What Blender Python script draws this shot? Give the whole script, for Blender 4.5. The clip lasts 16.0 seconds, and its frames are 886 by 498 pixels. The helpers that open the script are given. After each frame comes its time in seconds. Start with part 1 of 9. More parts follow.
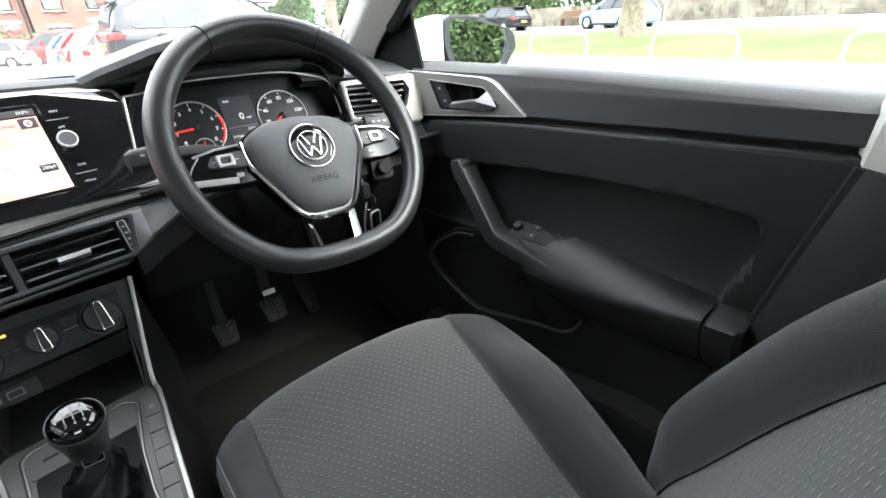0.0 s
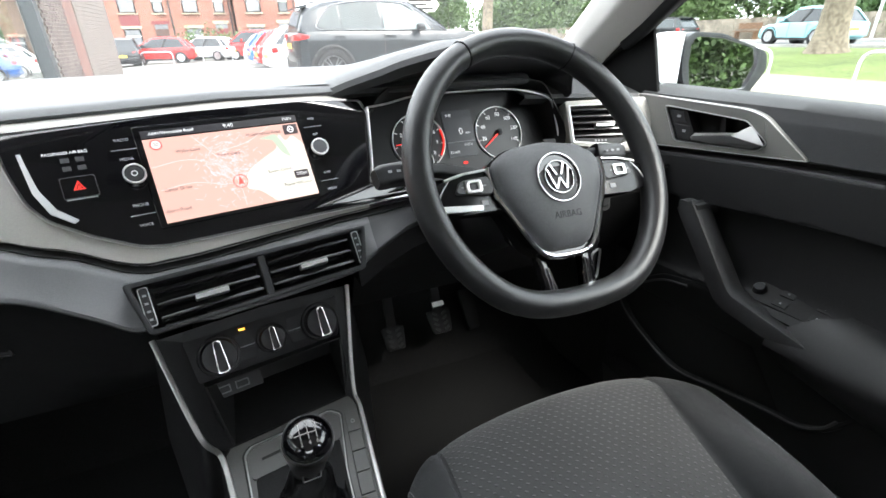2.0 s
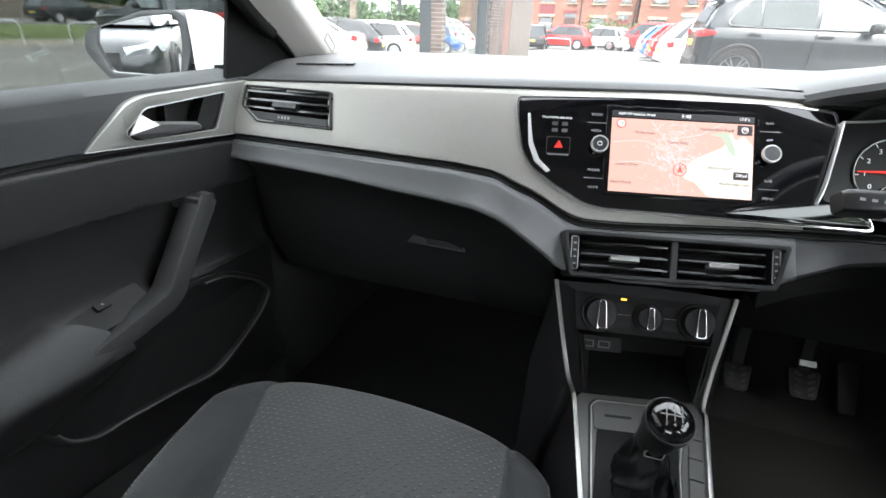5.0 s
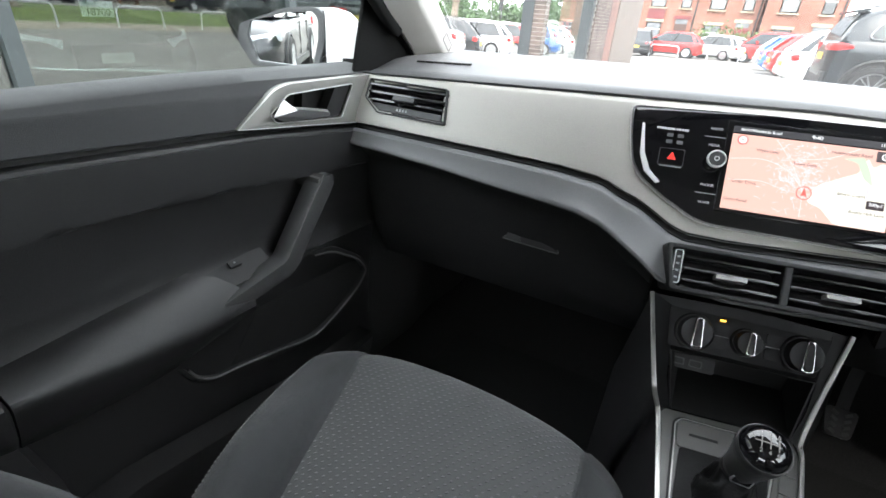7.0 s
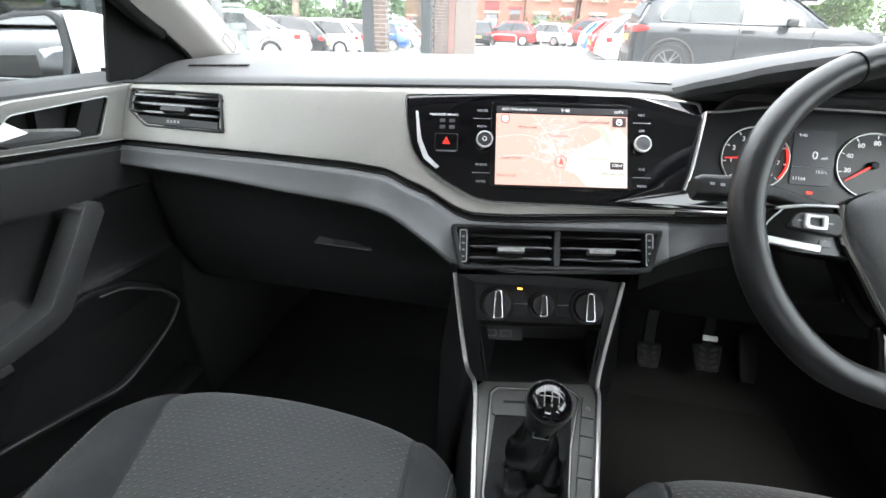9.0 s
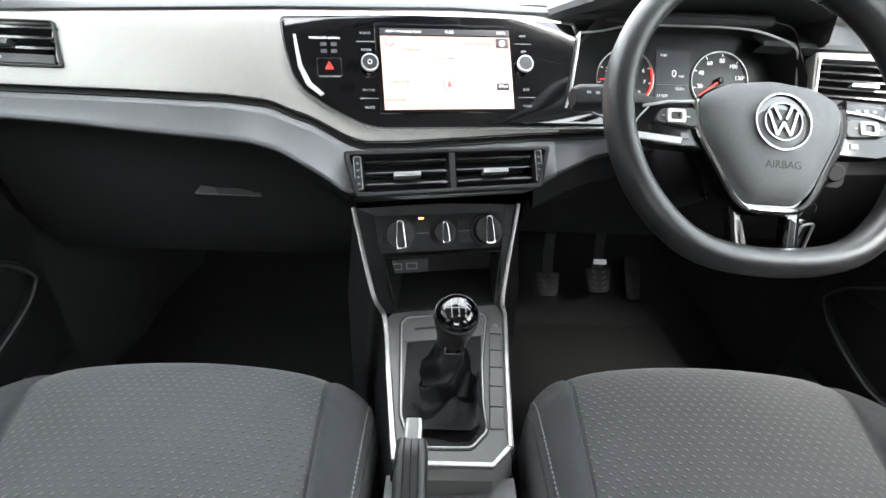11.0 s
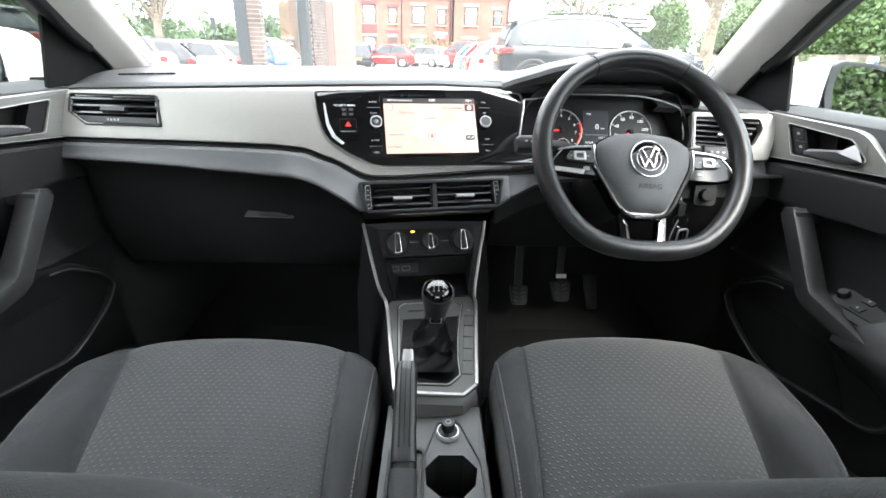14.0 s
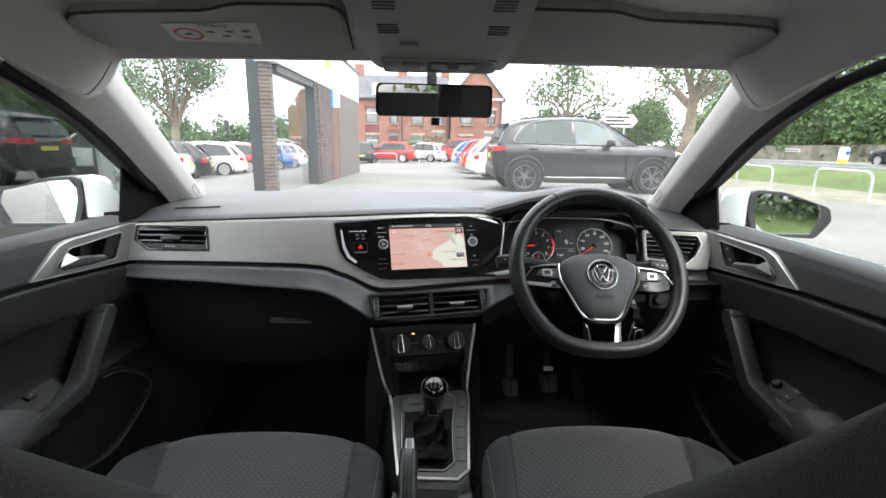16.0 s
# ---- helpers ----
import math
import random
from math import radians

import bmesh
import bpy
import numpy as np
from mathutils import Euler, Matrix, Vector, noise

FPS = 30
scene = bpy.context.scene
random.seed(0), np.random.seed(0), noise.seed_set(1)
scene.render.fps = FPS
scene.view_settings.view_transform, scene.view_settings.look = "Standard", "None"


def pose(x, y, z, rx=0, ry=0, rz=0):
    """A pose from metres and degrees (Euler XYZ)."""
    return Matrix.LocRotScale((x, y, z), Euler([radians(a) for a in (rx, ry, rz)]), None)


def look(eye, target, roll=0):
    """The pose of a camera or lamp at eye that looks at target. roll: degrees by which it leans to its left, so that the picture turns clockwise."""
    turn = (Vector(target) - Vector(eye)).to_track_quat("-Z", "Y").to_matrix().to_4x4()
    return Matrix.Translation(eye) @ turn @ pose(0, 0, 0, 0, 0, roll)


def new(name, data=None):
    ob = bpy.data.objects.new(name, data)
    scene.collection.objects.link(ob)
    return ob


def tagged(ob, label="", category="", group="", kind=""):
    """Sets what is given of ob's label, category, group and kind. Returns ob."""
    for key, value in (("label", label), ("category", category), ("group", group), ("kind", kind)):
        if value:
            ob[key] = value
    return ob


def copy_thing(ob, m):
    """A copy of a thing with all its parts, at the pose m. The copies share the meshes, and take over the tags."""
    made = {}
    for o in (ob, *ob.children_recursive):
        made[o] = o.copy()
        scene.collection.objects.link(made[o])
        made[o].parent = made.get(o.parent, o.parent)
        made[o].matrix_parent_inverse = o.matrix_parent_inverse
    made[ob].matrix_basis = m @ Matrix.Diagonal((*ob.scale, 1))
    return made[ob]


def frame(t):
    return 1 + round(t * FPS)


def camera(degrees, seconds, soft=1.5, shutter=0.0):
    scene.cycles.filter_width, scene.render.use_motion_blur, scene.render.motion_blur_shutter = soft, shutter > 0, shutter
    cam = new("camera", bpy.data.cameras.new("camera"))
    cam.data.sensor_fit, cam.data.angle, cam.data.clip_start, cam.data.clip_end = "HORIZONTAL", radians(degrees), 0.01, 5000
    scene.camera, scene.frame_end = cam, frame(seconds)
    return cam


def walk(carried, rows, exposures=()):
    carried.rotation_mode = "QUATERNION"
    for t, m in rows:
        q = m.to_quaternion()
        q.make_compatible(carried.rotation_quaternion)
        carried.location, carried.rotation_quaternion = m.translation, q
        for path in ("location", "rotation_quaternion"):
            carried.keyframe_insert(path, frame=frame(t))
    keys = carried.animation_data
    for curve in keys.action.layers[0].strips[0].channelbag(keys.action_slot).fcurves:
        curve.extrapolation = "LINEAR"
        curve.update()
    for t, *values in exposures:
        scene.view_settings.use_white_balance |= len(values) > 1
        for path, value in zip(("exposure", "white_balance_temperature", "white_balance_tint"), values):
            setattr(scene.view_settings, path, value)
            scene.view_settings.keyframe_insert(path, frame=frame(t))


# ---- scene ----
cam = camera(87.0, 16.0, soft=1.6)
PATH = [
    (0, (0.09, -0.762, 1.033), (1.222, 0.632, 0.151), -2.5),
    (0.5, (0.085, -0.732, 1.047), (1.156, 0.72, 0.182), -3.2),
    (1, (0.073, -0.688, 1.051), (1.08, 0.818, 0.204), -3.1),
    (1.5, (0.039, -0.643, 1.049), (0.952, 0.923, 0.204), -2.1),
    (2, (0.01, -0.616, 1.049), (0.724, 1.05, 0.204), -1.0),
    (2.5, (-0.016, -0.603, 1.043), (0.495, 1.132, 0.19), 0.1),
    (3, (-0.044, -0.603, 1.042), (0.311, 1.173, 0.192), 1.3),
    (3.5, (-0.059, -0.607, 1.049), (0.108, 1.19, 0.186), 2.1),
    (4, (-0.087, -0.618, 1.047), (-0.161, 1.185, 0.184), 1.0),
    (4.5, (-0.1, -0.634, 1.052), (-0.44, 1.126, 0.166), 1.2),
    (5, (-0.106, -0.667, 1.052), (-0.649, 1.045, 0.171), 2.0),
    (5.2, (-0.117, -0.673, 1.057), (-0.7, 1.017, 0.161), 2.5),
    (7.3, (-0.126, -0.711, 1.056), (-0.962, 0.868, 0.158), 4.0),
    (7.5, (-0.121, -0.703, 1.055), (-0.93, 0.887, 0.15), 3.9),
    (8, (-0.087, -0.674, 1.055), (-0.826, 0.943, 0.139), 3.2),
    (8.5, (-0.056, -0.662, 1.056), (-0.613, 1.032, 0.151), 2.1),
    (9, (-0.021, -0.65, 1.057), (-0.394, 1.104, 0.172), 1.6),
    (9.2, (-0.017, -0.653, 1.057), (-0.296, 1.124, 0.185), 1.8),
    (11.3, (-0.007, -0.676, 0.985), (0.023, 1.052, -0.022), 2.3),
    (11.5, (-0.007, -0.684, 0.975), (0.021, 1.03, -0.056), 2.6),
    (12, (-0.004, -0.721, 0.952), (0.036, 0.971, -0.114), 3.0),
    (12.5, (-0.002, -0.785, 0.957), (0.051, 0.894, -0.127), 3.4),
    (13, (0.002, -0.835, 0.988), (0.061, 0.875, -0.048), 3.5),
    (13.5, (0.006, -0.875, 1.018), (0.056, 0.896, 0.09), 2.6),
    (14, (0.007, -0.913, 1.047), (0.054, 0.919, 0.247), 1.8),
    (14.5, (0.007, -0.959, 1.086), (0.051, 0.918, 0.396), 1.5),
    (15, (0.006, -0.998, 1.115), (0.06, 0.909, 0.514), 1.7),
    (15.5, (0.011, -1.037, 1.134), (0.047, 0.893, 0.608), 1.5),
    (16, (0.013, -1.065, 1.145), (0.054, 0.883, 0.693), 0.9),
]
EXPOSURES = [(0.0, 3.18), (1.5, 2.85), (3.0, 2.75), (5.0, 2.75), (7.5, 2.85), (9.0, 2.95), (11.3, 3.70), (12.5, 4.23), (13.2, 4.20), (13.8, 3.52), (14.5, 2.62), (16.0, 2.08)]
walk(cam, [(t, look(eye, target, roll)) for t, eye, target, roll in PATH], EXPOSURES)

# ---- daylight: a bright overcast sky with thin clouds, and a weak wide sun ----
world = bpy.data.worlds.new("overcast_sky")
scene.world = world
world.use_nodes = True
wn, wl = world.node_tree.nodes, world.node_tree.links
sky = wn.new("ShaderNodeTexSky")
sky.sky_type, sky.sun_disc = "NISHITA", False
sky.sun_elevation, sky.sun_rotation = radians(48), radians(150)
sky.air_density, sky.dust_density = 1.0, 2.0
coord = wn.new("ShaderNodeTexCoord")
cloud = wn.new("ShaderNodeTexNoise")
cloud.inputs["Scale"].default_value, cloud.inputs["Detail"].default_value = 2.2, 6
ramp = wn.new("ShaderNodeValToRGB")
ramp.color_ramp.elements[0].position, ramp.color_ramp.elements[0].color = 0.3, (5.6, 6.0, 6.6, 1)
ramp.color_ramp.elements[1].position, ramp.color_ramp.elements[1].color = 0.65, (9.4, 9.6, 9.8, 1)
mix = wn.new("ShaderNodeMixRGB")
mix.inputs["Fac"].default_value = 0.85
wl.new(coord.outputs["Generated"], cloud.inputs["Vector"])
wl.new(cloud.outputs["Fac"], ramp.inputs["Fac"])
wl.new(sky.outputs["Color"], mix.inputs[1])
wl.new(ramp.outputs["Color"], mix.inputs[2])
wl.new(mix.outputs["Color"], wn["Background"].inputs["Color"])
wn["Background"].inputs["Strength"].default_value = 0.15
sun = new("sun", bpy.data.lights.new("sun", "SUN"))
sun.data.energy, sun.data.angle, sun.data.color = 0.7, radians(26), (1.0, 0.97, 0.92)
sun.matrix_world = look((0, 0, 30), (-12, 18, 0))

# ---- materials ----
MATS = {}


def mat(name, color, rough=0.5, metal=0.0, grain=0.0, scale=60.0, bump=0.0, bump_scale=200.0, stain=0.0, stain_scale=3.0, coat=0.0, emit=0.0, vary=0.0, spec=0.5, sheen=0.0):
    """A Principled material with fine grain, large stains, relief and a change from piece to piece."""
    if name in MATS:
        return MATS[name]
    m = bpy.data.materials.new(name)
    m.use_nodes = True
    n, l = m.node_tree.nodes, m.node_tree.links
    b = n["Principled BSDF"]
    b.inputs["Base Color"].default_value = (*color, 1)
    b.inputs["Roughness"].default_value, b.inputs["Metallic"].default_value = rough, metal
    b.inputs["Coat Weight"].default_value, b.inputs["Specular IOR Level"].default_value = coat, spec
    b.inputs["Coat Roughness"].default_value = 0.04
    b.inputs["Sheen Weight"].default_value = sheen
    if emit:
        b.inputs["Emission Color"].default_value, b.inputs["Emission Strength"].default_value = (*color, 1), emit
    co = n.new("ShaderNodeTexCoord")

    def noise_of(s, detail=4):
        t = n.new("ShaderNodeTexNoise")
        t.inputs["Scale"].default_value, t.inputs["Detail"].default_value = s, detail
        l.new(co.outputs["Object"], t.inputs["Vector"])
        return t

    last = None
    if grain or stain or vary:
        amount = n.new("ShaderNodeMath")
        amount.operation = "ADD"
        amount.inputs[0].default_value = amount.inputs[1].default_value = 0
        for k, (a, s) in enumerate(((grain, scale), (stain, stain_scale))):
            if a:
                mr = n.new("ShaderNodeMapRange")
                mr.inputs[1].default_value, mr.inputs[2].default_value = 0.3, 0.7
                mr.inputs[3].default_value, mr.inputs[4].default_value = -a, a
                l.new(noise_of(s).outputs["Fac"], mr.inputs[0])
                l.new(mr.outputs[0], amount.inputs[k])
        total = amount
        if vary:
            info = n.new("ShaderNodeObjectInfo")
            mr = n.new("ShaderNodeMapRange")
            mr.inputs[3].default_value, mr.inputs[4].default_value = -vary, vary
            l.new(info.outputs["Random"], mr.inputs[0])
            total = n.new("ShaderNodeMath")
            total.operation = "ADD"
            l.new(amount.outputs[0], total.inputs[0])
            l.new(mr.outputs[0], total.inputs[1])
        plus = n.new("ShaderNodeMath")
        plus.operation, plus.inputs[1].default_value = "ADD", 1.0
        l.new(total.outputs[0], plus.inputs[0])
        hsv = n.new("ShaderNodeHueSaturation")
        hsv.inputs["Color"].default_value = (*color, 1)
        l.new(plus.outputs[0], hsv.inputs["Value"])
        l.new(hsv.outputs["Color"], b.inputs["Base Color"])
        if not metal:
            mr = n.new("ShaderNodeMapRange")
            mr.inputs[1].default_value, mr.inputs[2].default_value = 0.7, 1.3
            mr.inputs[3].default_value, mr.inputs[4].default_value = min(1, rough + 0.06), max(0.02, rough - 0.06)
            l.new(plus.outputs[0], mr.inputs[0])
            l.new(mr.outputs[0], b.inputs["Roughness"])
    if bump:
        bp = n.new("ShaderNodeBump")
        bp.inputs["Strength"].default_value, bp.inputs["Distance"].default_value = bump, 0.002
        l.new(noise_of(bump_scale, 3).outputs["Fac"], bp.inputs["Height"])
        l.new(bp.outputs["Normal"], b.inputs["Normal"])
    MATS[name] = m
    return m


def pane(name, tint, gloss=0.02, face_on=0.025, film=0.0):
    """Thin clear glass: it lets light through, tinted, and mirrors by Fresnel; film is the share of pale haze put in
    for veiling reflections.
    """
    m = bpy.data.materials.new(name)
    m.use_nodes = True
    n, l = m.node_tree.nodes, m.node_tree.links
    n.remove(n["Principled BSDF"])
    clear, shine, mx, fr = n.new("ShaderNodeBsdfTransparent"), n.new("ShaderNodeBsdfGlossy"), n.new("ShaderNodeMixShader"), n.new("ShaderNodeLayerWeight")
    clear.inputs["Color"].default_value = (*tint, 1)
    shine.inputs["Roughness"].default_value = gloss
    steep, part_of = n.new("ShaderNodeMath"), n.new("ShaderNodeMath")
    steep.operation, steep.inputs[1].default_value = "POWER", 5.0
    part_of.operation, part_of.inputs[1].default_value, part_of.inputs[2].default_value = "MULTIPLY_ADD", 0.9, face_on
    l.new(fr.outputs["Facing"], steep.inputs[0])
    l.new(steep.outputs[0], part_of.inputs[0])
    l.new(part_of.outputs[0], mx.inputs[0])
    l.new(clear.outputs[0], mx.inputs[1])
    l.new(shine.outputs[0], mx.inputs[2])
    last = mx
    if film:
        haze, last = n.new("ShaderNodeBsdfTranslucent"), n.new("ShaderNodeMixShader")
        haze.inputs["Color"].default_value = (0.9, 0.9, 0.9, 1)
        last.inputs[0].default_value = film
        l.new(mx.outputs[0], last.inputs[1])
        l.new(haze.outputs[0], last.inputs[2])
    l.new(last.outputs[0], n["Material Output"].inputs["Surface"])
    return m


# ---- shapes ----
WORLD = {}


def thing(name, label, category, at=(0, 0, 0), group="", kind=""):
    """An Empty at the base of a thing, which parents its parts."""
    ob = new(name)
    ob.empty_display_size = 0.05
    ob.location = at
    WORLD[ob] = Matrix.Translation(at)
    return tagged(ob, label, category, group, kind)


def mesh_of(bm, name, smooth=True, angle=40):
    bmesh.ops.recalc_face_normals(bm, faces=bm.faces[:])
    me = bpy.data.meshes.new(name)
    if smooth:
        for f in bm.faces:
            f.smooth = True
        for e in bm.edges:
            if len(e.link_faces) == 2 and e.calc_face_angle(0) > radians(angle):
                e.smooth = False
    bm.to_mesh(me)
    bm.free()
    return me


def part(name, bm, material, parent, label="", smooth=True, angle=40):
    """One mesh object under a thing or under a part; its shape is given in the world's metres."""
    ob = new(name, mesh_of(bm, name, smooth, angle))
    ob.data.materials.append(material)
    ob.parent = parent
    ob.matrix_parent_inverse = WORLD[parent].inverted()
    WORLD[ob] = Matrix.Identity(4)
    return tagged(ob, label)


def single(name, bm, material, label, category, kind="", group="", smooth=True, angle=40):
    """A thing, or a piece of the setting, of one mesh."""
    ob = new(name, mesh_of(bm, name, smooth, angle))
    ob.data.materials.append(material)
    WORLD[ob] = Matrix.Identity(4)
    return tagged(ob, label, category, group, kind)


def put(bm, m):
    bmesh.ops.transform(bm, matrix=m, verts=bm.verts[:])
    return bm


def join(*bms):
    out = bmesh.new()
    for b in bms:
        me = bpy.data.meshes.new("tmp")
        b.to_mesh(me)
        b.free()
        out.from_mesh(me)
        bpy.data.meshes.remove(me)
    return out


def soften(bm, width, seg=2, angle=30):
    if width > 0:
        edges = [e for e in bm.edges if len(e.link_faces) == 2 and e.calc_face_angle(0) > radians(angle)]
        bmesh.ops.bevel(bm, geom=edges, offset=width, segments=seg, profile=0.5, affect="EDGES", clamp_overlap=True)
    return bm


def rounded(pts, r, n=4):
    """The outline with its corners rounded; r: one radius or one a corner."""
    out = []
    k = len(pts)
    for i in range(k):
        a, b, c = Vector(pts[i - 1]), Vector(pts[i]), Vector(pts[(i + 1) % k])
        rr = r[i] if isinstance(r, (list, tuple)) else r
        p, q = a - b, c - b
        d = min(rr, p.length * 0.45, q.length * 0.45)
        if d < 1e-5:
            out.append(tuple(b))
            continue
        s, e = b + p.normalized() * d, b + q.normalized() * d
        for j in range(n + 1):
            t = j / n
            out.append(tuple((1 - t) ** 2 * s + 2 * t * (1 - t) * b + t * t * e))
    return out


def rect(w, h, x=0.0, y=0.0):
    return [(x - w / 2, y - h / 2), (x + w / 2, y - h / 2), (x + w / 2, y + h / 2), (x - w / 2, y + h / 2)]


def circle(r, n=24, x=0.0, y=0.0, ry=None):
    return [(x + r * math.cos(2 * math.pi * i / n), y + (ry or r) * math.sin(2 * math.pi * i / n)) for i in range(n)]


def slab(outline, depth, bevel=0.0, seg=2, m=None, top=0.0):
    """A plate of that outline, from top - depth up to top along its own z."""
    bm = bmesh.new()
    lo = [bm.verts.new((u, v, top - depth)) for u, v in outline]
    hi = [bm.verts.new((u, v, top)) for u, v in outline]
    k = len(lo)
    bm.faces.new(lo[::-1])
    face = bm.faces.new(hi)
    for i in range(k):
        bm.faces.new((lo[i], lo[(i + 1) % k], hi[(i + 1) % k], hi[i]))
    if bevel:
        bmesh.ops.bevel(bm, geom=face.edges[:], offset=bevel, segments=seg, profile=0.5, affect="EDGES", clamp_overlap=True)
    return put(bm, m) if m else bm


def hoop(outer, inner, depth, bevel=0.0, m=None, top=0.0, inner_top=None):
    """A frame between two outlines of the same count."""
    bm = bmesh.new()
    t2 = top if inner_top is None else inner_top
    rings = [[bm.verts.new((u, v, z)) for u, v in line] for line, z in ((outer, top - depth), (outer, top), (inner, t2), (inner, top - depth))]
    k = len(outer)
    for a in range(4):
        for i in range(k):
            bm.faces.new((rings[a][i], rings[a][(i + 1) % k], rings[(a + 1) % 4][(i + 1) % k], rings[(a + 1) % 4][i]))
    if bevel:
        edges = [e for e in bm.edges if all(v in rings[1] for v in e.verts) or all(v in rings[2] for v in e.verts)]
        bmesh.ops.bevel(bm, geom=edges, offset=bevel, segments=2, profile=0.5, affect="EDGES", clamp_overlap=True)
    return put(bm, m) if m else bm


def loft(rings, closed=True, caps=True, loop=False, m=None):
    """Skin over rings of the same count of points."""
    bm = bmesh.new()
    vs = [[bm.verts.new(p) for p in ring] for ring in rings]
    k = len(vs[0])
    for a in range(len(vs) - (0 if loop else 1)):
        b = (a + 1) % len(vs)
        for i in range(k if closed else k - 1):
            j = (i + 1) % k
            bm.faces.new((vs[a][i], vs[a][j], vs[b][j], vs[b][i]))
    if caps and closed and not loop:
        bm.faces.new(vs[0][::-1])
        bm.faces.new(vs[-1])
    return put(bm, m) if m else bm


def inside(poly, p):
    x, y = p
    hit = False
    for i in range(len(poly)):
        (x1, y1), (x2, y2) = poly[i - 1], poly[i]
        if (y1 > y) != (y2 > y) and x < (x2 - x1) * (y - y1) / (y2 - y1) + x1:
            hit = not hit
    return hit


def shell(rows, thick=0.004, hole=None):
    """A sheet over rows of points, given thickness away from its normals; hole: a plane and an outline in it to leave open."""
    bm = loft(rows, closed=False, caps=False)
    if hole:
        inv = hole[0].inverted()
        gone = [f for f in bm.faces if inside(hole[1], (inv @ f.calc_center_median()).xy)]
        bmesh.ops.delete(bm, geom=gone, context="FACES")
    bmesh.ops.recalc_face_normals(bm, faces=bm.faces[:])
    bmesh.ops.solidify(bm, geom=bm.faces[:], thickness=thick)
    return bm


def curve(pts, n=8, closed=False):
    """A smooth line through points."""
    P = [Vector(p) for p in pts]
    k = len(P)
    out = []
    for i in range(k if closed else k - 1):
        a, b, c, d = (P[(i + j) % k] if closed else P[min(max(i + j, 0), k - 1)] for j in (-1, 0, 1, 2))
        for s in range(n):
            t = s / n
            out.append(0.5 * (2 * b + (c - a) * t + (2 * a - 5 * b + 4 * c - d) * t * t + (3 * b - a - 3 * c + d) * t ** 3))
    if not closed:
        out.append(P[-1])
    return out


def sweep(path, profile, closed=False, up=(0, 0, 1), scale=None, caps=True):
    """A profile of (side, up) carried along a path."""
    path = [Vector(p) for p in path]
    rings = []
    k = len(path)
    for i, p in enumerate(path):
        a, b = (path[i - 1], path[(i + 1) % k]) if closed else (path[max(i - 1, 0)], path[min(i + 1, k - 1)])
        t = (b - a).normalized()
        side = t.cross(Vector(up)).normalized()
        top = side.cross(t)
        s = scale[i] if scale else 1.0
        rings.append([p + side * (u * s) + top * (v * s) for u, v in profile])
    return loft(rings, loop=closed, caps=caps)


def tube(path, r, n=10, closed=False, up=(0, 0, 1), scale=None):
    return sweep(path, circle(r, n), closed, up, scale)


def lathe(profile, n=24, m=None):
    """A turned body: (radius, height) pairs."""
    rings = [[(max(r, 1e-4) * math.cos(2 * math.pi * i / n), max(r, 1e-4) * math.sin(2 * math.pi * i / n), h) for i in range(n)] for r, h in profile]
    return loft(rings, m=m)


def block(w, d, h, x=0.0, y=0.0, z=0.0, bevel=0.0, seg=2):
    """A box with its base at z, centred on x and y."""
    bm = slab(rect(w, d, x, y), h, top=z + h)
    return soften(bm, bevel, seg)


def interp(xs, ys):
    return lambda x: float(np.interp(x, xs, ys))


def words(text, size, material, parent, m, name="lettering", align="CENTER", label=""):
    """Lettering in the built-in font, turned into a mesh."""
    cu = bpy.data.curves.new(name, "FONT")
    cu.body, cu.size, cu.align_x, cu.align_y, cu.extrude = text, size, align, "CENTER", 0.00012
    tmp = bpy.data.objects.new("tmp", cu)
    scene.collection.objects.link(tmp)
    me = bpy.data.meshes.new_from_object(tmp.evaluated_get(bpy.context.evaluated_depsgraph_get()))
    bpy.data.objects.remove(tmp)
    me.transform(m)
    ob = new(name, me)
    me.materials.clear()
    me.materials.append(material)
    ob.parent = parent
    ob.matrix_parent_inverse = WORLD[parent].inverted()
    WORLD[ob] = Matrix.Identity(4)
    return tagged(ob, label)

# ---- materials of the cabin ----
BLACK = mat("black_grained_plastic", (0.015, 0.015, 0.016), 0.5, grain=0.12, scale=400, bump=0.25, bump_scale=900, stain=0.1, stain_scale=5)
SOFT = mat("soft_touch_dash_skin", (0.070, 0.071, 0.073), 0.48, spec=0.38, grain=0.06, scale=600, bump=0.22, bump_scale=1100, stain=0.06, stain_scale=4)
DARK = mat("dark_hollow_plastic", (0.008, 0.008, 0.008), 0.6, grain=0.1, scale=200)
PIANO = mat("piano_black_gloss", (0.004, 0.004, 0.005), 0.07, coat=0.6, grain=0.05, scale=30)
TRIM = mat("satin_platinum_trim", (0.40, 0.388, 0.360), 0.50, metal=0.35, grain=0.05, scale=700, stain=0.03, stain_scale=6, bump=0.05, bump_scale=1500)
CHROME = mat("bright_chrome", (0.82, 0.82, 0.83), 0.1, metal=1.0, stain=0.03, stain_scale=40)
SATIN = mat("satin_chrome", (0.66, 0.66, 0.655), 0.32, metal=0.75, stain=0.04, stain_scale=30)
LEATHER = mat("black_leather", (0.024, 0.024, 0.0245), 0.31, grain=0.06, scale=350, bump=0.16, bump_scale=1100, stain=0.12, stain_scale=12)
GAITER = mat("creased_black_leatherette", (0.004, 0.004, 0.0042), 0.36, spec=0.16, bump=0.4, bump_scale=500, stain=0.1, stain_scale=20)
CARPET = mat("black_carpet", (0.030, 0.030, 0.030), 0.95, grain=0.4, scale=600, bump=0.8, bump_scale=900, spec=0.1)
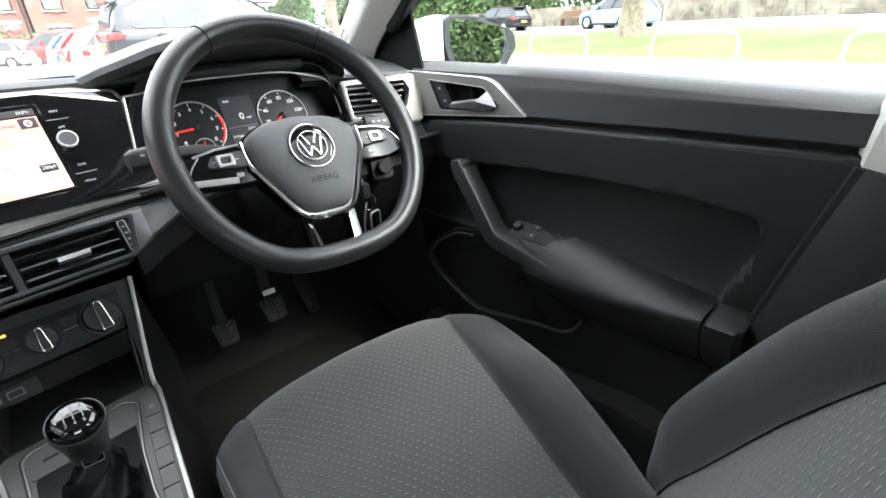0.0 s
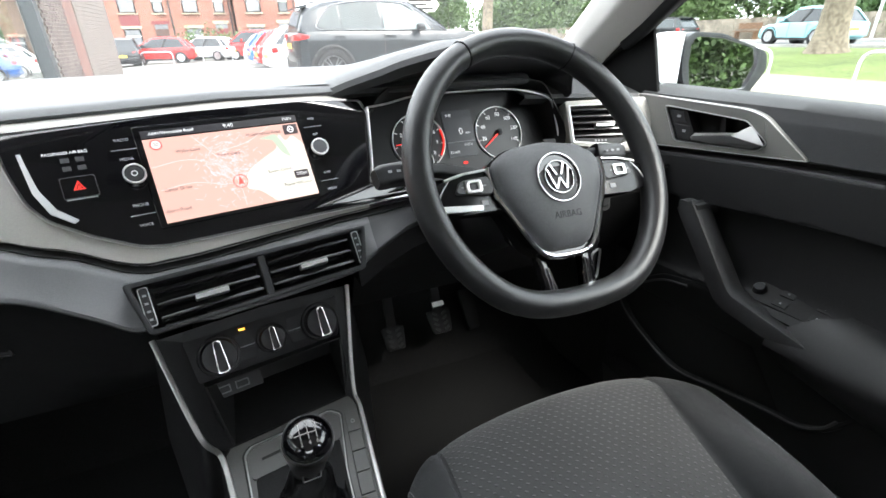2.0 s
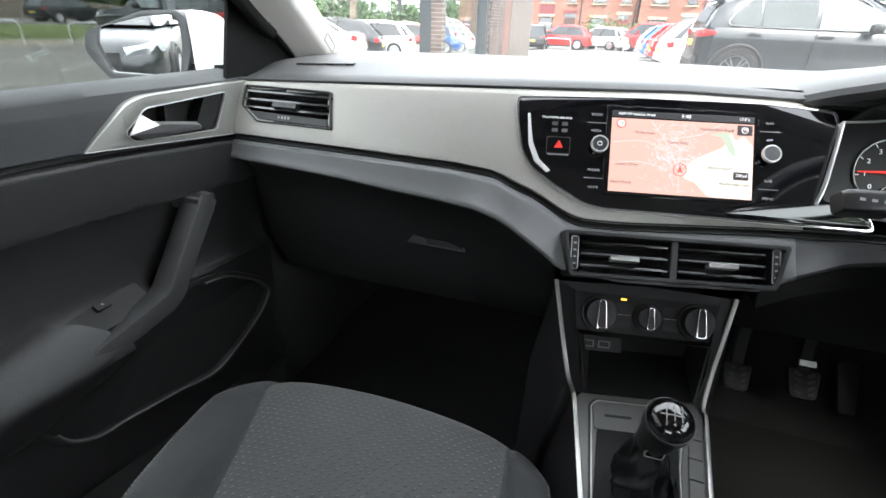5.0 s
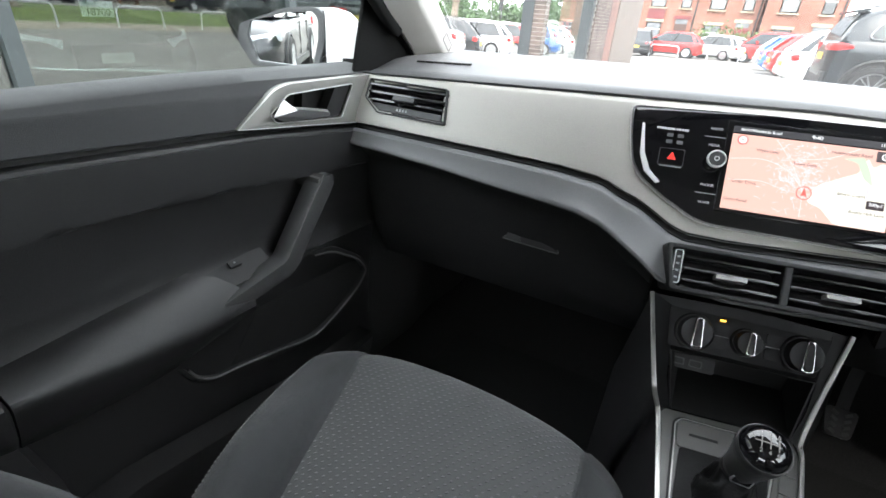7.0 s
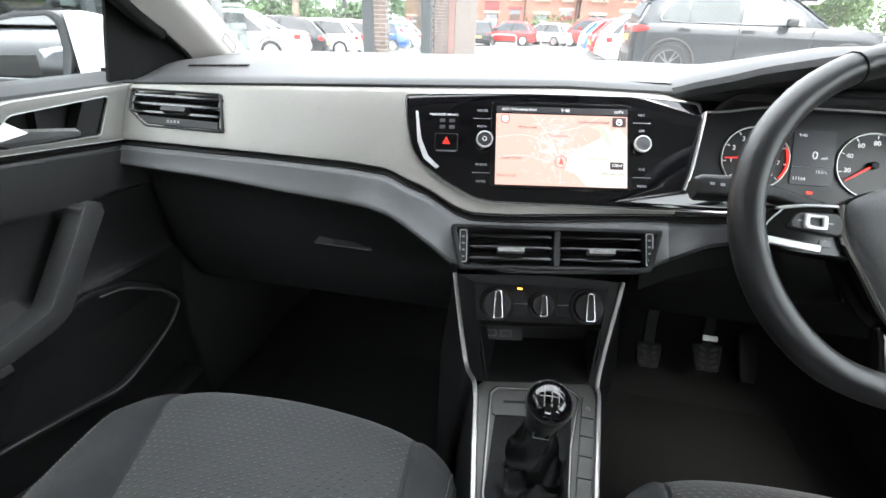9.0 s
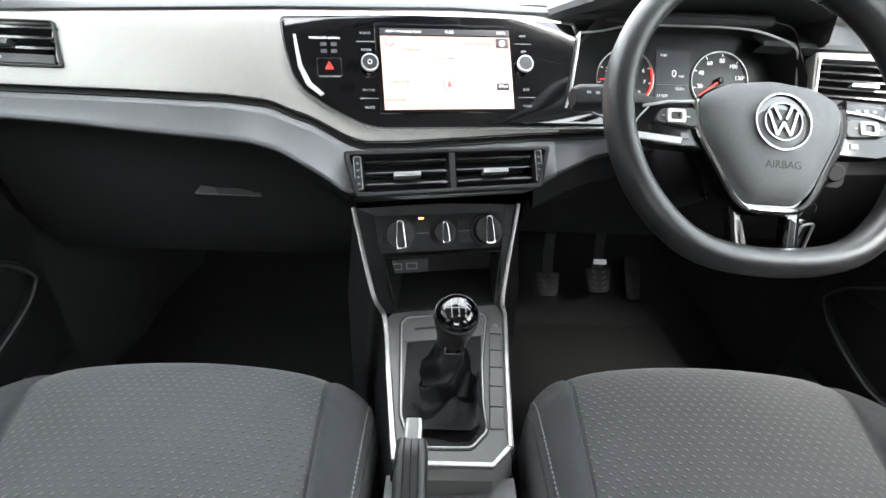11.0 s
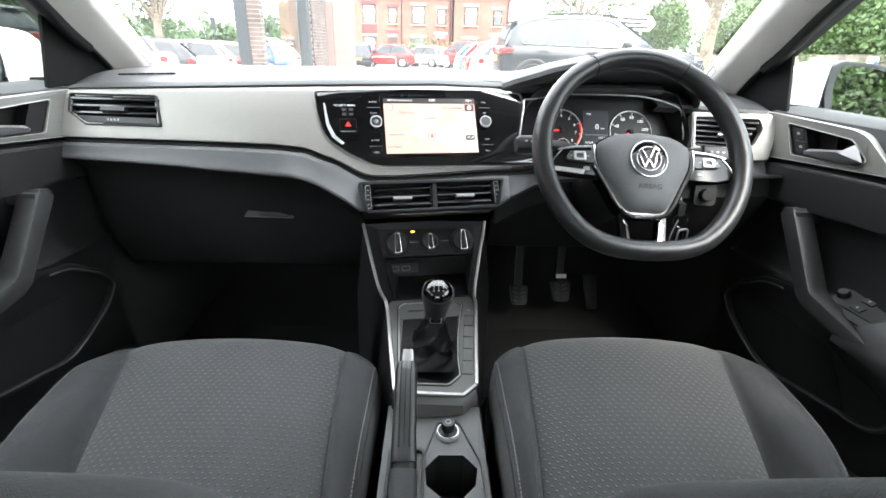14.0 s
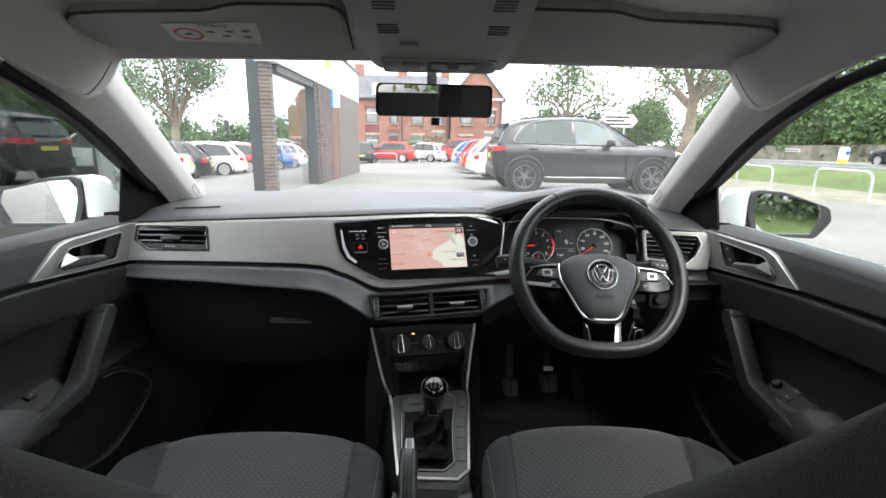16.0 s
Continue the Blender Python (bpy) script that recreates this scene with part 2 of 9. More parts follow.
WHITE_INK = mat("white_print", (0.75, 0.75, 0.76), 0.5, emit=0.12, stain=0.02)
GREY_INK = mat("grey_print", (0.33, 0.33, 0.34), 0.5, stain=0.02)
RED_GLOW = mat("red_lit_needle", (0.9, 0.03, 0.02), 0.4, emit=0.22)
AMBER_GLOW = mat("amber_lamp", (1.0, 0.45, 0.05), 0.4, emit=0.8)
HAZARD_RED = mat("red_plastic", (0.75, 0.04, 0.03), 0.4, emit=0.08, stain=0.03)
THREAD = mat("grey_thread", (0.3, 0.3, 0.3), 0.8, stain=0.1, stain_scale=300)

YAW = 11.3
C = pose(0, 0.003, 0.900, 59, 0, YAW)          # the plane of the middle display, turned towards the driver
V = pose(0.008, -0.083, 0.797, 60, 0, 12.5)    # the plane of the middle air vents
H = pose(0.0, -0.057, 0.690, 60, 0, 11)        # the plane of the heater controls


def fascia(x, z):
    """How far forward the trim panel lies at x and height z."""
    flat = -0.004 + (z - 0.957) * 0.5
    turned = 0.003 + 0.2 * x + 0.613 * (z - 0.9)
    s = min(max((x + 0.235) / 0.04, 0), 1)
    return flat * (1 - s) + turned * s


dash = thing("dashboard", "black soft-touch car dashboard with a wide satin silver trim panel", "dashboard", (0, 0.25, 0.6))
silver_top = interp([-0.67, -0.42, -0.217, 0.0, 0.12, 0.175, 0.2], [0.953, 0.963, 0.971, 0.975, 0.972, 0.962, 0.955])
groove = interp([-0.67, -0.42, -0.29, -0.225, -0.172, -0.128, -0.108, -0.057, 0.115, 0.23], [0.874, 0.872, 0.870, 0.865, 0.848, 0.825, 0.819, 0.818, 0.824, 0.825])

# the top pad, from the foot of the windscreen to the edge above the trim
rows = []
for x in np.linspace(-0.70, 0.70, 57):
    zt = silver_top(min(x, 0.12))
    yt = fascia(min(x, 0.2), zt)
    drop = 0.02 * max(0, (abs(x) - 0.62) / 0.08) ** 2
    back = 0.50 - 0.35 * max(0, abs(x) - 0.1) ** 1.5
    if x > 0.49:                               # behind the shelf at the driver's end
        rows.append([(x, 0.66, 0.86), (x, 0.64, 0.90), (x, back + 0.06, 0.966), (x, back, 0.980), (x, max(back - 0.05, 0.30), 0.976 - drop)] + [(x, yq, zq - drop) for yq, zq in ((0.27, 0.970), (0.25, 0.966), (0.24, 0.962), (0.235, 0.958), (0.23, 0.952), (0.235, 0.945), (0.25, 0.935))])
        continue
    rows.append([(x, 0.66, 0.86), (x, 0.64, 0.90), (x, back + 0.06, 0.968), (x, back, 0.984), (x, back - 0.12, 0.987 - drop), (x, 0.16, 0.986 - drop), (x, 0.09, 0.984 - drop), (x, yt + 0.03, zt + 0.011 - drop * 0.6), (x, yt + 0.008, zt + 0.009 - drop * 0.6), (x, yt + 0.0, zt + 0.003), (x, yt + 0.004, zt - 0.004), (x, yt + 0.03, zt - 0.012)])
part("top_pad", shell(rows, 0.004), SOFT, dash, "grey soft top of the dashboard")

# the silver panel, behind the display surround too
rows = []
LV = pose(-0.576, -0.0215, 0.920, 63.5, 0, -1.0)   # the plane of the passenger's outer vent
VENT_HOLE = [(-0.077, 0.025), (-0.077, -0.004), (-0.047, -0.025), (0.080, -0.025), (0.070, 0.025)]
for x in np.concatenate([np.linspace(-0.668, -0.48, 40), np.linspace(-0.47, -0.29, 12), np.linspace(-0.28, 0.160, 31)]):
    a, b = groove(x), silver_top(x)
    rows.append([(x, fascia(x, b + (a - b) * s) - 0.004 * max(0.0, math.sin(math.pi * s)) ** 0.5 - (0.0 if 0.02 < s < 0.98 else -0.004), b + (a - b) * s) for s in [0, 0.03] + [0.07 + 0.86 * k / 26 for k in range(27)] + [0.97, 1.0]])
part("trim_panel", shell(rows, 0.003, (LV, VENT_HOLE)), TRIM, dash, "warm satin silver trim panel")

# the dark groove under the panel, then the lower pad that runs into the middle vents
rows, rows2 = [], []
pad_low = interp([-0.67, -0.48, -0.39, -0.30, -0.25, -0.215, -0.19, -0.15, -0.122, -0.05, 0.03, 0.12, 0.15, 0.2, 0.25, 0.66], [0.838, 0.831, 0.824, 0.819, 0.819, 0.813, 0.803, 0.785, 0.769, 0.757, 0.757, 0.757, 0.775, 0.80, 0.812, 0.833])
pad_out = interp([-0.67, -0.3, -0.2, -0.13, 0.01, 0.14, 0.2, 0.26, 0.66], [-0.062, -0.074, -0.098, -0.122, -0.092, -0.058, -0.05, -0.048, -0.06])
CVENT_HOLE = [(-0.131, 0.019), (-0.122, -0.030), (0.116, -0.029), (0.130, 0.017)]
for x in np.concatenate([np.linspace(-0.668, -0.3, 10), np.linspace(-0.28, 0.28, 90), np.linspace(0.3, 0.665, 8)]):
    g = groove(min(x, 0.2)) + (0.04 * max(0, x - 0.2))
    yg = fascia(min(x, 0.22), g)
    lo, out = pad_low(x), pad_out(x)
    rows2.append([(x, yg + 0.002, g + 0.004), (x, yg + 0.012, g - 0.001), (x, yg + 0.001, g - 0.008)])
    top = g - 0.006
    face = [(yg - 0.004, top - 0.003), (yg - 0.010, top - 0.006)] + [(yg - 0.010 + (out - yg + 0.010) * q, top - 0.006 + (lo + 0.008 - top + 0.006) * q - 0.002 * math.sin(math.pi * q)) for q in np.linspace(0.06, 1.0, 16)]
    line = [(x, yg + 0.012, top)] + [(x, a, b) for a, b in face] + [(x, out - 0.001, lo + 0.004), (x, out + 0.001, lo + 0.001), (x, out + 0.006, lo), (x, out + 0.035, lo - 0.004)]
    rows.append(line)
# near-black strip: the groove's shade is put into its colour
part("groove_strip", shell(rows2, 0.002), DARK, dash, "groove with its shadow in the near-black colour")
cut = next(i for i, r in enumerate(rows) if r[0][0] > 0.148)
part("lower_pad", shell(rows[:cut + 1], 0.004, (V, CVENT_HOLE)), mat("soft_grey_pad_skin", (0.105, 0.106, 0.108), 0.5, grain=0.06, scale=600, bump=0.22, bump_scale=1100, stain=0.06, stain_scale=4), dash, "dark grey padded lower band")
part("column_panel", shell(rows[cut:], 0.004), BLACK, dash, "black panel under the dials")

# glovebox and lower panels
rows = []
for x in np.linspace(-0.668, -0.13, 16):
    lo, out = pad_low(x), pad_out(x)
    s = min(1, max(0, (x + 0.3) / 0.17))
    rows.append([(x, out + 0.03, lo - 0.003), (x, out + 0.055, lo - 0.03), (x, 0.0 - 0.03 * s, 0.74), (x, 0.02 - 0.03 * s, 0.66), (x, 0.06, 0.585), (x, 0.13, 0.565), (x, 0.42, 0.58)])
CATCH = mat("smooth_grey_catch", (0.022, 0.022, 0.0225), 0.32, grain=0.05, scale=300)
GLOVE = mat("matt_black_glovebox", (0.014, 0.014, 0.0142), 0.70, grain=0.15, scale=400, bump=0.3, bump_scale=900, stain=0.1, stain_scale=5, spec=0.3)
part("glovebox_panel", shell(rows, 0.006), GLOVE, dash, "black grained glovebox lid")
GC = pose(-0.325, 0.004, 0.727, 76, 0, 0)
catch_o = rounded([(-0.056, -0.016), (0.048, -0.017), (0.036, 0.016), (-0.031, 0.016)], 0.004)
catch_i = rounded([(-0.0535, -0.014), (0.0455, -0.015), (0.0345, 0.0145), (-0.0295, 0.0145)], 0.0035)
part("catch_edge", hoop(catch_o, catch_i, 0.012, 0.0008, GC, 0.0075), CATCH, dash, "thin edge round the catch")
part("glovebox_catch", slab(catch_i, 0.004, m=GC, top=0.0052), DARK, dash, "recessed black catch")
part("catch_facet", loft([[(-0.053, -0.0135, 0.0074), (-0.020, -0.0140, 0.0056), (-0.031, 0.010, 0.0056)], [(-0.053, -0.0135, 0.0050), (-0.020, -0.0140, 0.0050), (-0.031, 0.010, 0.0050)]], m=GC), CATCH, dash, "slanting face of the catch", smooth=False)
rows = []
for x in np.linspace(0.13, 0.665, 14):
    lo, out = pad_low(x), pad_out(x)
    rows.append([(x, out + 0.03, lo - 0.003), (x, out + 0.02, lo - 0.04), (x, 0.0, 0.72), (x, 0.05, 0.64), (x, 0.14, 0.60), (x, 0.42, 0.62)])
part("knee_panel", shell(rows, 0.006), GLOVE, dash, "black lower panel under the wheel")

# ---- display surround ----
bezel = [(-0.213, 0.068), (-0.209, 0.03), (-0.201, -0.006), (-0.188, -0.026), (-0.156, -0.049), (-0.118, -0.070), (-0.095, -0.075), (0.03, -0.0765), (0.232, -0.079), (0.226, -0.062), (0.166, -0.047), (0.190, 0.045), (0.186, 0.068), (0.1, 0.0735), (-0.05, 0.073)]
line = rounded(bezel, 0.008, 3)
part("display_surround", slab(line, 0.03, 0.003, 2, C, 0.007), PIANO, dash, "glossy piano black display surround")
grown = [(u * 1.016, v * 1.035) for u, v in line]
part("surround_edge", hoop(grown, line, 0.02, 0.0, C, 0.0055), SATIN, dash, "thin bright edge of the surround")
part("surround_line", put(tube([(u * 1.007, v * 1.016, 0.0062) for u, v in line], 0.0008, 6, closed=True), C), CHROME, dash, "bright line round the surround")
screen_unit = thing("touch_screen", "eight-inch touch screen lit with a pink road map", "screen", (0, 0.0, 0.84))
part("screen_glass", slab(rounded(rect(0.1895, 0.119, -0.001, 0.0025), 0.002, 2), 0.004, 0.0005, 1, C, 0.0085), PIANO, screen_unit, "black glass screen border")


def lit(name, color, strength=0.22):
    m = mat(name, (0.015, 0.015, 0.016), 0.3, emit=strength)
    m.node_tree.nodes["Principled BSDF"].inputs["Emission Color"].default_value = (*color, 1)
    return m


MAP_PINK = lit("map_pink", (0.78, 0.47, 0.40))
MAP_PALE = lit("map_pale_cream", (0.86, 0.84, 0.74))
MAP_GREEN = lit("map_green", (0.52, 0.60, 0.48))
MAP_ROAD = lit("map_road_lilac", (0.84, 0.70, 0.74))
MAP_DARK = lit("map_ink", (0.10, 0.07, 0.08), 0.1)
part("map_field", slab(rect(0.177, 0.098, -0.0005, -0.0035), 0.001, m=C, top=0.0092), MAP_PINK, screen_unit, "pink map")
part("status_bar", slab(rect(0.177, 0.0085, -0.0005, 0.0515), 0.0008, m=C, top=0.0092), lit("bar_grey", (0.05, 0.05, 0.06), 0.1), screen_unit, "dark status bar")
pale = [(0.007, -0.0155), (0.014, -0.006), (0.036, 0.006), (0.052, 0.014), (0.060, 0.034), (0.066, 0.022), (0.076, 0.03), (0.0875, 0.016), (0.0875, -0.052), (0.035, -0.052), (0.018, -0.034), (0.004, -0.030)]
part("map_field_pale", slab(rounded(pale, 0.004), 0.0004, m=C, top=0.0095), MAP_PALE, screen_unit, "pale cream fields")
wood = [(0.034, 0.030), (0.050, 0.026), (0.058, 0.008), (0.068, 0.0), (0.064, 0.016), (0.056, 0.034)]
part("map_wood", slab(rounded(wood, 0.003), 0.0004, m=C, top=0.0098), MAP_GREEN, screen_unit, "green woods")


def streets(seed, count, cx, cy, sx, sy):
    r = random.Random(seed)
    made = []
    for _ in range(count):
        a = r.choice((0.35, -1.1, 0.9, -0.4)) + r.uniform(-0.3, 0.3)
        p = Vector((r.gauss(cx, sx), r.gauss(cy, sy), 0))
        d = Vector((math.cos(a), math.sin(a), 0)) * r.uniform(0.003, 0.009)
        q = p + d
        if all(abs(k.x) < 0.086 and -0.05 < k.y < 0.043 for k in (p, q)):
            n = Vector((-d.y, d.x, 0)).normalized() * 0.00022
            made.append(put(slab([tuple((p - n).xy), tuple((q - n).xy), tuple((q + n).xy), tuple((p + n).xy)], 0.0003, top=0.0100), C))
    return join(*made)


part("street_net", streets(3, 330, -0.012, 0.002, 0.017, 0.023), MAP_ROAD, screen_unit, "pale lilac streets")
roads = []
for pts in ([(-0.088, 0.012), (-0.05, 0.016), (-0.02, 0.004), (0.0, -0.02)], [(-0.04, 0.044), (-0.022, 0.02), (-0.004, -0.016), (-0.002, -0.05)], [(0.0, -0.02), (0.03, -0.022), (0.06, -0.018), (0.087, -0.026)], [(-0.085, -0.015), (-0.05, -0.012), (-0.02, -0.02)], [(-0.02, 0.02), (0.02, 0.028), (0.05, 0.044)]):
    roads.append(put(tube(curve([(u, v, 0) for u, v in pts], 6), 0.0004, 4, up=(0, 0, 1)), C @ pose(0, 0, 0.0097)))
part("road_net", join(*roads), lit("map_road_white", (0.84, 0.66, 0.64)), screen_unit, "pale main roads")
INK = lit("map_lettering", (0.10, 0.06, 0.07), 0.1)
for text, u, v, s in (("Wyke Lane", -0.047, 0.027, 0.0056), ("Town Gate", -0.005, 0.016, 0.0056), ("Huddersfield Road", 0.042, 0.036, 0.0056), ("Cedar Drive", -0.068, -0.016, 0.0056), ("Sexon Court", 0.048, -0.014, 0.0056), ("ilburn Road", -0.074, -0.040, 0.0056), ("Royds Hall Lane", 0.066, -0.034, 0.0056)):
    words(text, s, INK, screen_unit, C @ pose(u, v, 0.0102), label="dark road name on the map")
words("9:40", 0.0068, WHITE_INK, screen_unit, C @ pose(0.004, 0.0515, 0.0096), label="white clock digits")
words("A641/Woodside Road", 0.0052, WHITE_INK, screen_unit, C @ pose(-0.058, 0.0515, 0.0096), label="white street line")
words("13.5°c", 0.0050, WHITE_INK, screen_unit, C @ pose(0.076, 0.0515, 0.0096), label="white temperature digits")
part("speed_sign", join(slab(circle(0.0062, 20, -0.077, 0.038), 0.0006, m=C, top=0.0102)), lit("sign_red", (0.8, 0.05, 0.05)), screen_unit, "red ring of the speed limit")
part("speed_disc", slab(circle(0.0048, 20, -0.077, 0.038), 0.0006, m=C, top=0.0105), lit("sign_white", (0.9, 0.88, 0.86)), screen_unit, "white disc")
words("30", 0.0054, INK, screen_unit, C @ pose(-0.077, 0.038, 0.0108), label="speed limit figure")
part("compass_tile", slab(rounded(rect(0.018, 0.013, 0.0765, 0.037), 0.001), 0.0006, m=C, top=0.0102), MAP_DARK, screen_unit, "dark compass tile")
part("compass_ring", hoop(circle(0.0042, 16, 0.0765, 0.037), circle(0.0032, 16, 0.0765, 0.037), 0.0004, m=C, top=0.0106), WHITE_INK, screen_unit, "white compass ring")
words("N", 0.0050, WHITE_INK, screen_unit, C @ pose(0.0765, 0.037, 0.0107), label="white compass letter")
part("scale_tile", slab(rounded(rect(0.018, 0.010, 0.0735, -0.023), 0.001), 0.0006, m=C, top=0.0102), MAP_DARK, screen_unit, "dark scale tile")
words("200yd", 0.0056, WHITE_INK, screen_unit, C @ pose(0.0735, -0.0225, 0.0107), label="white scale figure")
part("lane_tile", hoop(rounded(rect(0.020, 0.012, 0.0735, -0.009), 0.001), rounded(rect(0.0185, 0.0105, 0.0735, -0.009), 0.001), 0.0006, m=C, top=0.0102), lit("tile_violet", (0.6, 0.45, 0.7)), screen_unit, "violet outlined tile")
part("position_ring", hoop(circle(0.0085, 24, -0.001, -0.0195), circle(0.0075, 24, -0.001, -0.0195), 0.0005, m=C, top=0.0104), lit("marker_red", (0.75, 0.12, 0.1)), screen_unit, "red position ring")
part("position_arrow", slab([(-0.0045, -0.024), (-0.001, -0.0225), (0.0025, -0.024), (-0.001, -0.0125)], 0.0005, m=C, top=0.0106), lit("marker_red", (0.75, 0.12, 0.1)), screen_unit, "red position arrow")

for u, names in ((-0.108, ("RADIO", "MEDIA", "PHONE", "VOICE")), (0.108, ("NAV", "APP", "CAR", "MENU"))):
    for v, text in zip((0.049, 0.027, -0.026, -0.049), names):
        words(text, 0.0046, mat("pale_grey_print", (0.45, 0.45, 0.46), 0.5, stain=0.02), dash, C @ pose(u, v, 0.0074), label="small white key lettering")
    for v in (0.038, -0.037):
        part("key_divider", slab(rect(0.024, 0.0007, u, v), 0.0005, m=C, top=0.0076), GREY_INK, dash, "thin grey divider")
    k = u / 0.108 * 0.105
    knob = part("rotary_knob", lathe([(0.0108, 0.006), (0.0108, 0.018), (0.0102, 0.0195), (0.0085, 0.0195), (0.0083, 0.0188), (0.0, 0.0186)], 32, C @ pose(k, 0.006, 0)), PIANO, dash, "rotary knob with a bright rim")
    part("knob_rim", hoop(circle(0.0112, 32), circle(0.0093, 32), 0.004, 0.0006, C @ pose(k, 0.006, 0), 0.0203), SATIN, knob, "bright satin rim")
    part("knob_face", lathe([(0.0092, 0.0185), (0.009, 0.0196), (0.004, 0.0199), (0.0, 0.02)], 24, C @ pose(k, 0.006, 0)), mat("knob_face_grey", (0.10, 0.10, 0.105), 0.3, stain=0.03) if u > 0 else BLACK, knob, "knob face")
part("power_mark", hoop(circle(0.003, 14), circle(0.0023, 14), 0.0004, 0, C @ pose(-0.105, 0.006, 0), 0.0203), WHITE_INK, dash, "white power mark")
# hazard key, airbag lamps and the bright slash at the side
part("hazard_key", slab(rounded(rect(0.029, 0.021, -0.156, 0.004), 0.002), 0.006, 0.0008, 1, C, 0.0095), PIANO, dash, "black hazard key")
part("hazard_frame", hoop(rounded(rect(0.031, 0.023, -0.156, 0.004), 0.002), rounded(rect(0.0298, 0.0218, -0.156, 0.004), 0.002), 0.003, 0, C, 0.0090), mat("dim_frame_line", (0.12, 0.12, 0.12), 0.35, metal=0.5), dash, "thin frame round the key")
part("hazard_triangle", hoop([(-0.1615, 0.0005), (-0.1505, 0.0005), (-0.156, 0.0105)], [(-0.1592, 0.0018), (-0.1528, 0.0018), (-0.156, 0.0076)], 0.0006, 0, C, 0.0101), HAZARD_RED, dash, "red hazard triangle")
part("hazard_dot", slab([(-0.1580, 0.0024), (-0.1540, 0.0024), (-0.156, 0.0062)], 0.0006, m=C, top=0.0101), HAZARD_RED, dash, "red hazard triangle")
part("hazard_line", slab(rect(0.027, 0.0012, -0.156, -0.009), 0.0005, m=C, top=0.0098), SATIN, dash, "bright line under the key")
words("PASSENGER AIR BAG", 0.0042, WHITE_INK, dash, C @ pose(-0.160, 0.042, 0.0074), label="small white lettering")
for du in (-0.162, -0.149):
    for dv in (0.034, 0.025):
        part("airbag_lamp", slab(rect(0.0075, 0.005, du, dv), 0.0004, m=C, top=0.0074), mat("unlit_symbol", (0.06, 0.06, 0.062), 0.4, stain=0.02), dash, "unlit grey symbol")
slash = [(-0.1990, 0.046), (-0.1955, 0.046), (-0.1900, 0.006), (-0.180, -0.0165), (-0.164, -0.0305), (-0.1690, -0.0335), (-0.1860, -0.0195), (-0.1952, 0.004)]
part("bright_slash", slab(slash, 0.003, 0.0006, 1, C, 0.0085), mat("bright_slash_satin", (0.75, 0.75, 0.75), 0.35, metal=0.3, stain=0.03), dash, "bright slash strip")

# ---- middle air vents ----
SLAT = mat("glossy_vent_slat", (0.022, 0.022, 0.023), 0.22, coat=0.4, grain=0.05, scale=300)
HOUSE = mat("vent_housing_black", (0.017, 0.017, 0.018), 0.42, grain=0.1, scale=300, bump=0.1, bump_scale=800)
outer = rounded([(-0.137, 0.024), (-0.126, -0.034), (0.121, -0.034), (0.137, 0.022)], 0.006)
inner = rounded([(-0.130, 0.018), (-0.121, -0.029), (0.115, -0.028), (0.129, 0.016)], 0.004)
part("vent_frame", hoop(outer, inner, 0.02, 0.002, V, 0.010), HOUSE, dash, "black frame of the middle vents")
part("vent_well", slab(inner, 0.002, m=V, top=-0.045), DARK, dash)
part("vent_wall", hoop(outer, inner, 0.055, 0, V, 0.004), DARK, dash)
part("vent_divider", slab([(-0.005, -0.030), (0.004, -0.030), (0.005, 0.018), (-0.004, 0.018)], 0.03, 0.0015, 1, V, 0.008), HOUSE, dash, "upright divider")
for a, b in ((-0.112, -0.006), (0.006, 0.110)):
    for k, v in enumerate((0.0085, -0.006, -0.0205)):
        part("vent_slat", soften(put(block(b - a, 0.020, 0.0034), V @ pose((a + b) / 2, v, -0.006, 74, 0, 0)), 0.0012, 2), SLAT, dash, "black slat")
    tab = (a + b) / 2
    part("vent_tab", put(soften(block(0.034, 0.012, 0.0055), 0.0015), V @ pose(tab, -0.0065, 0.003, 80, 0, 0)), SATIN, dash, "silver slider tab")
for u, lean in ((-0.1205, 6), (0.119, -6)):
    part("thumb_wheel", put(soften(block(0.010, 0.012, 0.04, bevel=0.003), 0), V @ pose(u, -0.024, 0.001, -90, 0, 0)), HOUSE, dash, "ribbed thumb wheel")
    part("wheel_edge", hoop(rounded(rect(0.0095, 0.042, u, -0.0045), 0.003), rounded(rect(0.0078, 0.040, u, -0.0045), 0.0025), 0.003, 0.0004, V, 0.0088), SATIN, dash, "thin bright edge")
    for k in range(4):
        part("wheel_mark", slab(rect(0.0034, 0.0022, u, -0.018 + k * 0.0085), 0.001, m=V, top=0.0085), GREY_INK, dash, "pale mark")

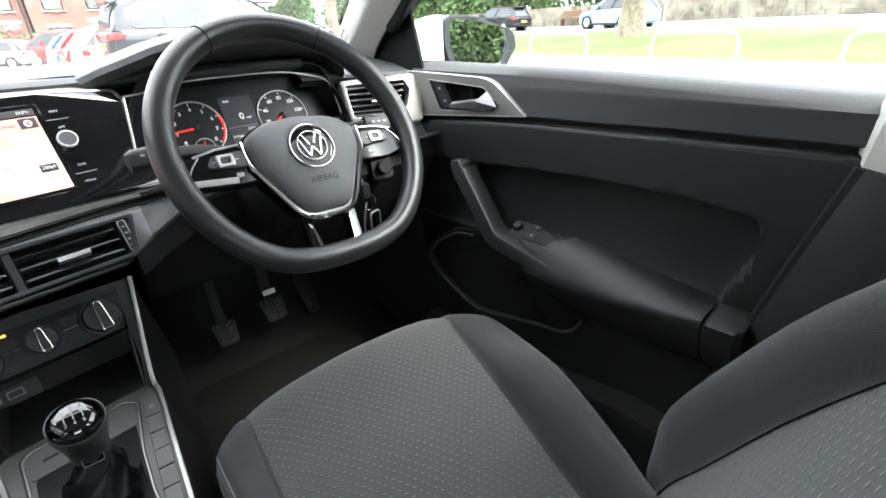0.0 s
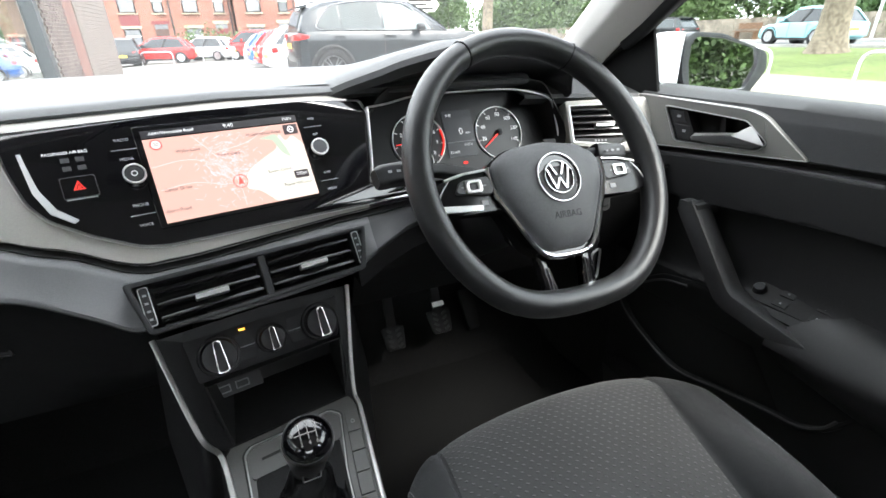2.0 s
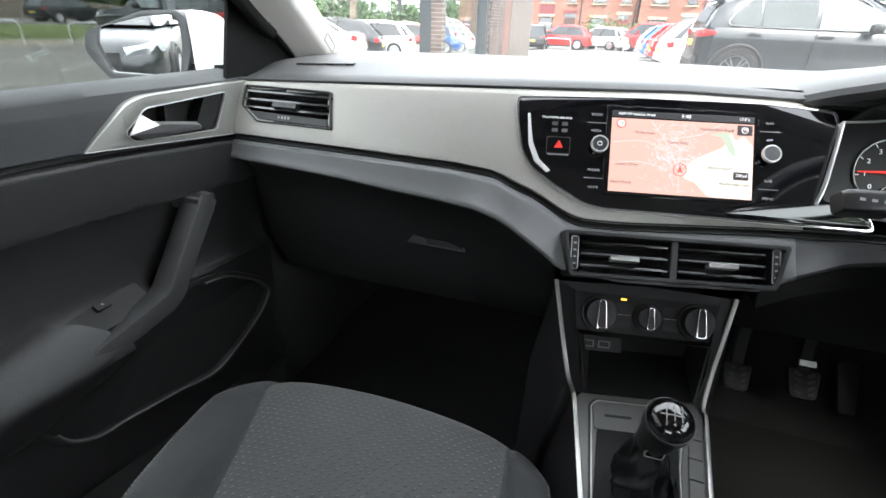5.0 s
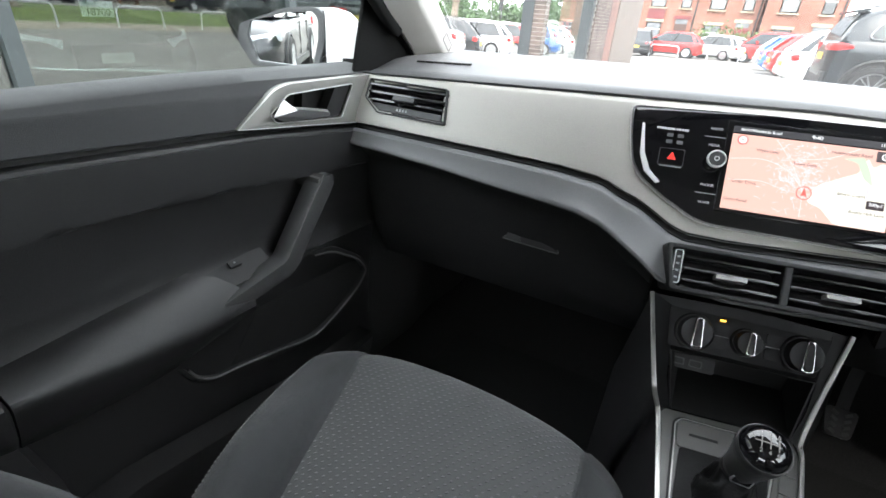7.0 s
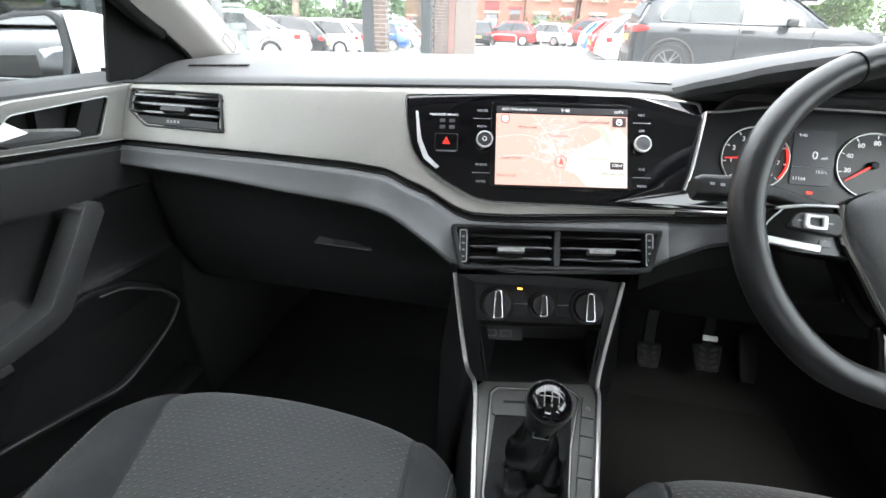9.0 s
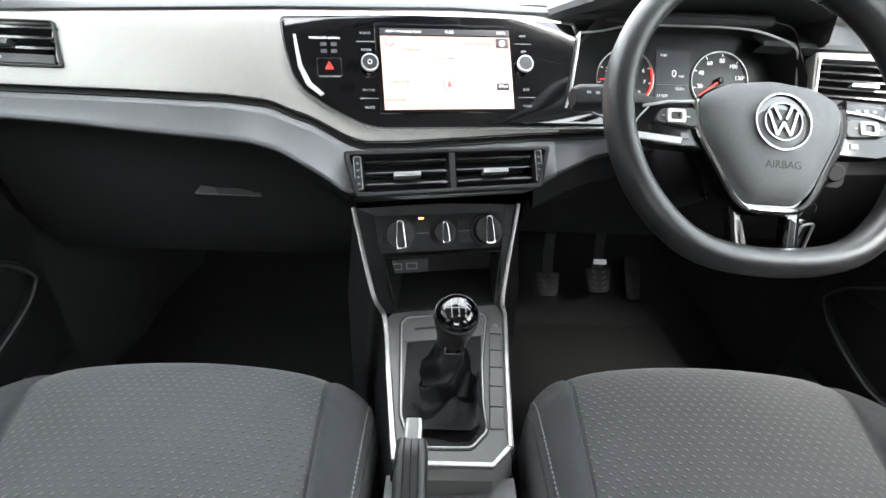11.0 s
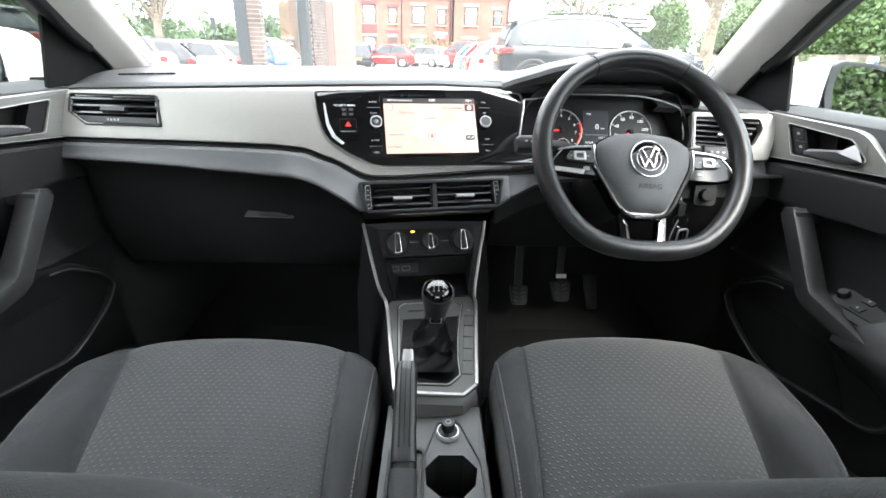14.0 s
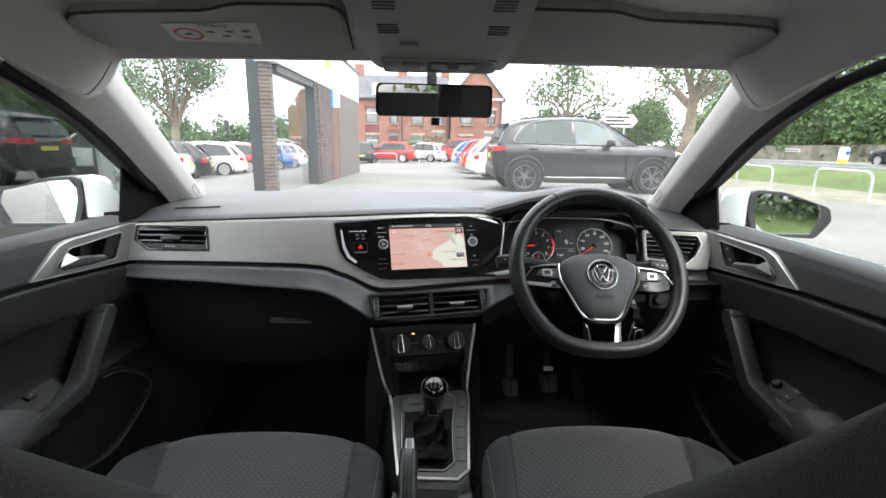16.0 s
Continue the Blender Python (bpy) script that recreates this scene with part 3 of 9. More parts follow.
# ---- outer vents ----
def side_vent(m, w, h, dash):
    """A framed vent of that width with slats, a tab and a thumb strip, in the plane m."""
    o = rounded([(-w / 2, h / 2), (-w / 2, -h * 0.1), (-w * 0.3, -h / 2), (w / 2 + 0.006, -h / 2), (w / 2 - 0.006, h / 2)], 0.004)
    i = [(u * 0.965, v * 0.92) for u, v in o]
    body = part("side_vent", hoop(o, i, 0.03, 0.001, m, 0.008), HOUSE, dash, "black outer air vent")
    part("vent_well", slab(i, 0.002, m=m, top=-0.03), DARK, body)
    for k in range(3):
        v = h * (0.32 - 0.22 * k)
        part("vent_slat", put(soften(block(w * (0.97 - 0.02 * k), 0.018, 0.0036), 0.0012, 2), m @ pose(0.0, v, -0.003, 72, 0, 0)), SLAT, body, "black slat")
    part("vent_strip", slab([(-w * 0.42, -h * 0.2), (-w * 0.28, -h * 0.42), (w * 0.48, -h * 0.44), (w * 0.47, -h * 0.24)], 0.004, 0.0008, 1, m, 0.006), HOUSE, body)
    part("vent_tab", put(soften(block(w * 0.26, 0.012, 0.008), 0.002), m @ pose(0.0, h * 0.06, 0.004, 80, 0, 0)), HOUSE, body, "dark grey tab")
    for k in range(4):
        part("wheel_mark", slab(rect(0.003, 0.004, (k - 1.5) * 0.006, -h * 0.32), 0.001, m=m, top=0.007), GREY_INK, body, "pale mark")


side_vent(LV, 0.164, 0.058, dash)

# right end of the dashboard: a six-sided silver surround round the driver's outer vent
R = pose(0.594, 0.026, 0.900, 68, 0, -17)
hexo = rounded([(-0.074, 0.038), (0.070, 0.042), (0.080, 0.010), (0.074, -0.046), (0.040, -0.050), (-0.066, -0.0365)], [0.004, 0.006, 0.006, 0.005, 0.006, 0.004])
hexi = rounded([(-0.066, 0.029), (0.048, 0.031), (0.057, 0.012), (0.046, -0.018), (0.026, -0.037), (-0.060, -0.030)], 0.004)
surround = part("vent_surround", hoop(hexo, hexi, 0.03, 0.002, R, 0.010), TRIM, dash, "satin silver vent surround")
part("surround_line", hoop([(u * 1.05 - 0.0002, v * 1.07) for u, v in hexi], hexi, 0.003, 0.0004, R, 0.0112), SATIN, surround, "thin bright inner line")
part("vent_well", slab(hexi, 0.002, m=R, top=-0.03), DARK, surround)
for k, wide in enumerate((0.112, 0.111, 0.106, 0.099, 0.090)):
    part("vent_slat", put(soften(block(wide, 0.018, 0.0030), 0.0010, 2), R @ pose(-0.008 - 0.0024 * k, 0.0225 - 0.0108 * k, -0.002, 74, 0, 0)), SLAT, surround, "black slat")
part("vent_strip", slab(rounded([(-0.060, -0.0245), (0.030, -0.0265), (0.022, -0.0355), (-0.059, -0.0295)], 0.001), 0.010, 0.0006, 1, R, 0.008), HOUSE, surround, "black thumb strip")
for k in range(4):
    part("wheel_mark", slab(rect(0.003, 0.003, -0.022 + 0.006 * k, -0.0292), 0.001, m=R, top=0.0086), GREY_INK, surround, "pale mark")
part("vent_tab", put(soften(block(0.032, 0.012, 0.0036), 0.0012), R @ pose(-0.005, -0.003, 0.006, 80, 0, 0)), SATIN, surround, "silver slider tab")
part("surround_backing", slab(hexo, 0.01, m=R, top=-0.021), BLACK, dash)
# the plain end below the surround, down to the lower panel
rows = []
for x in np.linspace(0.50, 0.668, 10):
    yy = 0.052 - 0.30 * (x - 0.531)
    rows.append([(x, yy + 0.012, 0.874), (x, yy - 0.004, 0.862), (x, yy - 0.022, 0.845), (x, yy - 0.034, 0.826), (x, yy - 0.030, 0.815), (x, yy + 0.02, 0.806)])
part("end_pad", shell(rows, 0.004), MATS["soft_grey_pad_skin"], dash, "dark grey pad under the outer vent")

# ---- instrument hood and dials ----
rows = []
rise = interp([0.12, 0.165, 0.23, 0.30, 0.38, 0.44, 0.49, 0.522, 0.532, 0.536], [-0.010, 0.010, 0.034, 0.052, 0.057, 0.053, 0.042, 0.032, 0.018, -0.02])
lip = interp([0.12, 0.2, 0.3, 0.45, 0.536], [0.09, 0.035, 0.005, 0.012, 0.050])
for x in list(np.linspace(0.125, 0.52, 32)) + [0.527, 0.532, 0.536]:
    h, y0 = rise(x), lip(x)
    rows.append([(x, 0.42, 0.988), (x, 0.30, 0.988 + 0.25 * h), (x, 0.18, 0.988 + 0.65 * h), (x, y0 + 0.07, 0.988 + 0.93 * h), (x, y0 + 0.02, 0.986 + h), (x, y0 + 0.003, 0.980 + h), (x, y0, 0.972 + h), (x, y0 + 0.01, 0.962 + 0.9 * h), (x, y0 + 0.06, 0.958 + 0.75 * h), (x, 0.14, 0.955 + 0.35 * h)])
part("instrument_hood", shell(rows, 0.004), SOFT, dash, "grey raised hood over the dials")
rows = []
for x in np.linspace(0.47, 0.672, 14):
    yy = 0.070 - 0.30 * (x - 0.531)
    zz = 0.952 - 0.05 * max(0, x - 0.6)
    rows.append([(x, 0.30, 0.978), (x, 0.20, zz + 0.020), (x, yy + 0.06, zz + 0.009), (x, yy + 0.02, zz), (x, yy + 0.004, zz - 0.004), (x, yy, zz - 0.010), (x, yy + 0.02, zz - 0.022)])
part("end_shelf", shell(rows, 0.004), SOFT, dash, "grey shelf between the hood and the door")
G = pose(0.349, 0.104, 0.890, 64, 0, 2)
binn = rounded([(-0.162, -0.075), (0.155, -0.075), (0.175, -0.02), (0.15, 0.058), (0.10, 0.070), (-0.12, 0.068), (-0.145, 0.05), (-0.168, 0.0)], 0.012)
rows = []
for s, z in ((1.04, 0.055), (1.02, 0.03), (1.0, 0.0), (0.99, -0.02)):
    rows.append([G @ Vector((u * s, v * s, z)) for u, v in binn])
part("binnacle_wall", shell([r + [r[0]] for r in rows], 0.002), DARK, dash, "black wall round the dials")
part("dial_face", slab(binn, 0.004, m=G, top=0.0), mat("dial_black", (0.006, 0.006, 0.007), 0.35, grain=0.1, scale=200), dash, "black dial face")
edge_path = [C @ Vector((u, v, w)) for u, v, w in ((0.164, -0.052, 0.008), (0.171, -0.030, 0.012), (0.184, 0.020, 0.012), (0.193, 0.055, 0.010))]
part("dial_edge", sweep(curve(edge_path, 4), rounded(rect(0.0024, 0.007), 0.0008, 2), up=C.to_3x3() @ Vector((0, 0, 1))), SATIN, dash, "bright edge left of the dials")
rim_line = curve([C @ Vector((0.193, 0.055, 0.010)), (0.215, 0.062, 0.955), (0.26, 0.056, 0.964), (0.345, 0.052, 0.966), (0.42, 0.054, 0.964), (0.475, 0.062, 0.953), (0.512, 0.074, 0.938), (0.524, 0.070, 0.90), (0.526, 0.052, 0.855)], 5)
part("dial_rim_line", tube(rim_line, 0.0016, 6), SATIN, dash, "thin bright line round the dials")


def dial(cx, cy, r, marks, start, sweep_deg, needle, red=False):
    g = G @ pose(cx, cy, 0.001)
    ring = part("dial_ring", hoop(circle(r, 40), circle(r * 0.965, 40), 0.004, 0.0005, g, 0.003), SATIN, dash, "bright dial ring")
    for k, text in enumerate(marks):
        a = radians(start - sweep_deg * k / (len(marks) - 1))
        c, s = math.cos(a), math.sin(a)
        part("dial_tick", slab([(c * r * 0.93 - s * 0.0005, s * r * 0.93 + c * 0.0005), (c * r * 0.84 - s * 0.0005, s * r * 0.84 + c * 0.0005), (c * r * 0.84 + s * 0.0005, s * r * 0.84 - c * 0.0005), (c * r * 0.93 + s * 0.0005, s * r * 0.93 - c * 0.0005)], 0.0006, m=g, top=0.0012), WHITE_INK, ring, "white tick")
        words(text, r * 0.2, WHITE_INK, ring, g @ pose(c * r * 0.69, s * r * 0.69, 0.0012), label="white dial figure")
    if red:
        pts = [(math.cos(radians(a)) * r * 0.93, math.sin(radians(a)) * r * 0.93, 0.0015) for a in range(-38, 26, 4)]
        part("red_band", put(tube(pts, 0.0011, 6), g), RED_GLOW, ring, "red band")
    a = radians(needle)
    d, nrm = Vector((math.cos(a), math.sin(a))), Vector((-math.sin(a), math.cos(a)))
    part("needle", slab([tuple(nrm * 0.0015), tuple(d * r * 0.9 + nrm * 0.0005), tuple(d * r * 0.9 - nrm * 0.0005), tuple(-nrm * 0.0015)], 0.0012, m=g, top=0.005), RED_GLOW, ring, "red needle")
    part("hub_cap", lathe([(0.0055, 0.002), (0.0055, 0.006), (0.004, 0.0075), (0.0, 0.0078)], 20, g), BLACK, ring, "black hub")
    return ring


dial(-0.072, -0.004, 0.046, ["0", "1", "2", "3", "4", "5", "6", "7", "8"], 222, 264, 184, red=True)
dial(0.079, -0.004, 0.046, ["20", "40", "60", "80", "100", "120", "140"], 195, 222, 215)
part("trip_display", slab(rounded(rect(0.054, 0.078, 0.004, 0.002), 0.002), 0.002, m=G, top=0.002), lit("display_dark", (0.02, 0.022, 0.026), 0.2), dash, "dark trip display")
words("0", 0.016, WHITE_INK, dash, G @ pose(0.006, 0.005, 0.0024), label="white speed figure")
words("mph", 0.005, WHITE_INK, dash, G @ pose(0.018, 0.002, 0.0024), label="small white unit")
words("9:40", 0.006, WHITE_INK, dash, G @ pose(-0.012, 0.033, 0.0024), label="small white clock")
words("13.5°c", 0.006, WHITE_INK, dash, G @ pose(0.016, -0.018, 0.0024), label="small white temperature")
words("11164", 0.007, WHITE_INK, dash, G @ pose(-0.012, -0.029, 0.0024), label="small white distance")
part("display_line", slab(rect(0.05, 0.0008, 0.004, -0.012), 0.0004, m=G, top=0.0024), GREY_INK, dash, "grey line")
for dx, r in ((-0.048, 0.016),):
    part("small_dial_ring", hoop(circle(r, 28, -0.072 + 0.003, -0.037), circle(r * 0.94, 28, -0.072 + 0.003, -0.037), 0.003, 0, G, 0.004), SATIN, dash, "small bright ring")
part("small_needle", slab([(-0.070, -0.037), (-0.068, -0.037), (-0.0685, -0.024)], 0.001, m=G, top=0.005), RED_GLOW, dash, "small red needle")
part("warning_lamp", slab(rect(0.008, 0.004, 0.004, -0.048), 0.0006, m=G, top=0.002), RED_GLOW, dash, "red warning lamp")

# ---- defroster slots near the windscreen's foot ----
slot_line = [Vector((-0.608, 0.062, 0.9775)).lerp(Vector((-0.504, 0.073, 0.9815)), q) for q in np.linspace(0, 1, 7)]
for a, b in zip(slot_line, slot_line[1:]):
    part("defroster_slot", sweep([a.lerp(b, 0.04), a.lerp(b, 0.90)], rounded(rect(0.009, 0.0030), 0.001, 2), up=(0, 0, 1)), DARK, dash, "dark defroster slot")

from mathutils.bvhtree import BVHTree

# ---- middle console ----
STRIP = mat("brushed_satin_strip", (0.39, 0.385, 0.37), 0.40, metal=0.9, stain=0.06, stain_scale=20, grain=0.05, scale=300)
console = thing("centre_console", "black and silver centre console between the front seats", "console", (0, -0.25, 0.27))
HEATER = mat("matt_black_panel", (0.011, 0.011, 0.0115), 0.5, grain=0.1, scale=300, bump=0.1, bump_scale=800, spec=0.3)
heater = thing("heater_panel", "black heater control panel with three chrome-marked knobs", "control panel", (0, -0.06, 0.66))
part("panel", slab(rounded([(-0.098, 0.026), (-0.093, -0.028), (0.085, -0.029), (0.098, 0.024)], 0.004), 0.02, 0.0015, 2, H, 0.004), HEATER, heater, "black control panel")
for u, r in ((-0.064, 0.0225), (0.0, 0.017), (0.065, 0.0225)):
    ring = part("knob_ring", lathe([(r * 1.12, 0.003), (r * 1.12, 0.007), (r * 1.05, 0.009), (r, 0.009)], 32, H @ pose(u, -0.003, 0)), BLACK, heater, "black ring")
    knob = part("knob", lathe([(r * 0.98, 0.006), (r * 0.93, 0.018), (r * 0.86, 0.021), (0.0, 0.0215)], 32, H @ pose(u, -0.003, 0)), BLACK, heater, "black round knob")
    hh, ww = r * 0.9, r * 0.32
    fin_o = rounded([(-ww, -hh), (ww, -hh), (ww * 0.62, hh), (-ww * 0.62, hh)], ww * 0.5, 3)
    fin_i = [(a * 0.68, b * 0.88) for a, b in fin_o]
    part("knob_fin", slab(fin_i, 0.016, 0.001, 1, H @ pose(u, -0.003, 0), 0.0285), BLACK, knob, "black fin")
    part("fin_edge", hoop(fin_o, fin_i, 0.014, 0.0006, H @ pose(u, -0.003, 0), 0.0275), CHROME, knob, "bright chrome edge")
for u in (-0.032, 0.034):
    for v in (0.008, -0.012):
        part("key", slab(rounded(rect(0.022, 0.013, u, v), 0.0015), 0.004, 0.0006, 1, H, 0.0058), HEATER, heater, "black flat key")
    part("key_line", slab(rect(0.022, 0.0007, u, -0.002), 0.0005, m=H, top=0.0063), GREY_INK, heater, "thin grey line")
part("amber_lamp", slab(rect(0.007, 0.0022, -0.031, 0.0195), 0.0008, m=H, top=0.0052), AMBER_GLOW, heater, "lit amber lamp")

# the tapering face: upright part with a cubby, then the flat part round the gear lever
TL, TR = Vector((-0.126, -0.068, 0.726)), Vector((0.113, -0.020, 0.720))
ML, MR = Vector((-0.092, -0.148, 0.640)), Vector((0.094, -0.088, 0.600))
# the plane round the gear lever: it leans back and towards the driver
P = Matrix(((0.9918, -0.0505, 0.1175, 0.011), (0.0694, 0.9842, -0.1626, -0.225), (-0.1074, 0.1694, 0.9797, 0.5737), (0, 0, 0, 1)))


def on_plate(u, v, w=0.0):
    return P @ Vector((u, v, w))


KL, KR = on_plate(-0.0835, 0.082), on_plate(0.090, 0.102)
BL, BR = on_plate(-0.063, -0.116), on_plate(0.0675, -0.097)
path_l = curve([TL, ML, KL, KL.lerp(BL, 0.5), BL], 6)
path_r = curve([TR, MR, KR, KR.lerp(BR, 0.5), BR], 6)


# side walls
for side, path in ((-1, path_l), (1, path_r)):
    rows = [[p, p + Vector((side * 0.004, 0.0, -0.03)), Vector((p.x + side * 0.022, p.y + 0.02, max(0.30, p.z - 0.16))), Vector((p.x + side * 0.028, p.y + 0.03, 0.27))] for p in path]
    part("side_wall", shell(rows, 0.004), BLACK, console, "black console side")
    rim = sweep(path, rounded(rect(0.0060, 0.006), 0.002, 2), up=(0, -0.6, 0.8))
    part("side_strip", put(rim, Matrix.Translation((0, -0.002, 0.002))), STRIP, console, "satin strip along the console")
# cubby: frame strips beside, hollow behind
HL, HR = H @ Vector((-0.0885, -0.034, 0.002)), H @ Vector((0.088, -0.034, 0.002))
cb_l, cb_r = on_plate(-0.070, 0.0945, 0.001), on_plate(0.079, 0.127, 0.001)
part("cubby_edge_left", shell([[TL + Vector((0.003, 0, 0)), H @ Vector((-0.097, 0.03, 0.002))], [TL.lerp(ML, 0.6), HL], [ML, (HL + cb_l) / 2 + Vector((-0.004, 0, 0))], [KL.lerp(ML, 0.3), cb_l]], 0.003), HEATER, console)
part("cubby_edge_right", shell([[TR + Vector((-0.003, 0, 0)), H @ Vector((0.097, 0.03, 0.002))], [TR.lerp(MR, 0.6), HR], [MR, (HR + cb_r) / 2 + Vector((0.004, 0, 0))], [KR.lerp(MR, 0.3), cb_r]], 0.003), HEATER, console)
part("panel_head", shell([[TL, H @ Vector((0, 0.04, 0.0)), TR], [H @ Vector((-0.1, 0.024, 0.001)), H @ Vector((0, 0.024, 0.001)), H @ Vector((0.1, 0.022, 0.001))]], 0.003), HEATER, console)
back = Vector((0.0, 0.10, 0.0))
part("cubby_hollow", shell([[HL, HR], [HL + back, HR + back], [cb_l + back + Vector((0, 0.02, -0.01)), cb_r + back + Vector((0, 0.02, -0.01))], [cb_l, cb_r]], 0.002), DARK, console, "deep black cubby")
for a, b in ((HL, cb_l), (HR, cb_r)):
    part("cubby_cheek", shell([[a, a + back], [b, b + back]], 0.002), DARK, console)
for u in (-0.068, -0.045):
    part("usb_socket", hoop(rounded(rect(0.017, 0.010), 0.001), rounded(rect(0.014, 0.007), 0.001), 0.004, 0, H @ pose(u, -0.049, -0.030), 0.0), mat("usb_rim", (0.12, 0.12, 0.122), 0.4, stain=0.02), console, "small usb socket")
part("usb_plate", slab(rounded(rect(0.064, 0.02, -0.052, -0.049), 0.002), 0.004, m=H, top=-0.0315), DARK, console)

# flat part: gear surround plate
PLATE = mat("warm_grey_console_plate", (0.095, 0.093, 0.089), 0.45, metal=0.15, grain=0.06, scale=600, stain=0.05, stain_scale=15)
part("gear_plate", slab([(-0.060, -0.119), (0.044, -0.1185), (0.0665, -0.096), (0.089, 0.100), (0.081, 0.130), (-0.072, 0.0975), (-0.0825, 0.082)], 0.004, 0.0, 1, P, -0.0005), PLATE, console, "grey plate round the gear lever")
bar = [BL, on_plate(-0.0585, -0.1205), on_plate(0.044, -0.1195), BR]
part("front_bar", sweep(bar, rounded(rect(0.0065, 0.007), 0.002, 2)), STRIP, console, "bright satin bar")
down = [Vector((0, -0.012, -0.038)), Vector((0, -0.014, -0.038)), Vector((0, -0.014, -0.038)), Vector((0.004, -0.008, -0.038))]
part("front_skirt", shell([[q + Vector((0, 0, -0.003)) for q in bar], [q + k * 0.3 + Vector((0, -0.006, 0)) for q, k in zip(bar, down)], [q + k for q, k in zip(bar, down)]], 0.004), PLATE, console, "grey front of the gear surround")
frame_o = rounded([(-0.0615, 0.078), (-0.0535, 0.0885), (0.000, 0.0985), (0.049, 0.1110), (0.0625, 0.101), (0.0475, 0.019), (0.0425, -0.041), (0.0430, -0.080), (0.0225, -0.101), (-0.045, -0.103), (-0.0585, -0.0646)], 0.005)
frame_i = [(u * 0.970, v * 0.982) for u, v in frame_o]
part("gear_frame", hoop(frame_o, frame_i, 0.010, 0.0006, P, 0.0022), STRIP, console, "thin bright frame")
# flat dark hoop painted in for the shadow beside the frame
frame_d = [(u * 1.035, v * 1.02) for u, v in frame_o]
part("frame_shadow_line", hoop(frame_d, frame_o, 0.006, 0, P, 0.0008), DARK, console, "dark hoop as the shadow line round the frame")
gate_o = rounded([(-0.050, 0.0430), (0.048, 0.0640), (0.0385, -0.041), (0.0385, -0.078), (0.021, -0.095), (-0.042, -0.097), (-0.054, -0.0646)], 0.005)
part("slot_plate", slab(rounded([(-0.058, 0.077), (-0.051, 0.0855), (0.048, 0.1075), (0.058, 0.099), (0.053, 0.0640), (-0.056, 0.0430)], 0.004), 0.006, 0.0006, 1, P, 0.0014), PLATE, console, "grey plate before the gaiter")
part("gear_well", slab([(u * 1.05, v * 1.02) for u, v in gate_o], 0.004, m=P, top=0.0008), GAITER, console)
part("coin_slot", slab(rounded([(-0.043, 0.0650), (-0.008, 0.0720), (-0.008, 0.0755), (-0.043, 0.0685)], 0.0012), 0.004, m=P, top=0.0020), DARK, console, "dark slot")
tops = (0.1020, 0.0686, 0.0396, 0.0109, -0.0182, -0.0475, -0.0770)
for k in range(6):
    hi_v, lo_v = tops[k] - 0.0007, tops[k + 1] + 0.0007
    c_hi, c_lo = 0.0745 - (0.092 - hi_v) * 0.119, 0.0745 - (0.092 - lo_v) * 0.119
    part("blank_key", slab([(c_lo - 0.0088, lo_v), (c_lo + 0.0088, lo_v), (c_hi + 0.0088, hi_v), (c_hi - 0.0088, hi_v)], 0.004, 0.0006, 1, P, 0.0014), PLATE, console, "blank grey key")
part("key_sign", hoop(circle(0.0028, 14, 0.0735, 0.084), circle(0.0021, 14, 0.0735, 0.084), 0.0004, 0, P, 0.0019), GREY_INK, console, "small pale symbol")

# rear tray with socket and cup holder
TRAY = mat("grey_tray_plastic", (0.074, 0.074, 0.074), 0.42, grain=0.08, scale=500, bump=0.2, bump_scale=900, stain=0.1, stain_scale=12)
eight = [(0.022, -0.428), (0.057, -0.428), (0.075, -0.450), (0.071, -0.477), (0.052, -0.497)]
hole = eight + [(0.050, -0.532), (0.072, -0.555), (0.074, -0.60), (0.004, -0.60), (0.006, -0.555), (0.026, -0.532), (0.027, -0.497), (0.006, -0.477), (0.004, -0.450)]
bm = bmesh.new()
wide = [bm.verts.new(p) for p in ((-0.056, -0.335, 0.522), (0.087, -0.335, 0.522), (0.094, -0.85, 0.514), (-0.058, -0.85, 0.514))]
ring = [bm.verts.new((x, y, 0.519)) for x, y in hole]
edges = [bm.edges.new((r[i], r[(i + 1) % len(r)])) for r in (wide, ring) for i in range(len(r))]
bmesh.ops.triangle_fill(bm, use_beauty=True, edges=edges)
out = [bm.verts.new((v.co.x * 1.03, v.co.y, 0.30)) for v in wide]
for i in range(4):
    bm.faces.new((wide[i], out[i], out[(i + 1) % 4], wide[(i + 1) % 4]))
part("tray", bm, TRAY, console, "grey plastic tray with a cup holder", smooth=False)
part("cup_wall", loft([[(x, y, 0.519) for x, y in hole], [((x - 0.038) * 0.97 + 0.038, y, 0.435) for x, y in hole]], caps=False), DARK, console, "black cup holder wall", smooth=False)
part("cup_floor", slab([((x - 0.038) * 1.05 + 0.038, y) for x, y in ((0.0, -0.42), (0.08, -0.42), (0.08, -0.61), (0.0, -0.61))], 0.004, top=0.438), DARK, console)
lip = rounded([(0.020, -0.366), (0.054, -0.366), (0.083, -0.440), (0.092, -0.62), (-0.014, -0.62), (-0.004, -0.440)], 0.006)
part("tray_rim", hoop(lip, [((u - 0.038) * 0.92 + 0.038, (v + 0.50) * 0.965 - 0.50) for u, v in lip], 0.008, 0.0012, None, 0.5235), mat("dark_rim_plastic", (0.05, 0.05, 0.05), 0.5, grain=0.1), console, "darker moulded rim")
for x in (0.010, 0.018, 0.060, 0.068):
    part("tray_slot", block(0.0015, 0.03, 0.002, x, -0.515, 0.5185), DARK, console, "thin slot")
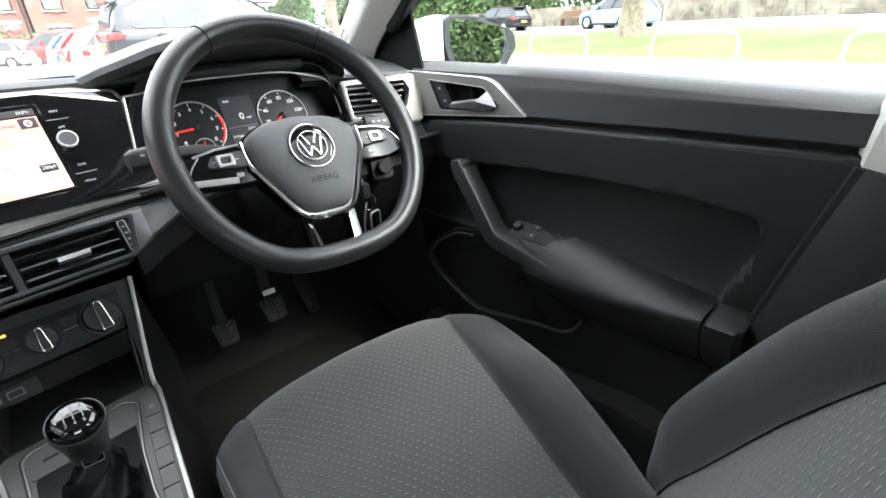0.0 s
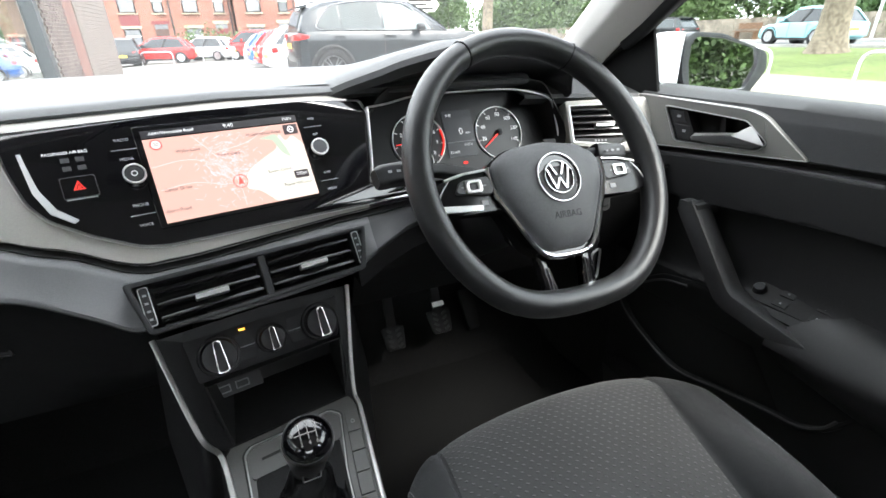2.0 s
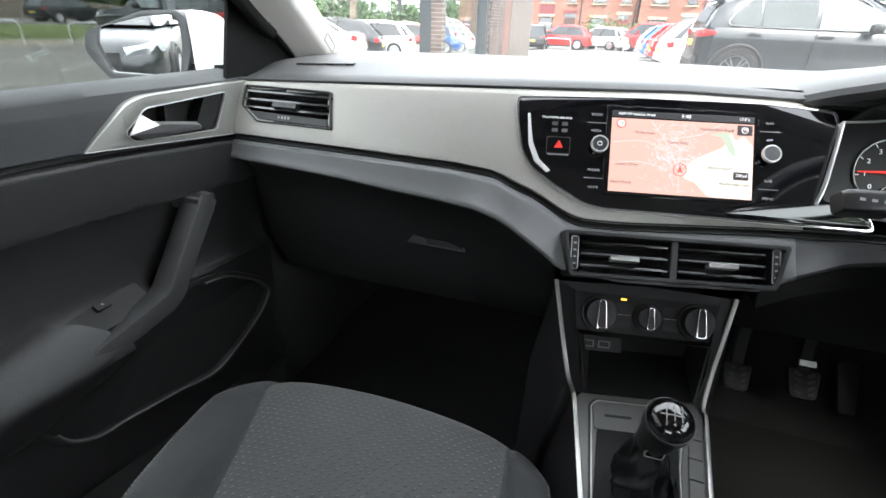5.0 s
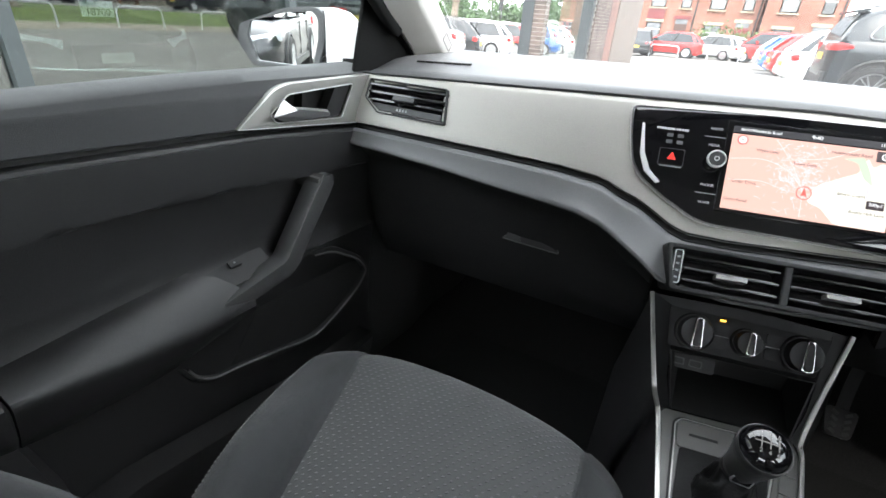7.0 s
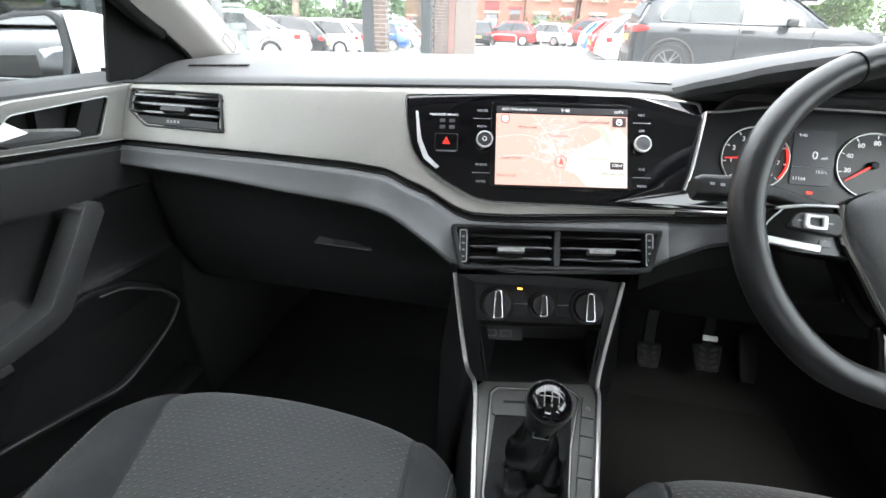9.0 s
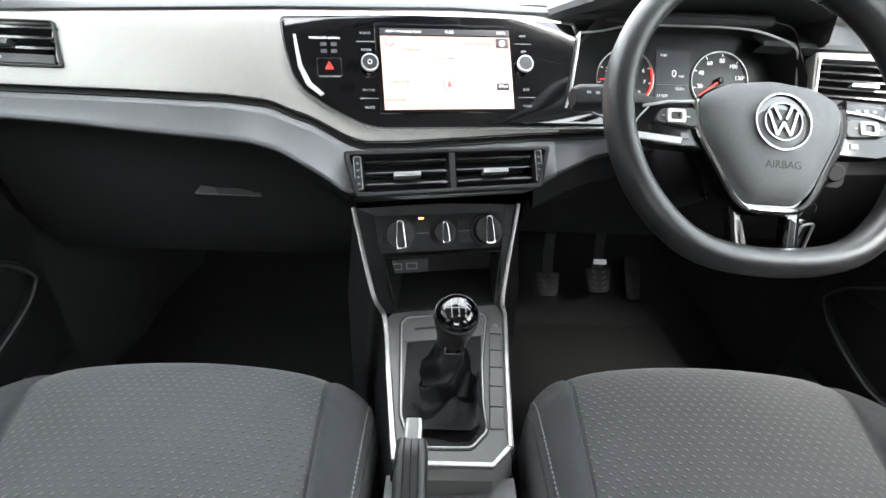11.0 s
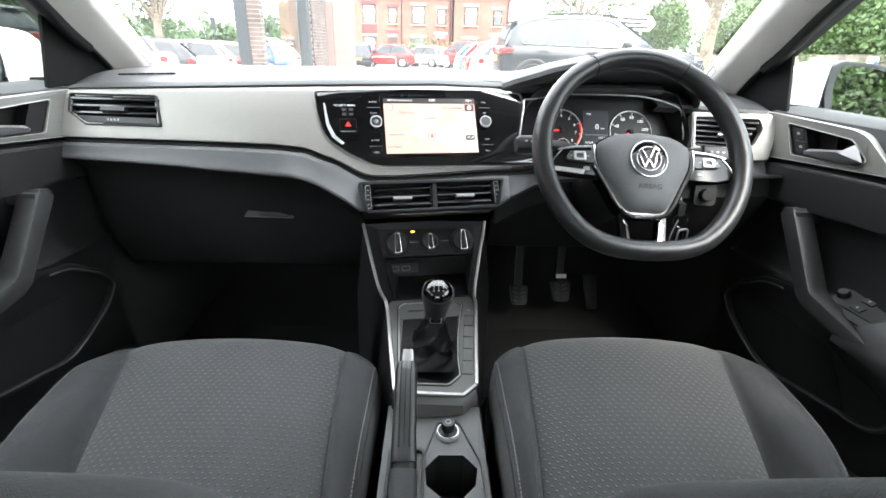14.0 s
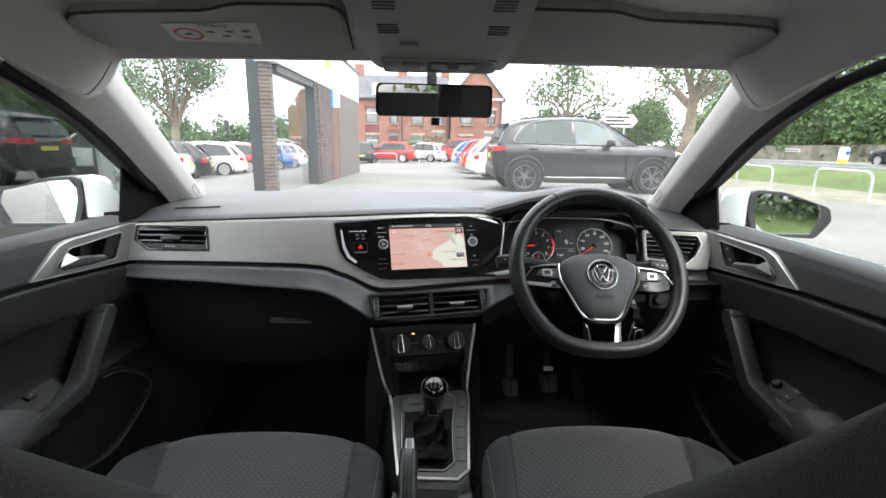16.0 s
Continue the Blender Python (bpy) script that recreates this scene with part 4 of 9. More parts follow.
part("rubber_mat", block(0.024, 0.036, 0.004, 0.0385, -0.5145, 0.500, 0.001), mat("ribbed_rubber", (0.13, 0.13, 0.13), 0.6, bump=1.0, bump_scale=400, grain=0.3, scale=500), console, "grey ribbed rubber mat")
socket = thing("power_socket", "twelve-volt power socket with a black plug and chrome ring", "socket", (0.036, -0.39, 0.52))
part("ring", lathe([(0.0165, 0.52), (0.0165, 0.526), (0.0158, 0.528), (0.0146, 0.528), (0.0143, 0.524), (0.0, 0.523)], 28, pose(0.036, -0.390, 0)), SATIN, socket, "chrome ring")
part("plug", lathe([(0.0142, 0.523), (0.0140, 0.529), (0.0100, 0.531), (0.0098, 0.541), (0.0088, 0.5435), (0.0, 0.544)], 24, pose(0.036, -0.390, 0)), HOUSE, socket, "black plug")
part("plug_sign", hoop(circle(0.0045, 14), circle(0.0036, 14), 0.0004, 0, pose(0.036, -0.390, 0), 0.5446), GREY_INK, socket, "grey symbol")

# ---- gear lever ----
gear = thing("gear_lever", "six-speed gear lever with glossy black knob and leather gaiter", "gear lever", (0.012, -0.24, 0.575))
K = pose(0.018, -0.240, 0.674, 24, 2, 3) @ Matrix.Diagonal((1.08, 1.08, 1.02, 1))
ball = [(0.0160, -0.060), (0.0172, -0.058), (0.0180, -0.050), (0.0205, -0.028), (0.0236, -0.008), (0.0245, 0.0), (0.0240, 0.004)]
part("knob", lathe(ball, 36, K), LEATHER, gear, "black knob neck")
part("cap", lathe([(0.0225, 0.004), (0.0215, 0.0095), (0.0185, 0.0145), (0.012, 0.0180), (0.005, 0.0192), (0.0, 0.0195)], 36, K), PIANO, gear, "glossy black domed cap")
part("cap_ring", hoop(circle(0.0241, 36), circle(0.0226, 36), 0.003, 0.0008, K, 0.0062), mat("dark_satin_ring", (0.10, 0.10, 0.10), 0.3, metal=0.6), gear, "dark satin ring")
dome = lambda x, y: float(np.interp(math.hypot(x, y), [0, 0.005, 0.012, 0.0185, 0.0215], [0.0197, 0.0194, 0.0182, 0.0147, 0.0097]))  # noqa: E731
# the gate print is no lamp; a faint added glow makes it white
GATE = lit("glowing_gate_print", (0.7, 0.7, 0.7), 0.06)
def on_dome(x, y):
    """A place on the cap with its z along the dome's normal."""
    r, a = math.hypot(x, y), math.atan2(y, x)
    lean = math.degrees(math.atan2(dome(x * 0.98, y * 0.98) - dome(x * 1.02 + 1e-6, y * 1.02 + 1e-6), 0.04 * r + 1e-6))
    return K @ pose(x, y, dome(x, y)) @ Matrix.Rotation(a, 4, "Z") @ Matrix.Rotation(radians(lean), 4, "Y") @ Matrix.Rotation(-a, 4, "Z")
for x in (-0.0072, 0.0, 0.0072):
    part("gate_line", tube([K @ Vector((x, y, dome(x, y) + 0.0002)) for y in np.linspace(-0.0055, 0.0055, 7)], 0.00055, 5), GATE, gear, "white gate line")
part("gate_bar", tube([K @ Vector((x, 0, dome(x, 0) + 0.0002)) for x in np.linspace(-0.0125, 0.0072, 9)], 0.00055, 5), GATE, gear, "white gate line")
for text, x, y in (("1", -0.0072, 0.0088), ("3", 0.0, 0.0090), ("5", 0.0072, 0.0088), ("2", -0.0072, -0.0088), ("4", 0.0, -0.0090), ("R", -0.0140, 0.0030), ("6", 0.0072, -0.0088)):
    words(text, 0.0058, GATE, gear, on_dome(x, y) @ pose(0, 0, 0.0002), label="white gear figure")
part("stem", lathe([(0.0172, -0.070), (0.0175, -0.062), (0.0165, -0.055)], 28, K), LEATHER, gear, "black collar")
part("collar_plate", put(slab(rounded(rect(0.017, 0.013), 0.002), 0.004, 0.001, 1, pose(0, 0, 0, 90, 0, 0)), K @ pose(0, -0.0172, -0.051, -7, 0, 0)), PIANO, gear, "black collar plate")
part("collar_rim", put(hoop(rounded(rect(0.019, 0.015), 0.002), rounded(rect(0.0165, 0.0125), 0.002), 0.004, 0.0005, pose(0, 0, 0, 90, 0, 0)), K @ pose(0, -0.0178, -0.051, -7, 0, 0)), SATIN, gear, "bright rim")
rings = []
top = K @ Vector((0, 0, -0.064))
base = on_plate(-0.004, -0.020, 0.001)
for k in range(25):
    s = k / 24
    c = top.lerp(base, s)
    pleat = math.sin(s * math.pi)
    ring = []
    for i in range(72):
        a = 2 * math.pi * i / 72
        sq = 1 / max(abs(math.cos(a)), abs(math.sin(a)))
        bx, by = 0.043 * min(sq, 1.22) * math.cos(a), 0.067 * min(sq, 1.22) * math.sin(a)
        tx, ty = 0.0175 * math.cos(a), 0.0175 * math.sin(a)
        g = s ** 1.9
        fold = 1 + pleat * (0.10 * (1 - 2 * abs(math.sin(2.5 * a + 2.2 * s))) + 0.16 * (1 - 2 * abs(math.sin(1.5 * a - 5 * s + 1))) + 0.42 * math.sin(math.pi * min(1, s * 1.4)))
        ring.append((c.x + (tx * (1 - g) + bx * g) * fold, c.y + (ty * (1 - g) + by * g) * fold, c.z + pleat * 0.007 * (1 - 2 * abs(math.sin(2 * a + 8 * s))) - 0.012 * pleat))
    rings.append(ring)
part("gaiter", loft(rings, caps=False), GAITER, gear, "creased black leather gaiter")

# ---- handbrake ----
brake = thing("handbrake", "black leather handbrake lever with a chrome release button", "handbrake", (-0.022, -0.6, 0.5))
hb_path = curve([(-0.0245, -0.380, 0.632), (-0.024, -0.42, 0.620), (-0.0225, -0.47, 0.603), (-0.021, -0.512, 0.590)], 8)
prof = rounded(rect(0.030, 0.036), 0.010, 4)
n_hb = len(hb_path) - 1
grip_bm = sweep(hb_path, prof, scale=[0.90 + 0.10 * min(1, i / 3) + (0.05 * max(0, (i - n_hb + 5) / 5)) - (0.05 if i == n_hb else 0) for i in range(n_hb + 1)])
grip_tree = BVHTree.FromBMesh(grip_bm)
part("grip", grip_bm, LEATHER, brake, "stitched black leather grip")


def on_grip(p, dx):
    """The place on top of the grip above a point of its middle line."""
    hit = grip_tree.ray_cast(Vector((p.x + dx, p.y + 0.0065, p.z + 0.08)), Vector((0, 0, -1)))[0]
    return (hit or Vector((p.x + dx, p.y + 0.0065, p.z + 0.019))) + Vector((0, 0, 0.0004))


for dx in (-0.0065, 0.0065):
    line = [on_grip(p, dx) for p in hb_path]
    part("seam_thread", join(*[tube([line[i].lerp(line[i + 1], 0.1 + 0.33 * j), line[i].lerp(line[i + 1], 0.1 + 0.33 * j + 0.17)], 0.0008, 5) for i in range(2, len(line) - 2) for j in range(3)]), mat("dark_thread", (0.006, 0.006, 0.006), 0.9, grain=0.1), brake, "dark stitching")
part("grip_seam", tube([on_grip(p, 0.0) for p in hb_path[1:-1]], 0.0005, 5), mat("dark_thread", (0.006, 0.006, 0.006), 0.9, grain=0.1), brake, "dark middle seam")
part("button", sweep([(-0.0235, -0.384, 0.638), (-0.0235, -0.372, 0.646), (-0.0235, -0.366, 0.650)], rounded(rect(0.016, 0.017), 0.004, 3), scale=[1, 1, 0.85]), SATIN, brake, "satin chrome release button")
part("collar", sweep([(-0.021, -0.511, 0.590), (-0.0205, -0.524, 0.586)], rounded(rect(0.026, 0.032), 0.008, 3)), DARK, brake, "dark collar under the grip")
part("lower_sleeve", sweep([(-0.0205, -0.520, 0.587), (-0.0205, -0.55, 0.577), (-0.020, -0.62, 0.549), (-0.020, -0.70, 0.51)], rounded(rect(0.032, 0.040), 0.009, 3)), mat("pebbled_sleeve_skin", (0.030, 0.030, 0.031), 0.5, grain=0.2, scale=700, bump=1.0, bump_scale=800), brake, "pebble-grained black sleeve")
part("slot_frame", hoop(rounded(rect(0.052, 0.36, -0.022, -0.60), 0.01), rounded(rect(0.043, 0.35, -0.022, -0.60), 0.008), 0.006, 0.001, None, 0.526), BLACK, brake)

# ---- steering wheel ----
def stitched_line(pts, r=0.0008, share=0.5, step=0.005):
    P = [Vector(p) for p in pts]
    made = []
    for a, b in zip(P, P[1:]):
        n = max(1, round((b - a).length / step))
        for k in range(n):
            q = a.lerp(b, k / n)
            made.append(tube([q + Vector((0, 0, 0.0015)), a.lerp(b, (k + share) / n) - Vector((0, 0, 0.0015))], r, 4, up=(0, 1, 0.1)))
    return join(*made)


HUB = mat("grained_grey_hub_skin", (0.10, 0.101, 0.103), 0.5, grain=0.08, scale=400, bump=0.4, bump_scale=1300, stain=0.06, stain_scale=20)
W = pose(0.3496, -0.1488, 0.8910, 55.5, 0, 3.07) @ pose(0, 0, 0, 0, 0, -2.65)   # turned a little off straight
wheel = thing("steering_wheel", "black leather flat-bottomed steering wheel with chrome-edged spokes", "steering wheel", (0.352, -0.1, 0.80))
rim_pts = []
for i in range(72):
    a = 2 * math.pi * i / 72 + math.pi / 2
    x, y = 0.1688 * math.cos(a), 0.1688 * math.sin(a)
    if y < -0.1257:
        y = -0.1257 - 0.042 * math.tanh((-0.1257 - y) / 0.042)
    rim_pts.append((x + 0.0008, y * 1.0275, 0.0027))
rim_prof = circle(0.0160, 18, ry=0.0184)
part("rim", put(sweep(rim_pts, rim_prof, closed=True, up=(0, 0, 1)), W), LEATHER, wheel, "black leather rim")
for a in (118, 62, 241, 299):
    c, s = math.cos(radians(a)), math.sin(radians(a))
    part("rim_seam", put(tube([(0.0008 + 0.1688 * c + 0.0165 * (c * math.cos(t)), 0.1734 * s + 0.0165 * (s * math.cos(t)), 0.0027 + 0.0190 * math.sin(t)) for t in np.linspace(0, 2 * math.pi, 14)[:-1]], 0.0009, 5, closed=True, up=(-s, c, 0)), W), mat("dark_thread", (0.006, 0.006, 0.006), 0.9), wheel, "stitched seam") if a < 180 else None
stitch_pts = [(x - 0.0150 * x / math.hypot(x, y), y - 0.0150 * y / math.hypot(x, y), 0.004) for x, y, _ in rim_pts[44:56]]
part("rim_stitching", put(stitched_line(stitch_pts), W), mat("dull_grey_thread", (0.11, 0.11, 0.11), 0.8, stain=0.1, stain_scale=200), wheel, "grey stitching inside the rim")
KEY_GREY = mat("dark_grey_switch_plastic", (0.055, 0.055, 0.056), 0.45, grain=0.08, scale=400, bump=0.1, bump_scale=900)
WH = W @ pose(0.0, -0.0222, 0.0) @ Matrix.Diagonal((1.04, 1.04, 1, 1))
pad = rounded([(-0.077, 0.033), (-0.05, 0.050), (0.0, 0.056), (0.05, 0.050), (0.077, 0.033), (0.074, 0.0), (0.040, -0.063), (0.026, -0.076), (-0.026, -0.076), (-0.040, -0.063), (-0.074, 0.0)], 0.012, 4)
rings = [[(u * s, v * s, z) for u, v in pad] for s, z in ((1.0, -0.02), (1.0, 0.0), (0.97, 0.008), (0.9, 0.013), (0.7, 0.018), (0.35, 0.0205), (0.05, 0.021))]
part("hub_pad", loft(rings, m=WH), HUB, wheel, "grained black hub pad")
edge_l = [(-0.080, 0.03, 0.004), (-0.078, 0.0, 0.005), (-0.060, -0.035, 0.005), (-0.044, -0.065, 0.005), (-0.028, -0.080, 0.005), (0.0, -0.083, 0.005), (0.028, -0.080, 0.005), (0.044, -0.065, 0.005), (0.060, -0.035, 0.005), (0.078, 0.0, 0.005), (0.080, 0.03, 0.004)]
part("chrome_edge", put(tube(curve(edge_l, 5), 0.0034, 8), WH), CHROME, wheel, "chrome edge round the hub")
part("hub_back", loft([[(u * s, v * s - 0.003, z) for u, v in pad] for s, z in ((0.75, -0.075), (1.0, -0.035), (1.07, -0.008), (1.06, 0.001))], m=WH), PIANO, wheel, "black hub shell")
for sx in (-1, 1):
    arm = [(sx * 0.070, 0.030), (sx * 0.120, 0.026), (sx * 0.157, 0.014), (sx * 0.160, -0.004), (sx * 0.150, -0.014), (sx * 0.118, -0.019), (sx * 0.070, -0.021)]
    spoke = part("spoke", slab(arm if sx < 0 else arm[::-1], 0.016, 0.003, 2, WH, 0.003), mat("gloss_black_spoke", (0.006, 0.006, 0.0065), 0.22, spec=0.35, stain=0.05, stain_scale=30), wheel, "glossy black spoke")
    keys = rounded([(sx * 0.082, 0.020), (sx * 0.118, 0.018), (sx * 0.126, 0.004), (sx * 0.080, 0.0)], 0.004)
    part("key_block", slab(keys if sx < 0 else keys[::-1], 0.006, 0.0015, 1, WH, 0.008), KEY_GREY, spoke, "black switch block")
    part("key_frame", hoop(rounded(rect(0.020, 0.014, sx * 0.104, 0.010), 0.003), rounded(rect(0.011, 0.008, sx * 0.104, 0.010), 0.002), 0.004, 0.0006, WH, 0.0105), SATIN, spoke, "bright key frame")
    for dx in (-0.012, 0.013):
        part("key_sign", slab(rect(0.005, 0.0015, sx * 0.104 + dx, 0.010), 0.0004, m=WH, top=0.0086), GREY_INK, spoke)
    part("spoke_strip", put(tube([(sx * 0.080, 0.0285, 0.0045), (sx * 0.110, 0.0262, 0.0045), (sx * 0.136, 0.0205, 0.004)], 0.0016, 6), WH), SATIN, spoke, "bright strip along the spoke")
    part("spoke_line", put(tube(curve([(sx * 0.130, 0.020, 0.0035), (sx * 0.142, 0.006, 0.0035), (sx * 0.149, -0.010, 0.003)], 4), 0.0009, 6), WH), SATIN, spoke, "thin bright line beside the rim")
    part("spoke_key", slab(rect(0.009, 0.006, sx * 0.092, -0.0085), 0.002, 0.0005, 1, WH, 0.0045), GREY_INK, spoke, "small pale key")
    if sx < 0:
        part("spoke_blade", slab([(-0.094, -0.0100), (-0.149, -0.0065), (-0.147, -0.0140), (-0.096, -0.0180)], 0.008, 0.001, 1, WH, 0.0045), SATIN, spoke, "satin blade")
yoke = rounded([(-0.0395, -0.076), (-0.038, -0.130), (-0.029, -0.1465), (0.026, -0.1465), (0.033, -0.130), (0.0375, -0.076)], 0.004)
yoke_in = rounded([(-0.0285, -0.084), (-0.025, -0.110), (-0.022, -0.1290), (0.012, -0.1290), (0.018, -0.110), (0.022, -0.084)], 0.003)
part("lower_yoke", hoop(yoke, yoke_in, 0.012, 0.002, WH, -0.004), PIANO, wheel, "glossy black lower yoke")
for u, v, rx, ry, outline in ((-0.0295, -0.112, 0, -16, [(-0.0025, 0.020), (0.0005, 0.020), (0.0055, -0.019), (0.0005, -0.018)]), (0.0240, -0.112, 0, 12, [(-0.0010, 0.024), (0.0065, 0.020), (0.0005, -0.018), (-0.0090, -0.019)]), (-0.0020, -0.1370, 14, 0, [(-0.0335, 0.0075), (0.0325, 0.0075), (0.0265, -0.0065), (-0.0255, -0.0065)])):
    part("yoke_clasp", slab(outline[::-1], 0.006, 0.0006, 1, WH @ pose(u, v, -0.0005, rx, ry, 0)), CHROME, wheel, "polished clasp of the lower spoke")
BADGE = mat("polished_badge", (0.56, 0.56, 0.57), 0.16, metal=1.0, stain=0.03, stain_scale=60)
part("badge_ring", hoop(circle(0.0300, 40, 0, 0.006), circle(0.0279, 40, 0, 0.006), 0.010, 0.0009, WH, 0.0235), BADGE, wheel, "chrome badge ring")
part("badge_disc", slab(circle(0.0268, 36, 0, 0.006), 0.008, 0, 2, WH, 0.0205), PIANO, wheel, "dark badge disc")
part("badge_inner_ring", hoop(circle(0.0200, 36, 0, 0.006), circle(0.0186, 36, 0, 0.006), 0.004, 0.0006, WH, 0.0235), BADGE, wheel, "chrome inner ring")
for a, b in (((-0.0100, 0.0225), (-0.0030, 0.0080)), ((0.0100, 0.0225), (0.0030, 0.0080)), ((-0.0150, 0.0160), (-0.0070, -0.0085)), ((0.0150, 0.0160), (0.0070, -0.0085)), ((-0.0070, -0.0085), (0.0, 0.0050)), ((0.0070, -0.0085), (0.0, 0.0050))):
    d = (Vector(b) - Vector(a)).normalized()
    q = Vector((-d.y, d.x)) * 0.0014
    part("badge_bar", slab([tuple(Vector(a) - q), tuple(Vector(b) - q), tuple(Vector(b) + q), tuple(Vector(a) + q)], 0.003, 0.0005, 1, WH, 0.0232), BADGE, wheel, "chrome badge bar")
words("AIRBAG", 0.0110, mat("debossed_print", (0.010, 0.010, 0.010), 0.6, grain=0.05), wheel, WH @ pose(0.001, -0.0379, 0.0198, 5, 0, 0), label="debossed lettering")
part("column_cowl", loft([[(u * s, v * s - 0.01, z) for u, v in circle(0.06, 20, ry=0.055)] for s, z in ((0.85, -0.04), (1.0, -0.07), (1.05, -0.16), (1.0, -0.24))], m=W), BLACK, wheel, "black steering column cowl")
for sx, name in ((-1, "indicator_stalk"), (1, "wiper_stalk")):
    st = thing(name, "black steering column stalk with white symbols", "stalk", tuple((W @ Vector((sx * 0.06, 0.0, -0.09)))))
    part("arm", put(sweep([(sx * 0.05, 0.030, -0.085), (sx * 0.11, 0.040, -0.076), (sx * 0.148, 0.039, -0.070)], rounded(rect(0.016, 0.02), 0.005, 3), up=(0, 0, 1)), W), BLACK, st, "black arm")
    part("tip", put(sweep([(sx * 0.148, 0.039, -0.070), (sx * 0.190, 0.034, -0.066), (sx * 0.196, 0.033, -0.066)], rounded(rect(0.026, 0.030), 0.007, 3), up=(0, 0, 1), scale=[1, 1, 0.8]), W), HOUSE, st, "grey switch tip")
    for k in range(3):
        part("symbol", slab(rect(0.005, 0.0030, sx * (0.158 + 0.011 * k), 0.036), 0.0004, m=W @ pose(0, 0, 0), top=-0.0515), GREY_INK, st, "pale symbol")
keys = thing("ignition_key", "car key on a steel ring hanging from the ignition lock", "key", (0.43, -0.11, 0.80))
Q = pose(0.442, -0.095, 0.795)
part("lock", lathe([(0.017, 0), (0.017, 0.014), (0.014, 0.016), (0.0, 0.016)], 24, Q @ pose(0, 0, 0, 75, 0, 0)), SATIN, keys, "round ignition lock")
part("key_head", put(soften(block(0.012, 0.03, 0.022), 0.004), Q @ pose(0, -0.035, -0.011)), BLACK, keys, "black key head")
part("ring", put(tube([(0.013 * math.cos(t), 0, 0.013 * math.sin(t) - 0.02) for t in np.linspace(0, 2 * math.pi, 20)[:-1]], 0.001, 6, closed=True, up=(0, 1, 0)), Q @ pose(0.004, -0.045, 0)), CHROME, keys, "steel ring")
part("fob", put(soften(slab(rounded(rect(0.026, 0.05), 0.008), 0.008), 0.002), Q @ pose(0.012, -0.045, -0.06, 90, 0, 20)), PIANO, keys, "glossy fob")
part("fob_edge", put(hoop(rounded(rect(0.026, 0.05), 0.008), rounded(rect(0.021, 0.045), 0.006), 0.003, 0.0008), Q @ pose(0.012, -0.0505, -0.06, 90, 0, 20)), SATIN, keys, "bright fob edge")
part("strap", put(tube(curve([(0, 0, -0.02), (-0.006, 0.002, -0.05), (-0.008, 0, -0.085)], 5), 0.0016, 6, up=(0, 1, 0)), Q @ pose(0.0, -0.045, 0)), SATIN, keys, "thin chain")
light_sw = thing("light_switch", "round black headlight switch in the lower dash", "switch", (0.55, -0.04, 0.80))
part("plate", slab(rounded(rect(0.04, 0.04), 0.005), 0.01, 0.002, 1, pose(0.535, -0.048, 0.795, 75, 0, -8)), DARK, light_sw)
part("knob", lathe([(0.013, 0.0), (0.012, 0.012), (0.010, 0.014), (0.0, 0.014)], 24, pose(0.535, -0.048, 0.795, 75, 0, -8)), DARK, light_sw, "round black knob")

# ---- pedals ----
for name, x, y, z, w, h, label in (("clutch_pedal", 0.262, 0.270, 0.392, 0.055, 0.056, "black rubber clutch pedal with a cross-hatched pad"), ("brake_pedal", 0.384, 0.278, 0.402, 0.060, 0.058, "black rubber brake pedal with a bright stamped arm"), ("accelerator_pedal", 0.500, 0.350, 0.365, 0.042, 0.11, "tall black accelerator pedal")):
    pd = thing(name, label, "pedal", (x, y, z))
    F = pose(x, y, z, 52, 0, 0)
    part("pad", slab(rounded([(-w * 0.38, -h / 2), (w * 0.38, -h / 2), (w / 2, h / 2), (-w / 2, h / 2)], 0.008), 0.012, 0.003, 2, F, 0.0), DARK, pd, "black rubber pad")
    if h < 0.1:
        for k in range(4):
            for s in (-1, 1):
                part("tread", put(soften(block(w * 0.22, 0.006, 0.003), 0.001, 1), F @ pose(s * w * 0.2, (k - 1.5) * h * 0.22, 0, 0, 0, 30 * s)), mat("grey_rubber", (0.04, 0.04, 0.04), 0.7, stain=0.1, stain_scale=60), pd, "raised tread")
        part("arm", sweep(curve([F @ Vector((0, h * 0.45, -0.012)), Vector((x, y + 0.05, z + 0.10)), Vector((x + 0.01, y + 0.08, z + 0.26))], 5), rect(0.022, 0.012), up=(0, 1, 0.2)), DARK, pd, "black steel arm")
        if name == "brake_pedal":
            part("arm_plate", slab(rounded(rect(0.03, 0.012, 0, h * 0.72), 0.002), 0.004, 0.001, 1, F, 0.012), SATIN, pd, "bright steel plate")

# ---- floor, bulkhead and sills ----
rows = []
for x in np.linspace(-0.74, 0.74, 25):
    t = max(0, 1 - abs(x) / 0.13)
    hump = 0.13 * min(1, 1.6 * t)
    rows.append([(x, -1.60, 0.27 + hump), (x, -0.3, 0.265 + hump), (x, 0.20, 0.265 + hump), (x, 0.42, 0.33 + hump * 0.6), (x, 0.56, 0.50), (x, 0.60, 0.80), (x, 0.60, 0.95)])
single("floor_carpet", shell(rows, 0.01), CARPET, "black carpeted car floor and bulkhead", "floor", "structure")
for sx, xx, lab in ((-1, -0.345, "left"), (1, 0.345, "right")):
    single("floor_mat", soften(slab(rounded(rect(0.42, 0.60, xx, 0.0), 0.05), 0.008, top=0.282), 0.002, 1), mat("black_mat_pile", (0.024, 0.024, 0.024), 0.95, grain=0.4, scale=500, bump=0.8, bump_scale=700, spec=0.1), "black carpet mat on the car floor", "mat", group="floor mats")

